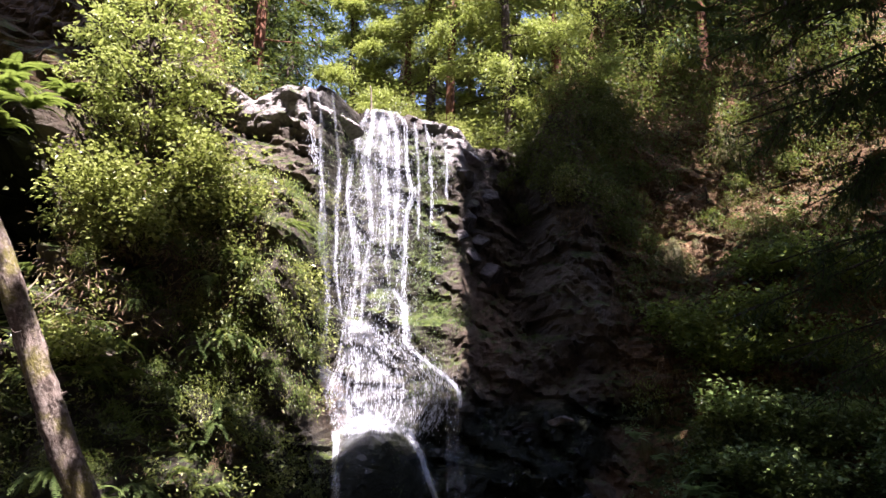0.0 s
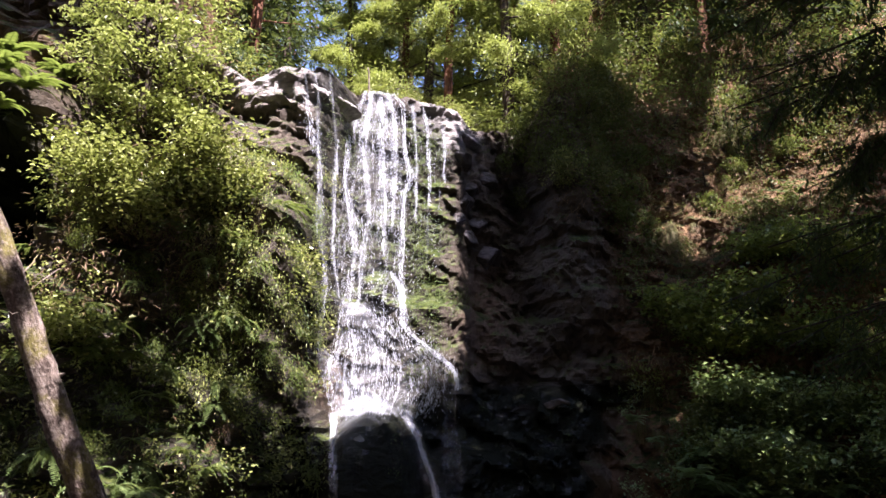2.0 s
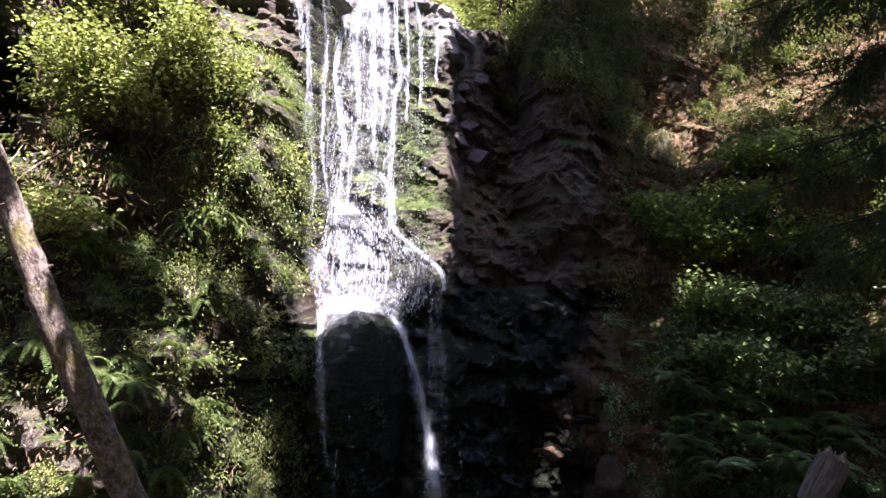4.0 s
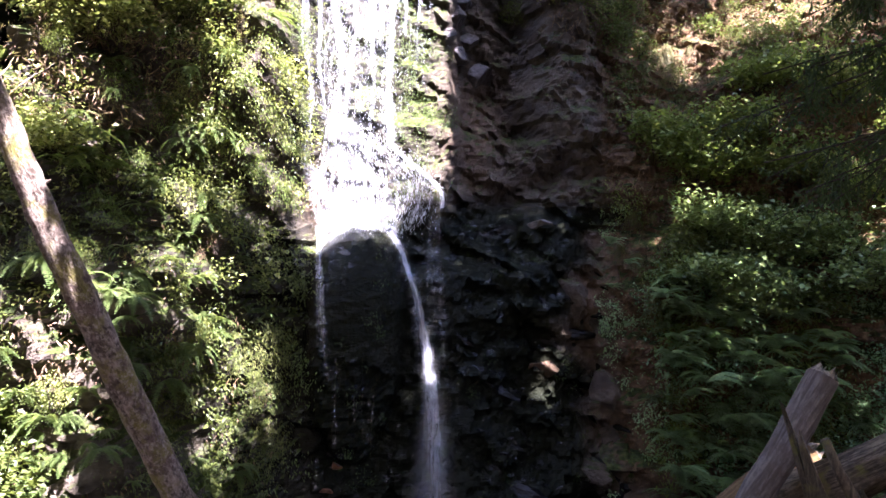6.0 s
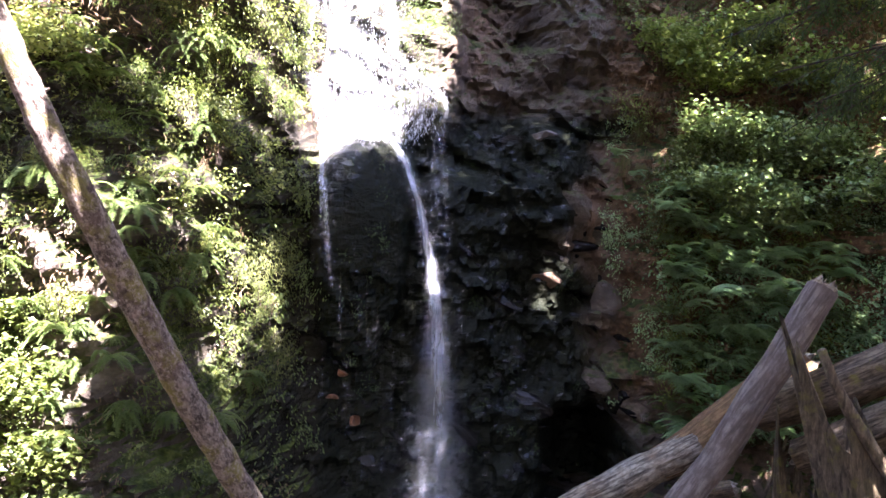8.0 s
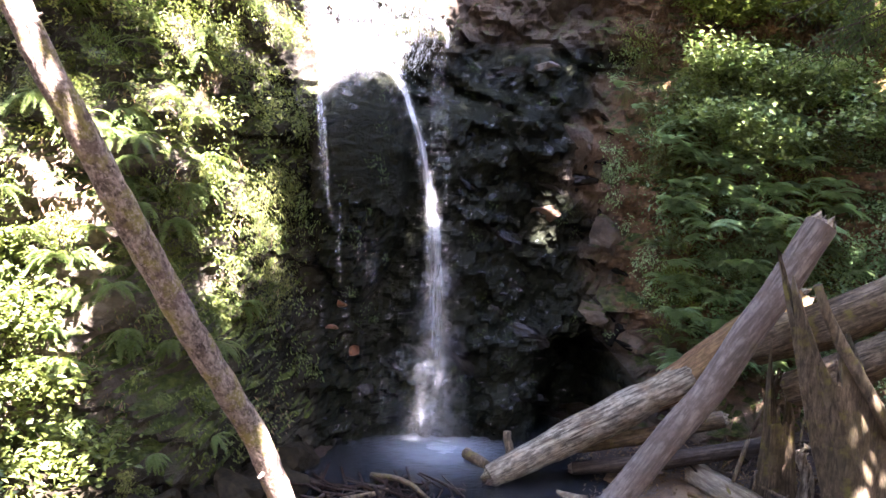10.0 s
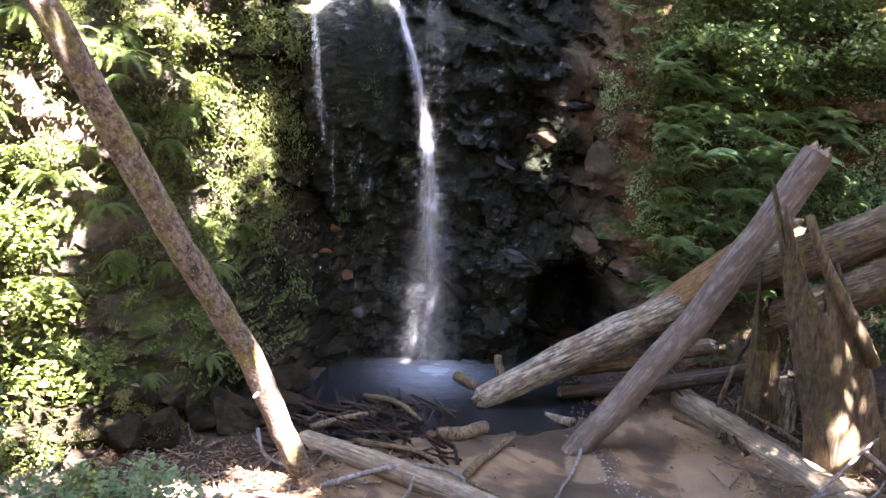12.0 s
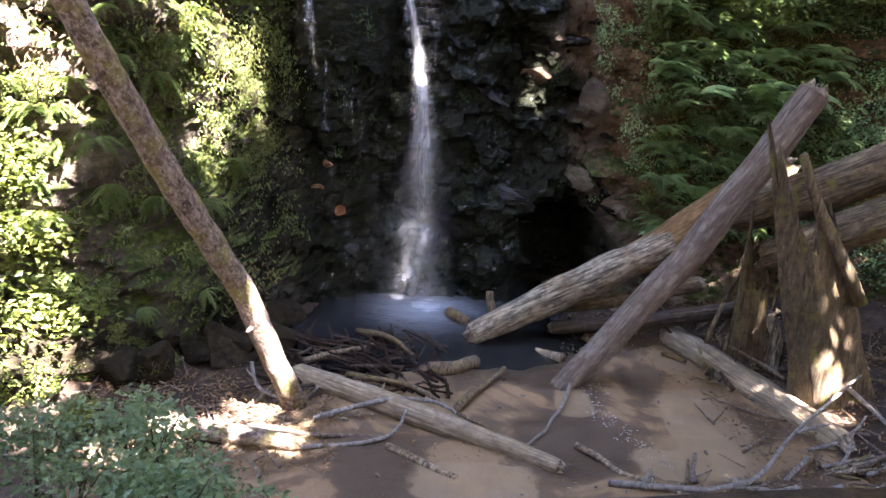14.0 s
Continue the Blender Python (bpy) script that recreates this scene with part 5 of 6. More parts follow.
def build_bank_litter():
    """Thick leaf litter by the leaning trunk and dark debris under the log jam; a trail of tiny pale pebbles."""
    rng = np.random.default_rng(19)
    g = Geo()
    for n, xr, yr in ((2600, (-4.8, -0.9), (10.2, 13.0)), (2600, (5.6, 9.2), (10.0, 16.0)), (900, (3.0, 6.5), (14.6, 17.2))):
        x, y = rng.uniform(*xr, n), rng.uniform(*yr, n)
        z = ground_height(x, y) + 0.04 + np.array([0.10 * noise.fractal(Vector((a * 0.7, b * 0.7, 0)), 1.0, 2.0, 4) for a, b in zip(x, y)])
        leaves(g, np.stack([x, y, z + rng.uniform(0, 0.05, n)], 1), rng, (0.05, 0.15), 0.3, 0.0, None, 0.3)
    tagged(new("leaf_litter", g.mesh("leaf_litter", LEAF_DRY)), "thick brown leaf and twig litter on the bank", "leaf litter", kind="stuff")
    g, v = Geo(), []
    for k in range(260):
        y = rng.uniform(10.6, 13.2)
        x = 3.55 + 0.25 * (13.2 - y) * 0.6 + 0.25 * math.sin(y * 1.9) + rng.normal() * 0.13
        s = rng.uniform(0.008, 0.024)
        z = float(ground_height(x, y)) + 0.10 * noise.fractal(Vector((x * 0.7, y * 0.7, 0)), 1.0, 2.0, 4) + 0.015 * noise.noise(Vector((x * 5, y * 5, 2)))
        g.add(OCTA * np.array([s * rng.uniform(0.7, 1.4), s, s * 0.6]) + np.array([x, y, z + s * 0.3]), OCTA_F)
    tagged(new("pebbles", g.mesh("pebbles", STONE_PALE)), "trail of tiny pale pebbles on wet sand", "pebbles", kind="stuff")
    G = lambda x, y, up=0.06: (x, y, float(ground_height(x, y)) + up)
    for k in range(70):
        x, y = rng.uniform(5.8, 9.0), rng.uniform(12.8, 16.0)
        a, l = rng.uniform(0, 3.1), rng.uniform(0.3, 1.2)
        build_stick([G(x, y, 0.05), G(x + math.cos(a) * l, y + math.sin(a) * l, rng.uniform(0.05, 0.5))], rng.uniform(0.012, 0.05), [BARK_DARK, WOOD_BROWN, BARK_DARK][k % 3], "dark broken branch in the log jam", "driftwood", seed=260.0 + k, taper=0.7)


build_rocks()
build_driftwood()
build_litter()
build_bank_litter()


# ---------------------------------------------------------------- plants
CACHE = {}


def cached(key, make):
    if key not in CACHE:
        CACHE[key] = make()
    return CACHE[key]


def bush_meshes(kind, variant, mat, n, leaf, width, size):
    def make():
        rng = np.random.default_rng(100 + variant * 7 + len(kind))
        g = Geo()
        p, d = clump_points(rng, n, size, 9)
        leaves(g, p, rng, leaf, width, 0.30, d, 0.55)
        stems, s = [], Geo()
        for k in range(7 if kind != "bramble" else 5):
            tip = p[rng.integers(0, n)] * 0.85
            tube(s, line((rng.normal() * 0.05, rng.normal() * 0.05, -size[2] * 0.95), tip, 7, 0.12, k + variant), [0.02 - 0.002 * i for i in range(7)], 5)
            if kind == "bramble" or k == 6:
                stems.append(s.mesh("stem", BARK_DARK, True))
                s = Geo()
        return g.mesh("foliage", mat), stems
    return cached((kind, variant), make)


def put_bush(place, scale, kind, variant, turn, label, name="bush", group="shrubs of the ravine"):
    mat, n, leaf, width, size = BUSHES[kind]
    fol, stem = bush_meshes(kind, variant, mat, n, leaf, width, size)
    t = new(name)
    t.matrix_basis = pose(*place, 0, 0, turn) @ Matrix.Scale(scale, 4)
    tagged(t, label, "bush", group)
    part("foliage", fol, t)
    for s in stem:
        part("stem", s, t, "thin brown stems")
    return t


BUSHES = {
    "sunny": (LEAF_OAK, 900, (0.06, 0.11), 0.55, (0.9, 0.8, 0.8)),
    "green": (LEAF_MID, 800, (0.06, 0.10), 0.55, (0.8, 0.7, 0.65)),
    "blue": (LEAF_BLUE, 700, (0.06, 0.10), 0.65, (0.8, 0.7, 0.5)),
    "bramble": (LEAF_BRAMBLE, 230, (0.10, 0.18), 0.72, (0.9, 0.8, 0.9)),
    "dry": (LEAF_DRY, 420, (0.05, 0.10), 0.3, (0.7, 0.5, 0.6)),
    "broad": (LEAF_MID, 620, (0.10, 0.17), 0.7, (0.9, 0.8, 0.7)),
}


def frond_mesh(variant, length, mat):
    def make():
        rng = np.random.default_rng(variant)
        g = Geo()
        n = 27
        arch = 0.55 + 0.25 * rng.random()
        for i in range(1, n):
            u = i / n
            c = np.array([u * length, 0, length * arch * (u - 1.35 * u * u)])
            w = length * (0.24 if mat is FERN_PALE else 0.17) * math.sin(math.pi * (0.12 + 0.86 * u)) ** 0.8 * rng.uniform(0.85, 1.1)
            for s in (-1, 1):
                tip = c + np.array([w * 0.25, s * w, -w * 0.25 + 0.01 * rng.normal()])
                h = length / n * 0.85
                g.add([c + [-h, 0, 0], c + [h, 0, 0.004], tip], [(0, 1, 2)])
        tube(g, [(u * length, 0, length * arch * (u - 1.35 * u * u)) for u in np.linspace(0, 0.97, 7)], [0.006] * 7, 4)
        return g.mesh("frond", mat)
    return cached(("frond", variant, length, mat.name), make)


def put_fern(place, size, turn, rng, hang=0.0, label="green sword fern growing on the wet bank", fronds=9, mat=FERN):
    t = thing("fern", place, label, "fern", "ferns of the ravine")
    for k in range(fronds):
        o = new("frond", frond_mesh(int(rng.integers(0, 4)), 1.0, mat))
        o.parent = t
        a = turn + 360 * k / fronds + rng.uniform(-14, 14)
        if hang:
            a = turn + rng.uniform(-70, 70)
        o.matrix_basis = pose(0, 0, 0, 0, 0, a) @ pose(0, 0, 0, rng.uniform(-12, 12), -rng.uniform(5, 40) + hang * 45, 0) @ Matrix.Scale(size * rng.uniform(0.75, 1.1), 4)
    return t


def put_grass(place, size, variant, turn, label="tuft of dry hanging grass"):
    def make():
        rng = np.random.default_rng(50 + variant)
        g = Geo()
        for _ in range(110):
            a, l = rng.uniform(-1.5, 1.5), rng.uniform(0.4, 1.0)
            dx, dy = math.sin(a), -math.cos(a)
            b = rng.normal(size=3) * 0.06
            p = [b + np.array([dx * l * 0.45 * s, dy * l * 0.45 * s, l * (0.35 * s - 1.15 * s * s)]) for s in (0, 0.35, 0.7, 1.0)]
            w = np.array([dy, -dx, 0]) * 0.008
            g.add([p[0] - w, p[0] + w, p[1] + w, p[1] - w, p[2] + w * 0.7, p[2] - w * 0.7, p[3]], [(0, 1, 2, 3), (3, 2, 4, 5), (5, 4, 6)])
        return g.mesh("grass_tuft", GRASS)
    t = new("grass_tuft", cached(("grass", variant), make))
    t.matrix_basis = pose(*place, 0, 0, turn) @ Matrix.Scale(size, 4)
    return tagged(t, label, "grass", "hanging grass", "")


def scatter(rng, n, x, z, off=0.1):
    """Places over a stretch of the cliff."""
    out = []
    for _ in range(n):
        xx, zz = rng.uniform(*x), rng.uniform(*z)
        out.append((on_cliff(xx, zz, off), cliff_normal(xx, zz)))
    return out


def cover(rng, n, x, z, kinds, scale, labels, off=0.15):
    for p, nr in scatter(rng, n, x, z, off):
        kind = kinds[int(rng.integers(0, len(kinds)))]
        put_bush(p + nr * 0.2, rng.uniform(*scale), kind, int(rng.integers(0, 4)), rng.uniform(0, 360), labels[kind])


LABELS = {"sunny": "yellow-green leafy shrub rooted on the rock wall", "green": "dark green leafy shrub on the rock wall", "blue": "low blue-green leafy plant on the bank",
          "dry": "tangle of dead brown leaves and twigs", "broad": "broad-leaved green shrub on the shaded bank"}


def carpet(name, rng, clusters, each, x, z, mat, length, width, label, droop=0.6, spread=0.16, lift=0.12, keep=None, seed=0.0, gap=-0.02):
    """Undergrowth that nobody could count: many tufts of small leaves rooted on the rock."""
    g = Geo()
    for _ in range(clusters):
        xx, zz = rng.uniform(*x), rng.uniform(*z)
        if keep is not None and not keep(xx, zz):
            continue
        if noise.noise(Vector((xx * 0.6 + seed, zz * 0.6, seed))) + 0.6 * noise.noise(Vector((xx * 1.9, zz * 1.9 + seed, seed))) < gap:
            continue
        p, nr = on_cliff(xx, zz), cliff_normal(xx, zz, 0.25)
        m = max(3, int(rng.normal(each, each * 0.3)))
        s = spread * rng.uniform(0.6, 1.6)
        c = np.array(p) + np.array(nr) * (lift + np.abs(rng.normal(size=(m, 1))) * lift) + rng.normal(size=(m, 3)) * s
        leaves(g, c, rng, length, width, droop, np.tile(np.array(nr), (m, 1)) * 0.8, 0.7)
    t = new(name, g.mesh(name, mat))
    return tagged(t, label, "undergrowth", kind="stuff")


def put_leafy_tree(base, rng):
    """A small broad-leaved tree rooted on the wall: leaning trunk, limbs, and layered sprays of leaves."""
    t = thing("leafy_tree", base, "sunlit yellow-green broad-leaved tree rooted on the wall", "tree")
    g = Geo()
    tube(g, line((0, 0, -0.4), (0.1, -0.5, 4.4), 14, 0.25, 3), [0.13 - 0.008 * i for i in range(14)], 9, 0.12, 2.0)
    part("trunk", g.mesh("trunk", BARK_DARK, True), t)
    for k in range(48):
        h = 0.5 + 4.2 * (k + 0.5) / 48
        wide = 1.75 * math.sin(math.pi * (0.12 + 0.80 * (h - 0.3) / 4.9)) ** 0.7
        a = k * 2.4
        r = wide * rng.uniform(0.35, 1.05)
        tip = Vector((math.cos(a) * r + 0.05, -0.3 + math.sin(a) * r * 0.75, h + rng.uniform(0.0, 0.5)))
        limb, crown = Geo(), Geo()
        tube(limb, line((0.08 * h / 4, -0.1 * h, h * 0.82), tip, 7, 0.15, k), [0.022 - 0.0025 * i for i in range(7)], 5)
        m = 170
        c = np.array(tip) + rng.normal(size=(m, 3)) * np.array([0.26, 0.24, 0.09])
        leaves(crown, c, rng, (0.08, 0.18), 0.45, 0.25, None, 0.4)
        lo_ = part("limb", limb.mesh("limb", BARK_DARK, True), t)
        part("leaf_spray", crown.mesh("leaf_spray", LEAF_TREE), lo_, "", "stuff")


def put_layered_shrub(base, wide, tall, rng, mat, label, leaf=(0.10, 0.19), stems=8, each=190):
    """A broad shrub: arching stems that carry level tiers of leaves."""
    t = thing("shrub", base, label, "bush", "shrubs of the ravine")
    for k in range(stems):
        a = math.pi * (0.95 + 1.1 * (k + 0.5) / stems) + rng.uniform(-0.15, 0.15)
        r, h = wide * rng.uniform(0.5, 1.0), tall * rng.uniform(0.35, 1.0)
        tip = Vector((math.cos(a) * r, math.sin(a) * r * 0.7 - 0.2, h))
        stem, crown = Geo(), Geo()
        axis = line((0, 0.1, -0.2), tip, 9, 0.25, k * 1.7 + wide)
        tube(stem, axis, [0.02 - 0.0018 * i for i in range(9)], 5)
        for j in range(4, 9):
            p = np.array(axis[j]) + rng.normal(size=3) * np.array([0.15, 0.15, 0.05])
            m = each // 5
            c = p + rng.normal(size=(m, 3)) * np.array([0.30, 0.28, 0.13])
            leaves(crown, c, rng, leaf, 0.7, 0.15, None, 0.4)
        s = part("stem", stem.mesh("stem", BARK_DARK, True), t)
        part("leaf_spray", crown.mesh("leaf_spray", mat), s, "", "stuff")


def build_left_wall_plants():
    rng = np.random.default_rng(11)
    hollow = lambda x, z: x < -7.9 and z > 9.4 or x < -7.2 and z > 14.5
    on_left = lambda x, z: not hollow(x, z) and not (z > 13.2 + 0.3 * noise.noise(Vector((x * 2, z, 6))) and x > -4.9) and (z > 13 or ledge_phase(x, z) > (0.24 if x < -5.3 or z < 7.5 else 0.48) + 0.25 * noise.noise(Vector((x, z * 0.7, 11)))) and x < -2.85 + 0.45 * float(ease(8.0, 6.5, z)) + (0.7 if z < 8 else 0.35) * noise.noise(Vector((z * 0.9, 1, 2))) and not (z > 17 and x > -5.3)
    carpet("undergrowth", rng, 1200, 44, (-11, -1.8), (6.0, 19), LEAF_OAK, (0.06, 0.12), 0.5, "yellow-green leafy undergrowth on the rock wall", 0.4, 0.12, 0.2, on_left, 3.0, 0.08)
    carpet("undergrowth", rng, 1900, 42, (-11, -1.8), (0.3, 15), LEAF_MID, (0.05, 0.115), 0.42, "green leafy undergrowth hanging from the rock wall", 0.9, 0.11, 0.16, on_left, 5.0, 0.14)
    carpet("undergrowth", rng, 1300, 26, (-11, -1.8), (0.3, 14), FERN, (0.05, 0.11), 0.35, "narrow green fern leaves hanging from the rock wall", 1.6, 0.12, 0.10, on_left, 7.0, 0.10)
    carpet("undergrowth", rng, 900, 18, (-11, -2.9), (1, 16), LEAF_DRY, (0.06, 0.16), 0.22, "dead brown leaves and stems on the rock wall", 1.2, 0.16, 0.08, on_left, 9.0, 0.1)
    carpet("undergrowth", rng, 240, 26, (-8.5, -4.2), (9.5, 13.8), LEAF_DRY, (0.08, 0.26), 0.12, "tangle of dry brown twigs on the rock wall", 0.6, 0.2, 0.18, on_left, 21.0, -0.2)
    carpet("undergrowth", rng, 1100, 22, (-10.5, -5.3), (17.8, 30), LEAF_MID, (0.10, 0.24), 0.45, "dark green undergrowth on the upper slope", 0.5, 0.3, 0.3, lambda x, z: x > -7.2 or z > 20.5, 18.0, -0.4)
    cover(rng, 50, (-10.5, -5.6), (20.5, 28), ["green", "sunny", "green"], (0.8, 1.4), LABELS)
    cover(rng, 26, (-7.4, -4.7), (11.3, 14.6), ["sunny", "sunny", "green"], (0.35, 0.7), LABELS)
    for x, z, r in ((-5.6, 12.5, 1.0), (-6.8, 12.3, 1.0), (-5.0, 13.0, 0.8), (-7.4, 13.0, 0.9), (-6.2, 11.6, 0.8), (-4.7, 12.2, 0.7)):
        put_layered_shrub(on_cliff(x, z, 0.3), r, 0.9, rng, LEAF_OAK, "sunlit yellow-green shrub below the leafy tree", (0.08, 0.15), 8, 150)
    cover(rng, 26, (-7.8, -3.6), (6.5, 13.0), ["green", "sunny", "dry", "green"], (0.25, 0.5), LABELS)
    cover(rng, 26, (-9, -3.3), (1.0, 7.0), ["green", "green", "sunny"], (0.25, 0.45), LABELS)
    for p, nr in scatter(rng, 130, (-8.5, -3.3), (1.0, 13), 0.2):
        put_fern(p, rng.uniform(0.35, 0.75) * (1.0 if p.z > 5 else 0.8), math.degrees(math.atan2(nr.y, nr.x)), rng, 0.9, "green fern hanging from the rock wall", 8)
    put_leafy_tree(on_cliff(-6.5, 13.4, 0.2), rng)
    put_bush(on_cliff(-7.0, 9.7, 0.45), 0.6, "sunny", 2, 40, "bright yellow-green shrub rooted on a ledge")
    put_fern(on_cliff(-6.4, 9.5, 0.4), 0.9, -70, rng, 0.5, "green fern hanging below a shrub", 9)
    for x, z, s in ((-8.7, 14.6, 1.25), (-8.3, 15.2, 1.1), (-9.2, 15.4, 1.2), (-8.9, 13.9, 1.2), (-9.5, 14.6, 1.3), (-8.2, 14.2, 1.1), (-9.8, 15.3, 1.3), (-8.5, 13.6, 1.0), (-9.3, 13.8, 1.1), (-9.9, 14.1, 1.2)):
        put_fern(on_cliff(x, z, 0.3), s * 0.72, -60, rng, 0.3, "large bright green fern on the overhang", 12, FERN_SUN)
    carpet("undergrowth", rng, 1150, 24, (-4.9, -2.4), (7.6, 13.8), LEAF_OAK, (0.03, 0.085), 0.35, "bright green moss and small ferns on wet shoulders of rock", 1.8, 0.10, 0.05, lambda x, z: ledge_phase(x, z) > 0.4 and x < -2.62 + 0.2 * noise.noise(Vector((z * 1.5, 3, 1))), 23.0, -0.1)
    for k in range(34):
        x, y = rng.uniform(-7.2, -3.9), rng.uniform(10.6, 13.2)
        put_bush((x, y, float(ground_height(x, y)) + 0.2), rng.uniform(0.3, 0.55), "broad" if k % 2 else "green", k % 4, rng.uniform(0, 360), "low sunlit leafy plant at the edge of the sand")
    for x, z, s in ((-4.5, 7.2, 0.8), (-4.1, 6.9, 0.7), (-5.8, 6.9, 0.8), (-3.9, 6.1, 0.7), (-5.2, 8.2, 0.8), (-3.6, 7.3, 0.6), (-4.9, 5.6, 0.7), (-5.5, 5.0, 0.8), (-6.8, 4.9, 1.0), (-6.6, 3.9, 1.0), (-5.8, 2.8, 0.9), (-7.3, 3.2, 1.0), (-6.2, 4.5, 0.9), (-7.2, 5.6, 0.9), (-6.0, 1.9, 0.8), (-6.9, 2.2, 0.9)):
        put_fern(on_cliff(x, z, 0.35), s * 0.65, -75, rng, 0.55, "bright green fern clump hanging on the sunlit wall", 12)
    for x, z, w in ((-6.7, 3.4, 0.7), (-7.4, 4.4, 0.8), (-6.1, 2.3, 0.7), (-7.2, 2.0, 0.8), (-5.6, 1.3, 0.6), (-6.4, 1.0, 0.7), (-7.9, 3.0, 0.8), (-8.2, 4.4, 0.8)):
        put_layered_shrub(on_cliff(x, z, 0.3), w, 0.8, rng, LEAF_MID, "leafy green plant in dappled sun at the wall's foot", (0.09, 0.17), 6, 130)
    carpet("undergrowth", rng, 520, 40, (-4.8, -2.8), (3.0, 5.9), MOSS, (0.03, 0.08), 0.3, "olive moss hanging in cushions from the wall", 1.9, 0.11, 0.07, None, 33.0, -0.1)
    put_layered_shrub(on_cliff(-6.9, 9.3, 0.45), 0.7, 0.6, rng, LEAF_TREE, "pale yellow-green shrub in a patch of sun", (0.09, 0.16), 7, 130)
    for x, z in ((-6.3, 9.1), (-6.0, 8.9), (-6.6, 8.9)):
        put_fern(on_cliff(x, z, 0.45), 0.75, -70, rng, 0.5, "bright fern hanging below a pale shrub", 9, FERN_SUN)
    brink = lambda x, z: 0.52 < ledge_phase(x, z) < 0.9 and x < -2.75
    carpet("undergrowth", rng, 1500, 44, (-6.2, -2.7), (7.8, 13.6), FERN_SUN, (0.025, 0.065), 0.4, "bright green moss hanging over the brinks of ledges", 1.9, 0.08, 0.05, brink, 37.0, -0.25)
    carpet("undergrowth", rng, 700, 40, (-6.0, -2.7), (7.8, 13.6), MOSS, (0.03, 0.08), 0.3, "olive moss on the sloping ledges", 1.4, 0.10, 0.05, brink, 39.0, -0.1)
    low = [(-8.2, 2.6, 0.8), (-7.2, 1.9, 0.75), (-8.6, 1.2, 0.8), (-6.6, 3.2, 0.6), (-7.7, 3.9, 0.7), (-6.2, 1.2, 0.55), (-9.0, 3.8, 0.8)]
    for x, z, s in low:
        put_bush(on_cliff(x, z, 0.4), s, "green", int(rng.integers(0, 4)), rng.uniform(0, 360), "sunlit leafy shrub at the foot of the wall")


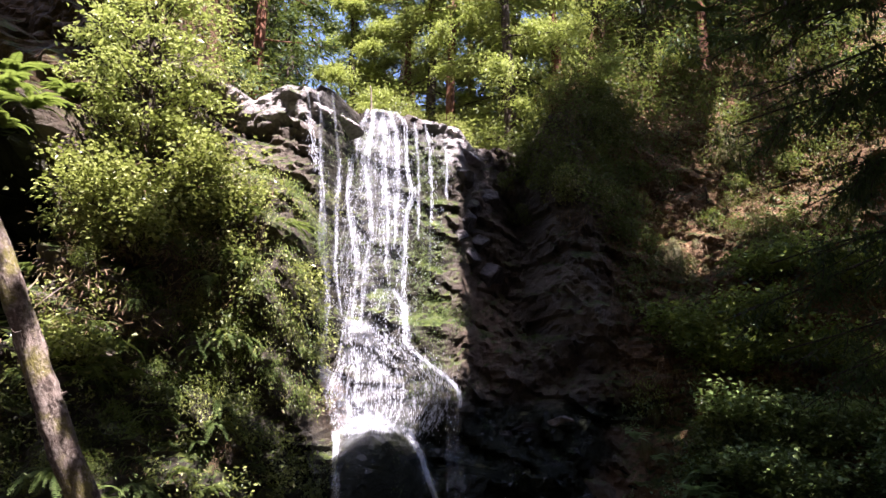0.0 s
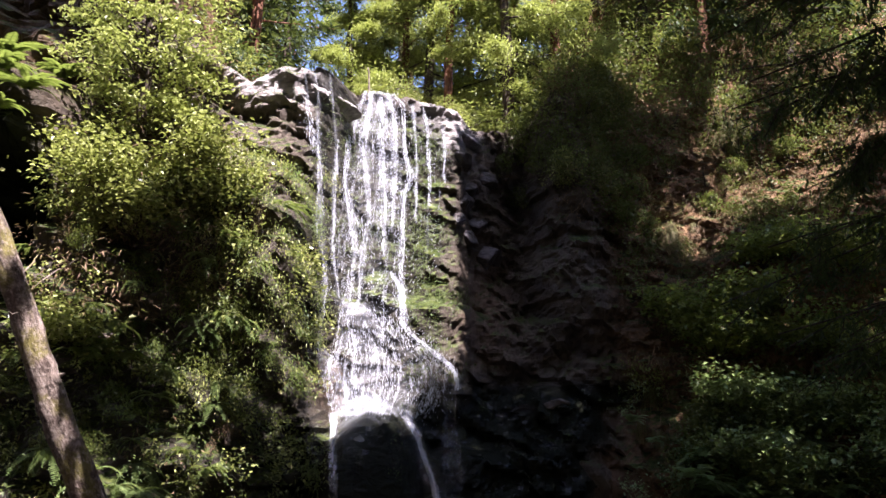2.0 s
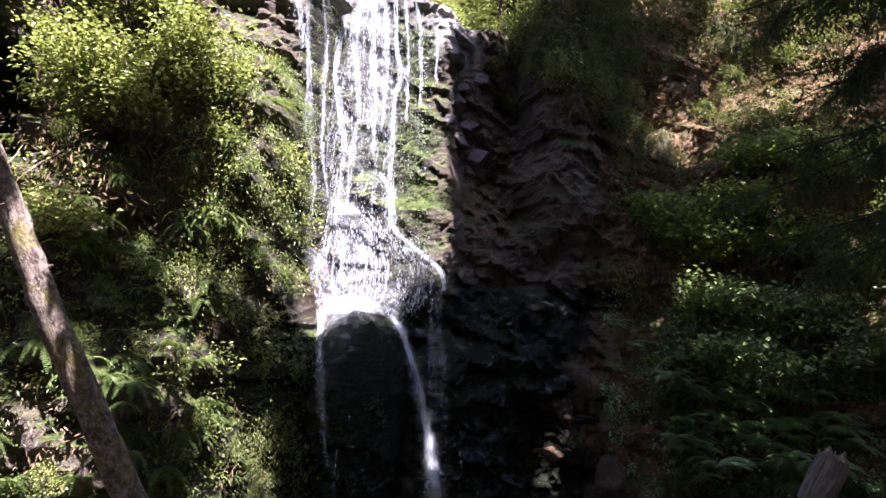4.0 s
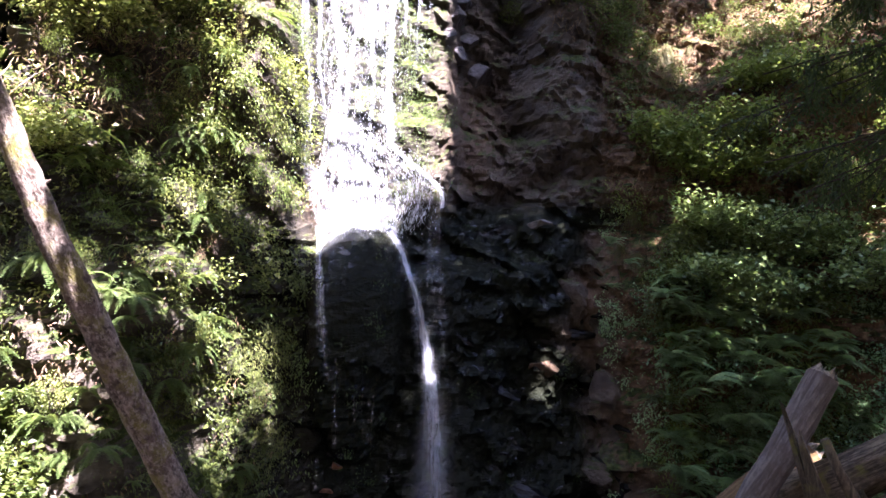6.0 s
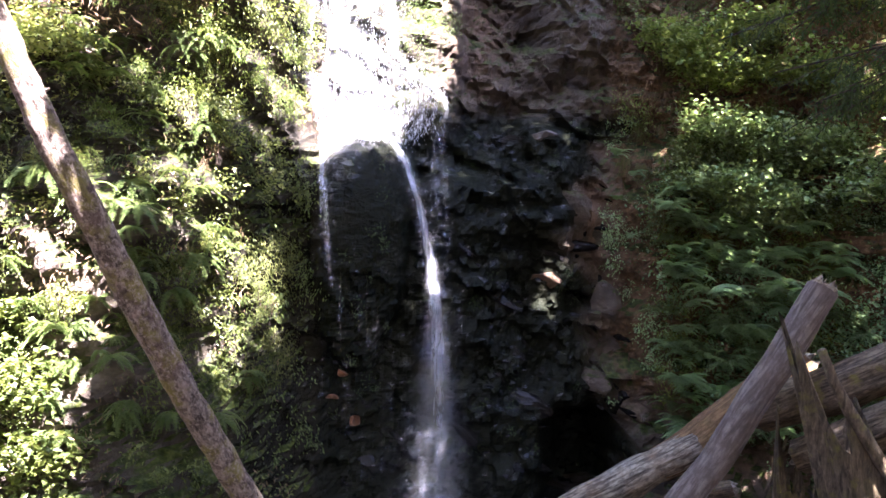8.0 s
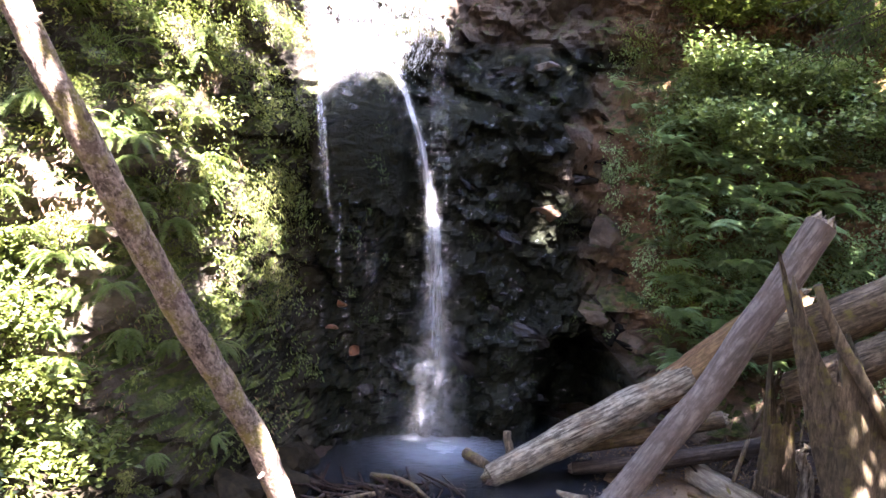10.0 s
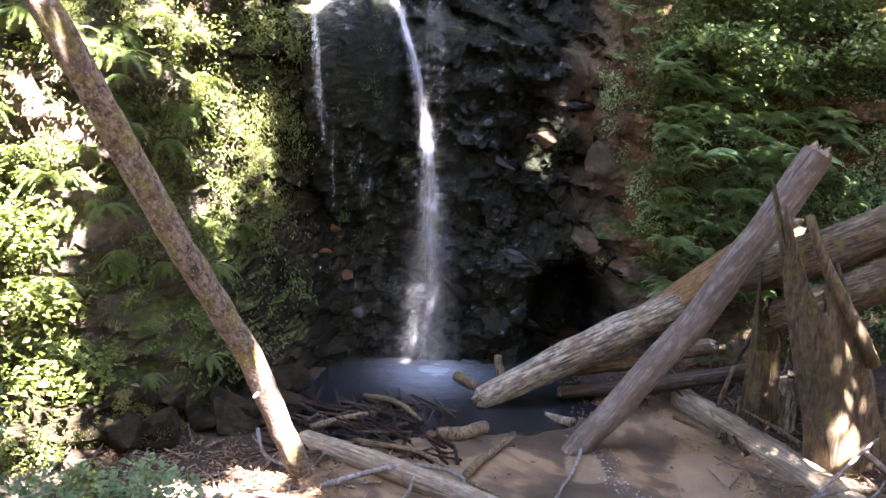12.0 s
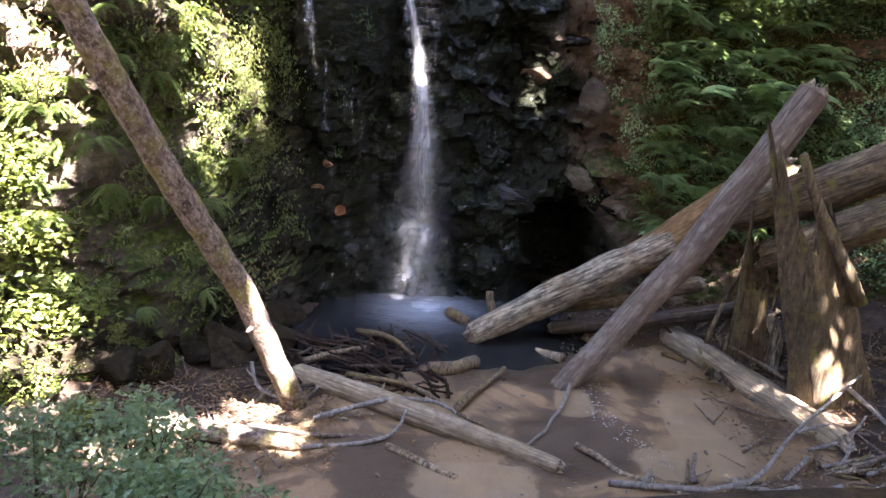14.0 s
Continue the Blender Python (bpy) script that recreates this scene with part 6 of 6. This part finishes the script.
def build_right_bank_plants():
    rng = np.random.default_rng(12)
    edge = lambda x, z: x > 5.6 - 0.35 * float(ease(6.0, 7.4, z)) - 0.1 * max(z - 7, 0) + 0.5 * noise.noise(Vector((z * 0.8, 4, 1)))
    carpet("undergrowth", rng, 1400, 22, (3.2, 13), (6.0, 20), LEAF_MID, (0.06, 0.13), 0.5, "dark green undergrowth on the shaded bank", 0.5, 0.15, 0.15, edge, 2.0, 0.1)
    carpet("undergrowth", rng, 1300, 34, (4.2, 9.5), (2.5, 9.5), LEAF_SPRING, (0.04, 0.10), 0.4, "fresh green small plants and moss on the bank", 0.8, 0.14, 0.08, edge, 31.0, 0.0)
    carpet("undergrowth", rng, 420, 30, (4.2, 5.9), (2.2, 9.0), FERN_PALE, (0.04, 0.10), 0.4, "scattered small green plants rooted in the bare brown soil", 0.9, 0.10, 0.07, None, 43.0, 0.24)
    carpet("undergrowth", rng, 1500, 30, (4.2, 11), (1.2, 8.0), LEAF_BLUE, (0.06, 0.12), 0.6, "blue-green undergrowth on the shaded bank", 0.4, 0.17, 0.12, edge, 4.0, 0.0)
    carpet("undergrowth", rng, 900, 20, (3.0, 12), (7.0, 16), LEAF_DRY, (0.08, 0.25), 0.12, "dry brown stems and leaves on the shaded bank", 1.5, 0.15, 0.08, edge, 6.0)
    carpet("undergrowth", rng, 520, 26, (-0.8, 0.7), (8.9, 16), FERN, (0.03, 0.07), 0.4, "bright green moss and small ferns beside the fall", 1.4, 0.10, 0.05, lambda x, z: x < 0.2 + 0.4 * ease(15, 10, z) and x > -0.85, 8.0, 0.08)
    carpet("undergrowth", rng, 520, 20, (-3.0, -0.6), (10.2, 16.4), FERN, (0.025, 0.06), 0.4, "small green moss tufts between the threads of water", 1.4, 0.08, 0.03, None, 10.0)
    carpet("undergrowth", rng, 170, 46, (-2.6, 5.2), (0.5, 8.3), NEEDLE, (0.02, 0.06), 0.4, "dark green moss on the wet wall", 1.8, 0.08, 0.015, lambda x, z: not (-0.8 < x < 0.9) and not (2.6 < x < 5 and z < 2.4), 12.0)
    cover(rng, 34, (5.2, 12), (9.0, 17), ["green", "broad", "dry", "green"], (0.4, 0.8), LABELS)
    cover(rng, 14, (6.0, 9.5), (5.8, 9.4), ["broad", "broad", "green"], (0.6, 0.95), LABELS)
    cover(rng, 22, (5.6, 10), (2.0, 5.5), ["blue", "green", "blue"], (0.3, 0.5), LABELS)
    for k, (p, nr) in enumerate(scatter(rng, 130, (5.6, 9.8), (1.8, 7.4), 0.22)):
        put_fern(p, rng.uniform(0.4, 0.85), math.degrees(math.atan2(nr.y, nr.x)), rng, 0.2, "pale green sword fern growing on the shaded bank" if k % 5 else "green sword fern growing on the wet bank", 11, FERN_PALE if k % 5 else FERN)
    for x, z, w, h, m in ((7.2, 8.3, 1.1, 1.2, LEAF_BROAD), (8.5, 7.6, 1.2, 1.2, LEAF_BROAD), (9.6, 8.0, 1.2, 1.1, LEAF_BROAD), (7.0, 7.0, 0.9, 1.0, LEAF_BROAD), (8.0, 6.5, 1.1, 1.0, LEAF_BROAD), (10.6, 7.0, 1.2, 1.2, LEAF_BROAD),
                         (6.3, 10.5, 1.1, 1.2, LEAF_SPRING), (8.2, 10.8, 1.2, 1.2, LEAF_SPRING), (9.4, 9.9, 1.2, 1.2, LEAF_SPRING), (7.2, 9.8, 1.0, 1.0, LEAF_SPRING), (11.0, 9.4, 1.2, 1.2, LEAF_SPRING), (9.0, 12.4, 1.2, 1.2, LEAF_SPRING), (11.0, 12.0, 1.3, 1.3, LEAF_SPRING), (12.6, 10.5, 1.2, 1.2, LEAF_SPRING), (12.3, 8.8, 1.1, 1.1, LEAF_SPRING), (12.9, 12.4, 1.2, 1.2, LEAF_SPRING), (13.6, 9.8, 1.2, 1.2, LEAF_SPRING)):
        put_layered_shrub(on_cliff(x, z, 0.25), w, h, rng, m, "broad-leaved shrub with level tiers of green leaves" if m is LEAF_BROAD else "yellow-green shrub with level tiers of leaves")
    for x, z, s in ((4.7, 8.0, 0.6), (5.6, 6.7, 0.9), (5.0, 7.5, 0.5), (5.75, 5.3, 1.0), (7.5, 6.2, 1.0), (6.5, 4.8, 1.1), (8.6, 4.9, 1.2), (5.8, 3.9, 0.9), (7.3, 3.9, 1.1), (6.0, 5.7, 0.9), (8.2, 5.6, 1.1), (9.4, 5.6, 1.1), (6.8, 3.2, 0.9), (6.2, 6.3, 0.8), (6.9, 5.6, 0.9), (6.1, 4.5, 0.8), (5.95, 3.2, 0.6), (4.9, 6.0, 0.4), (4.6, 6.9, 0.4), (5.3, 4.3, 0.4)):
        put_fern(on_cliff(x, z, 0.35), s * 0.75, -80, rng, 0.15, "large pale green sword fern on the shaded bank", 12, FERN_PALE)
    for p, nr in scatter(rng, 26, (4.8, 10), (8.5, 14.5), 0.05):
        put_grass(p, rng.uniform(0.4, 0.8), int(rng.integers(0, 3)), rng.uniform(-25, 25))
    for x, z, n in ((6.95, 13.4, 9), (9.6, 17.6, 12), (5.35, 7.4, 5)):
        for k in range(n):
            put_grass(on_cliff(x + rng.normal() * 0.25, z + rng.normal() * 0.5, 0.08), rng.uniform(0.7, 1.1), k % 3, rng.uniform(-25, 25), "dry pale grass hanging in a streak of sun")
    carpet("undergrowth", rng, 900, 22, (1.6, 5.5), (13.0, 20), LEAF_MID, (0.07, 0.15), 0.45, "dark green undergrowth beside the lip of the fall", 0.6, 0.2, 0.18, lambda x, z: z > 16.6 - 0.9 * (x - 1.6), 25.0, -0.35)
    cover(rng, 46, (1.6, 6.0), (14.5, 20.5), ["green", "sunny", "dry", "green"], (0.45, 0.9), LABELS)
    carpet("undergrowth", rng, 2200, 22, (4.5, 16), (17, 29), LEAF_MID, (0.07, 0.16), 0.4, "dark green undergrowth on the upper slope", 0.5, 0.35, 0.3, None, 16.0, -0.1)
    carpet("undergrowth", rng, 900, 24, (3.5, 14), (14, 26), LEAF_DRY, (0.10, 0.3), 0.1, "tangle of dry brown stems on the upper slope", 1.0, 0.3, 0.2, None, 27.0, 0.0)
    cover(rng, 40, (4.5, 16), (17, 27), ["green", "dry", "green"], (0.8, 1.5), LABELS)


def build_rim_plants():
    rng = np.random.default_rng(13)
    for k in range(34):
        x = rng.uniform(-2.0, 5.0)
        z = table(RIM, x) + rng.uniform(0.25, 1.6)
        put_bush(on_cliff(x, z, 0.0) + Vector((0, 0, 0.35)), rng.uniform(0.45, 0.9), "sunny" if k % 3 else "green", k % 4, rng.uniform(0, 360), "sunlit light green shrub behind the lip of the fall")
    for x, z in ((-5.2, 18.4), (-4.9, 18.0), (-5.5, 19.0), (-4.6, 17.9)):
        put_bush(on_cliff(x, z, 0.1) + Vector((0, 0, 0.2)), 0.5, "sunny", 1, 50 * x, "sunlit light green shrub behind the lip of the fall")


def put_tree(base, height, r, crown_from, spread, mat, bark, variant, label, n=2600, spray=(0.16, 0.32), turn=0.0, limbs=16):
    """A conifer: tapered furrowed trunk, drooping limbs, and a crown of many small sprays along them."""
    t = thing("tree", base, label, "tree", "trees of the ravine", turn=turn)

    def make():
        rng = np.random.default_rng(300 + variant)
        g = Geo()
        pts = line((0, 0, -0.5), (0.2, 0.1, height), 26, 0.25, variant)
        tube(g, pts, [r * (1 - 0.9 * i / 25) for i in range(26)], 12, 0.08, variant, True, 6)
        limb_meshes, crown = [], Geo()
        for k in range(limbs):
            u = crown_from + (1 - crown_from) * (k + 0.5) / limbs
            h = u * height
            reach = spread * (1.12 - u) * rng.uniform(0.7, 1.2) + 0.4
            a = k * 2.4 + rng.uniform(-0.4, 0.4)
            tip = (math.cos(a) * reach, math.sin(a) * reach, h - reach * rng.uniform(0.05, 0.4))
            axis = line((0, 0, h), tip, 8, 0.2, k + variant)
            limb = Geo()
            tube(limb, axis, [0.05 * r / 0.3 * (1 - 0.11 * i) for i in range(8)], 5)
            limb_meshes.append(limb.mesh("limb", bark, True))
            m = n // limbs
            q = rng.uniform(0.15, 1.0, m) ** 0.8
            ax = np.array([tuple(p) for p in axis])
            idx = q * 7
            lo = np.clip(idx.astype(int), 0, 6)
            c = ax[lo] + (ax[lo + 1] - ax[lo]) * (idx - lo)[:, None]
            fan = 0.16 * reach + 0.15
            c += rng.normal(size=(m, 3)) * np.array([fan, fan, fan * 0.55]) * (1.15 - q)[:, None] + rng.normal(size=(m, 3)) * 0.1
            dd = np.tile([math.cos(a), math.sin(a), 0], (m, 1))
            leaves(crown, c, rng, spray, 0.26, 0.5, dd, 0.8)
        return g.mesh("trunk", bark, True), limb_meshes, crown.mesh("crown", mat)
    a, b, c = cached(("tree", variant), make)
    part("trunk", a, t)
    for m in b:
        part("limb", m, t)
    part("crown", c, t, "feathery needle sprays")
    return t


def build_back_trees():
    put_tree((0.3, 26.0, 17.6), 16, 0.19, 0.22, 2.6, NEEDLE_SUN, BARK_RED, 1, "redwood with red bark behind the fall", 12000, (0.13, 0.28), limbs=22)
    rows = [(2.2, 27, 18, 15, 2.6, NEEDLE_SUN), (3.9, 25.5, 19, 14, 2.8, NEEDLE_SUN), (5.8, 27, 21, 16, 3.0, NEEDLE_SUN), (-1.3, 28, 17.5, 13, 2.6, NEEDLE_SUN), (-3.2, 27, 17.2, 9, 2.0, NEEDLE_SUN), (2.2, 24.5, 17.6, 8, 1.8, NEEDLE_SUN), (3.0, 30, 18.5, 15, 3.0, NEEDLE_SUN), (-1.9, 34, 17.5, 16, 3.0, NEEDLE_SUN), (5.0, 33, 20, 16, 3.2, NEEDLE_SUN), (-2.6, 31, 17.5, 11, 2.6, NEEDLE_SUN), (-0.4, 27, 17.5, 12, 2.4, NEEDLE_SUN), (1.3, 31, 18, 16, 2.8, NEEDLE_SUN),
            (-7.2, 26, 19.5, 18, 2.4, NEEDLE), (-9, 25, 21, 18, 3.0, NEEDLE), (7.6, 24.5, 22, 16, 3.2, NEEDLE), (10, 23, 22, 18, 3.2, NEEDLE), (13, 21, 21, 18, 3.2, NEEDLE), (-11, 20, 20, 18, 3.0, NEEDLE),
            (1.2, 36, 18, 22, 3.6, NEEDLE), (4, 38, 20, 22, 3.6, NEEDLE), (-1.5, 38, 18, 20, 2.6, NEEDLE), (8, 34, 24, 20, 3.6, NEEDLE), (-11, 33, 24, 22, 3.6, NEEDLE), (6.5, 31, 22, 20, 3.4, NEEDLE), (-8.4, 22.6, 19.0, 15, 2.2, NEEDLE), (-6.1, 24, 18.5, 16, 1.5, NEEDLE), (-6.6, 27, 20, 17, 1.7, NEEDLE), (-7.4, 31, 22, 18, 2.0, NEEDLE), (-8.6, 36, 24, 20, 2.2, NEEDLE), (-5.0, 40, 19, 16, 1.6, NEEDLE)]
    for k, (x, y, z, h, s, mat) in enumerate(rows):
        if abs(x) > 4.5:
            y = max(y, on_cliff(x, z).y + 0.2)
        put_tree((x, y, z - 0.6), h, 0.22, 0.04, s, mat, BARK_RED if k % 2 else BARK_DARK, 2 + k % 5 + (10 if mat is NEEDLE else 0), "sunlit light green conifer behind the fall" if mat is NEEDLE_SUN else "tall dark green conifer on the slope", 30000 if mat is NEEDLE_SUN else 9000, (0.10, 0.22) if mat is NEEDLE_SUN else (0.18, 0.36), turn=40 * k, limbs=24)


# gaps in the added boughs: places that the sun is to reach, and how wide the gap is
OPEN_SPOTS = [(on_cliff(-7.1, 10.0), 1.15), (on_cliff(-4.5, 7.2), 0.75), (on_cliff(-5.9, 6.8), 0.7), (on_cliff(-6.6, 4.8), 1.15), (on_cliff(-7.0, 3.6), 0.9), (on_cliff(-7.6, 2.2), 0.9), (on_cliff(-7.4, 6.0), 0.7), (Vector((-2.6, 11.8, 0.1)), 0.7), (Vector((-1.4, 11.0, 0.1)), 0.55), (Vector((-3.6, 11.3, 0.1)), 0.6), (Vector((-5.6, 12.2, 0.9)), 1.0), (on_cliff(-3.5, 4.6), 1.0), (on_cliff(-3.9, 5.7), 0.95), (on_cliff(-5.8, 4.4), 0.95), (on_cliff(-6.2, 2.6), 1.0), (on_cliff(-4.6, 8.4), 0.8), (on_cliff(-5.6, 9.0), 0.6), (on_cliff(-3.9, 3.4), 0.7), (on_cliff(-3.2, 9.0), 1.2), (on_cliff(-3.5, 10.6), 1.2), (on_cliff(9.6, 17.4), 1.0), (on_cliff(6.95, 13.5), 1.0), (on_cliff(2.1, 17.0), 1.1), (on_cliff(8.4, 13.9), 0.7), (on_cliff(12.2, 10.8), 1.3), (on_cliff(12.0, 9.1), 1.1), (on_cliff(12.4, 13.0), 1.1), (on_cliff(-5.8, 12.3), 1.2), (on_cliff(-6.9, 12.2), 1.0), (on_cliff(-6.9, 9.3), 1.1), (on_cliff(-5.0, 12.6), 0.9), (on_cliff(9.9, 15.0), 1.2), (on_cliff(0.22, 4.8), 0.8), (on_cliff(0.08, 1.15), 0.78), (Vector((-4.05, 9.85, 6.6)), 0.5), (Vector((-4.45, 9.5, 7.7)), 0.5), (Vector((-4.8, 9.1, 8.7)), 0.5), (Vector((-3.6, 10.3, 5.3)), 0.3), (Vector((7.35, 12.15, 0.7)), 0.95), (Vector((7.2, 12.25, 2.2)), 0.62), (Vector((6.7, 14.0, 0.8)), 0.7), (on_cliff(2.9, 4.9), 0.7)]


def across(a, b):
    """How far apart two places are, seen along the sun's way."""
    return ((a - b) - sun_way * (a - b).dot(sun_way)).length


def build_front_tree():
    """The conifer beside the viewpoint: its drooping limbs hang into view."""
    rng = np.random.default_rng(77)
    t = thing("overhanging_tree", (9.9, 7.6, 1.0), "dark conifer with drooping limbs beside the viewpoint", "tree")
    g = Geo()
    tube(g, line((0, 0, -1), (0.2, 0, 24), 30, 0.2, 4), [0.45 - 0.012 * i for i in range(30)], 14, 0.08, 1.0, True, 7)
    part("trunk", g.mesh("trunk", BARK_DARK, True), t)
    for k in range(46):
        h = 9.0 + k * 0.2
        reach = rng.uniform(4.2, 6.7)
        a = math.pi * rng.uniform(0.80, 1.12)
        tip = (math.cos(a) * reach, math.sin(a) * reach + 0.9, h - reach * rng.uniform(0.2, 0.45))
        axis = line((0, 0, h), tip, 10, 0.9, k)
        limb, crown = Geo(), Geo()
        tube(limb, axis, [0.045 * (1 - 0.09 * i) for i in range(10)], 6)
        ax = np.array([tuple(p) for p in axis])
        for side in range(22):
            u = rng.uniform(0.4, 0.99)
            p = Vector(ax[int(u * 9)])
            if any(across(p + Vector((9.9, 7.6, 0.8)), q) < r for q, r in OPEN_SPOTS if q.x > 6 and q.z < 4):
                continue
            e = p + Vector((rng.normal() * 0.35 + math.cos(a) * 0.3, rng.normal() * 0.35, -rng.uniform(0.2, 0.6)))
            tw = line(p, e, 6, 0.1, side + k)
            tube(limb, tw, [0.008] * 6, 4)
            q = np.array([tuple(w) for w in tw])
            c = np.repeat(q, 13, 0) + rng.normal(size=(78, 3)) * 0.08
            leaves(crown, c, rng, (0.06, 0.15), 0.25, 0.9)
        lo_ = part("limb", limb.mesh("limb", BARK_DARK, True), t)
        part("foliage", crown.mesh("foliage", NEEDLE), lo_, "drooping dark needles")


def build_shade_canopy():
    """Unseen tall trees added round the viewpoint; high boughs shade most of the ravine."""
    rng = np.random.default_rng(31)
    trunks = [thing("shade_tree", p, "unseen tall redwood added by the viewpoint for shade", "tree", "redwoods round the viewpoint") for p in ((7.5, -4.0, 4.0), (15, 3.0, 3.5), (-11, -2.0, 4.5), (1.5, -9.0, 4.5))]
    for k, t in enumerate(trunks):
        g = Geo()
        tube(g, line((0, 0, -1), (0, 0, 34), 24, 0.2, k), [0.7 - 0.025 * i for i in range(24)], 14, 0.08, k, True, 8)
        part("trunk", g.mesh("trunk", BARK_RED, True), t)
    # boughs are added along the sun's way above what is to lie in shade: a place, and how readily it is left open
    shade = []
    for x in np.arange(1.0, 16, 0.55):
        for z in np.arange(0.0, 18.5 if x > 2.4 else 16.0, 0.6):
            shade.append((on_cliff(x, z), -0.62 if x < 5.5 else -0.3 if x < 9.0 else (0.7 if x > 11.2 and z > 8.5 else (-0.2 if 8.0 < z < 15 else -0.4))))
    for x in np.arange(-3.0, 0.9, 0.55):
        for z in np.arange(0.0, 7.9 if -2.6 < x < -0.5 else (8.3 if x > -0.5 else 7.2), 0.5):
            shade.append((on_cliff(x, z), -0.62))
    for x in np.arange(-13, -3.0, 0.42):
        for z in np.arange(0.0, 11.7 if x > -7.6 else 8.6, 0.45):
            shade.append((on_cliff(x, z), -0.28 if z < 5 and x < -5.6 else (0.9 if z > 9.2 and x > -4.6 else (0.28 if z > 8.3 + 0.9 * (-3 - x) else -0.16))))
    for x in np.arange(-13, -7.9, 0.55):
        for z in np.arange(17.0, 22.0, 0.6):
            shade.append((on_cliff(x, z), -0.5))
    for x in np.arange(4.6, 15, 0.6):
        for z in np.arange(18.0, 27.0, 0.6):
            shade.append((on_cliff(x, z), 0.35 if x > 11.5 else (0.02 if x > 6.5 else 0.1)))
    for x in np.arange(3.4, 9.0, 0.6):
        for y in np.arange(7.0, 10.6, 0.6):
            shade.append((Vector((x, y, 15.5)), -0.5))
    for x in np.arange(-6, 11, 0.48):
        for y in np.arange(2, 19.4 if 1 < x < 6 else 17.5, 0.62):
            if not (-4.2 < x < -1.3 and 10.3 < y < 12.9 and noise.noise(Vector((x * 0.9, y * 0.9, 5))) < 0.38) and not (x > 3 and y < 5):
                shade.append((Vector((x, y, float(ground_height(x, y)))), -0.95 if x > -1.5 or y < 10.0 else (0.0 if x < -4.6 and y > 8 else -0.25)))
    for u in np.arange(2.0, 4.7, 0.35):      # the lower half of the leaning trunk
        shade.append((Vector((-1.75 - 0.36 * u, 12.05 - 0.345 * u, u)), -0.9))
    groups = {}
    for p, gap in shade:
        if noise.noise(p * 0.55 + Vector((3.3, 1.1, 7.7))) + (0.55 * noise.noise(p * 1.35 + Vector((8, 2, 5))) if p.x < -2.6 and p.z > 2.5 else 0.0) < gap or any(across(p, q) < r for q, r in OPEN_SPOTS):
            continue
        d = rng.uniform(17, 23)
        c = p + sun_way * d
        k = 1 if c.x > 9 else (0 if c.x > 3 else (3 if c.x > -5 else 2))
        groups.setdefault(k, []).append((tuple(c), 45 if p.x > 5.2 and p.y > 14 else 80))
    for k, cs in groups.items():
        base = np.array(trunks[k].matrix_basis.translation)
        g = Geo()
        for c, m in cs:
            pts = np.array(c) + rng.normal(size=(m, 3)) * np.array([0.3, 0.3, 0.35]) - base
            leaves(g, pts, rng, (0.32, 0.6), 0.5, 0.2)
        part("crown", g.mesh("crown", NEEDLE), trunks[k], "dense high needle boughs added for shade", "")
    # the rest of the unseen forest, added round the ravine to cut sky light
    ring = [(-14, -6), (-7, -12), (4, -14), (11, -10), (18, -3), (19, 8), (17, 14), (-20, -2), (-3, -20), (9, -20), (24, 2), (-24, 8), (14, -18), (-14, -16), (0, -27)]
    for k, (x, y) in enumerate(ring):
        put_tree((x, y, float(ground_height(x, y)) - 0.3), 34, 0.5, 0.12, 5.0, NEEDLE, BARK_RED, 30 + k % 3, "unseen tall dark redwood added round the ravine to cut sky light", 13000, (0.5, 0.9), turn=70 * k, limbs=30)


def build_near_bush():
    rng = np.random.default_rng(41)
    for k in range(8):
        x, y = rng.uniform(-3.0, -1.3), rng.uniform(3.8, 5.2)
        top = 4.95 - 0.36 * (x + 2.3) - 0.56 * (y - 4.2) - 0.2
        put_bush((x * y / 4.2, y, top), rng.uniform(0.26, 0.34), "bramble", k % 4, rng.uniform(0, 360), "loose sprig of blue-green bramble beside the viewpoint", "bramble", "brambles")
    for k in range(30):
        x = rng.uniform(-3.0, -0.75)
        y = rng.uniform(3.3, 4.9)
        top = 4.85 - 0.36 * (x + 2.3) - 0.56 * (y - 4.2) - 0.28
        put_bush((x * y / 4.2, y, top - rng.uniform(0, 0.5)), rng.uniform(0.3, 0.42), "bramble", k % 4, rng.uniform(0, 360), "low blue-green bramble beside the viewpoint", "bramble", "brambles")


build_left_wall_plants()
build_right_bank_plants()
build_rim_plants()
build_back_trees()
build_front_tree()
build_shade_canopy()
build_near_bush()
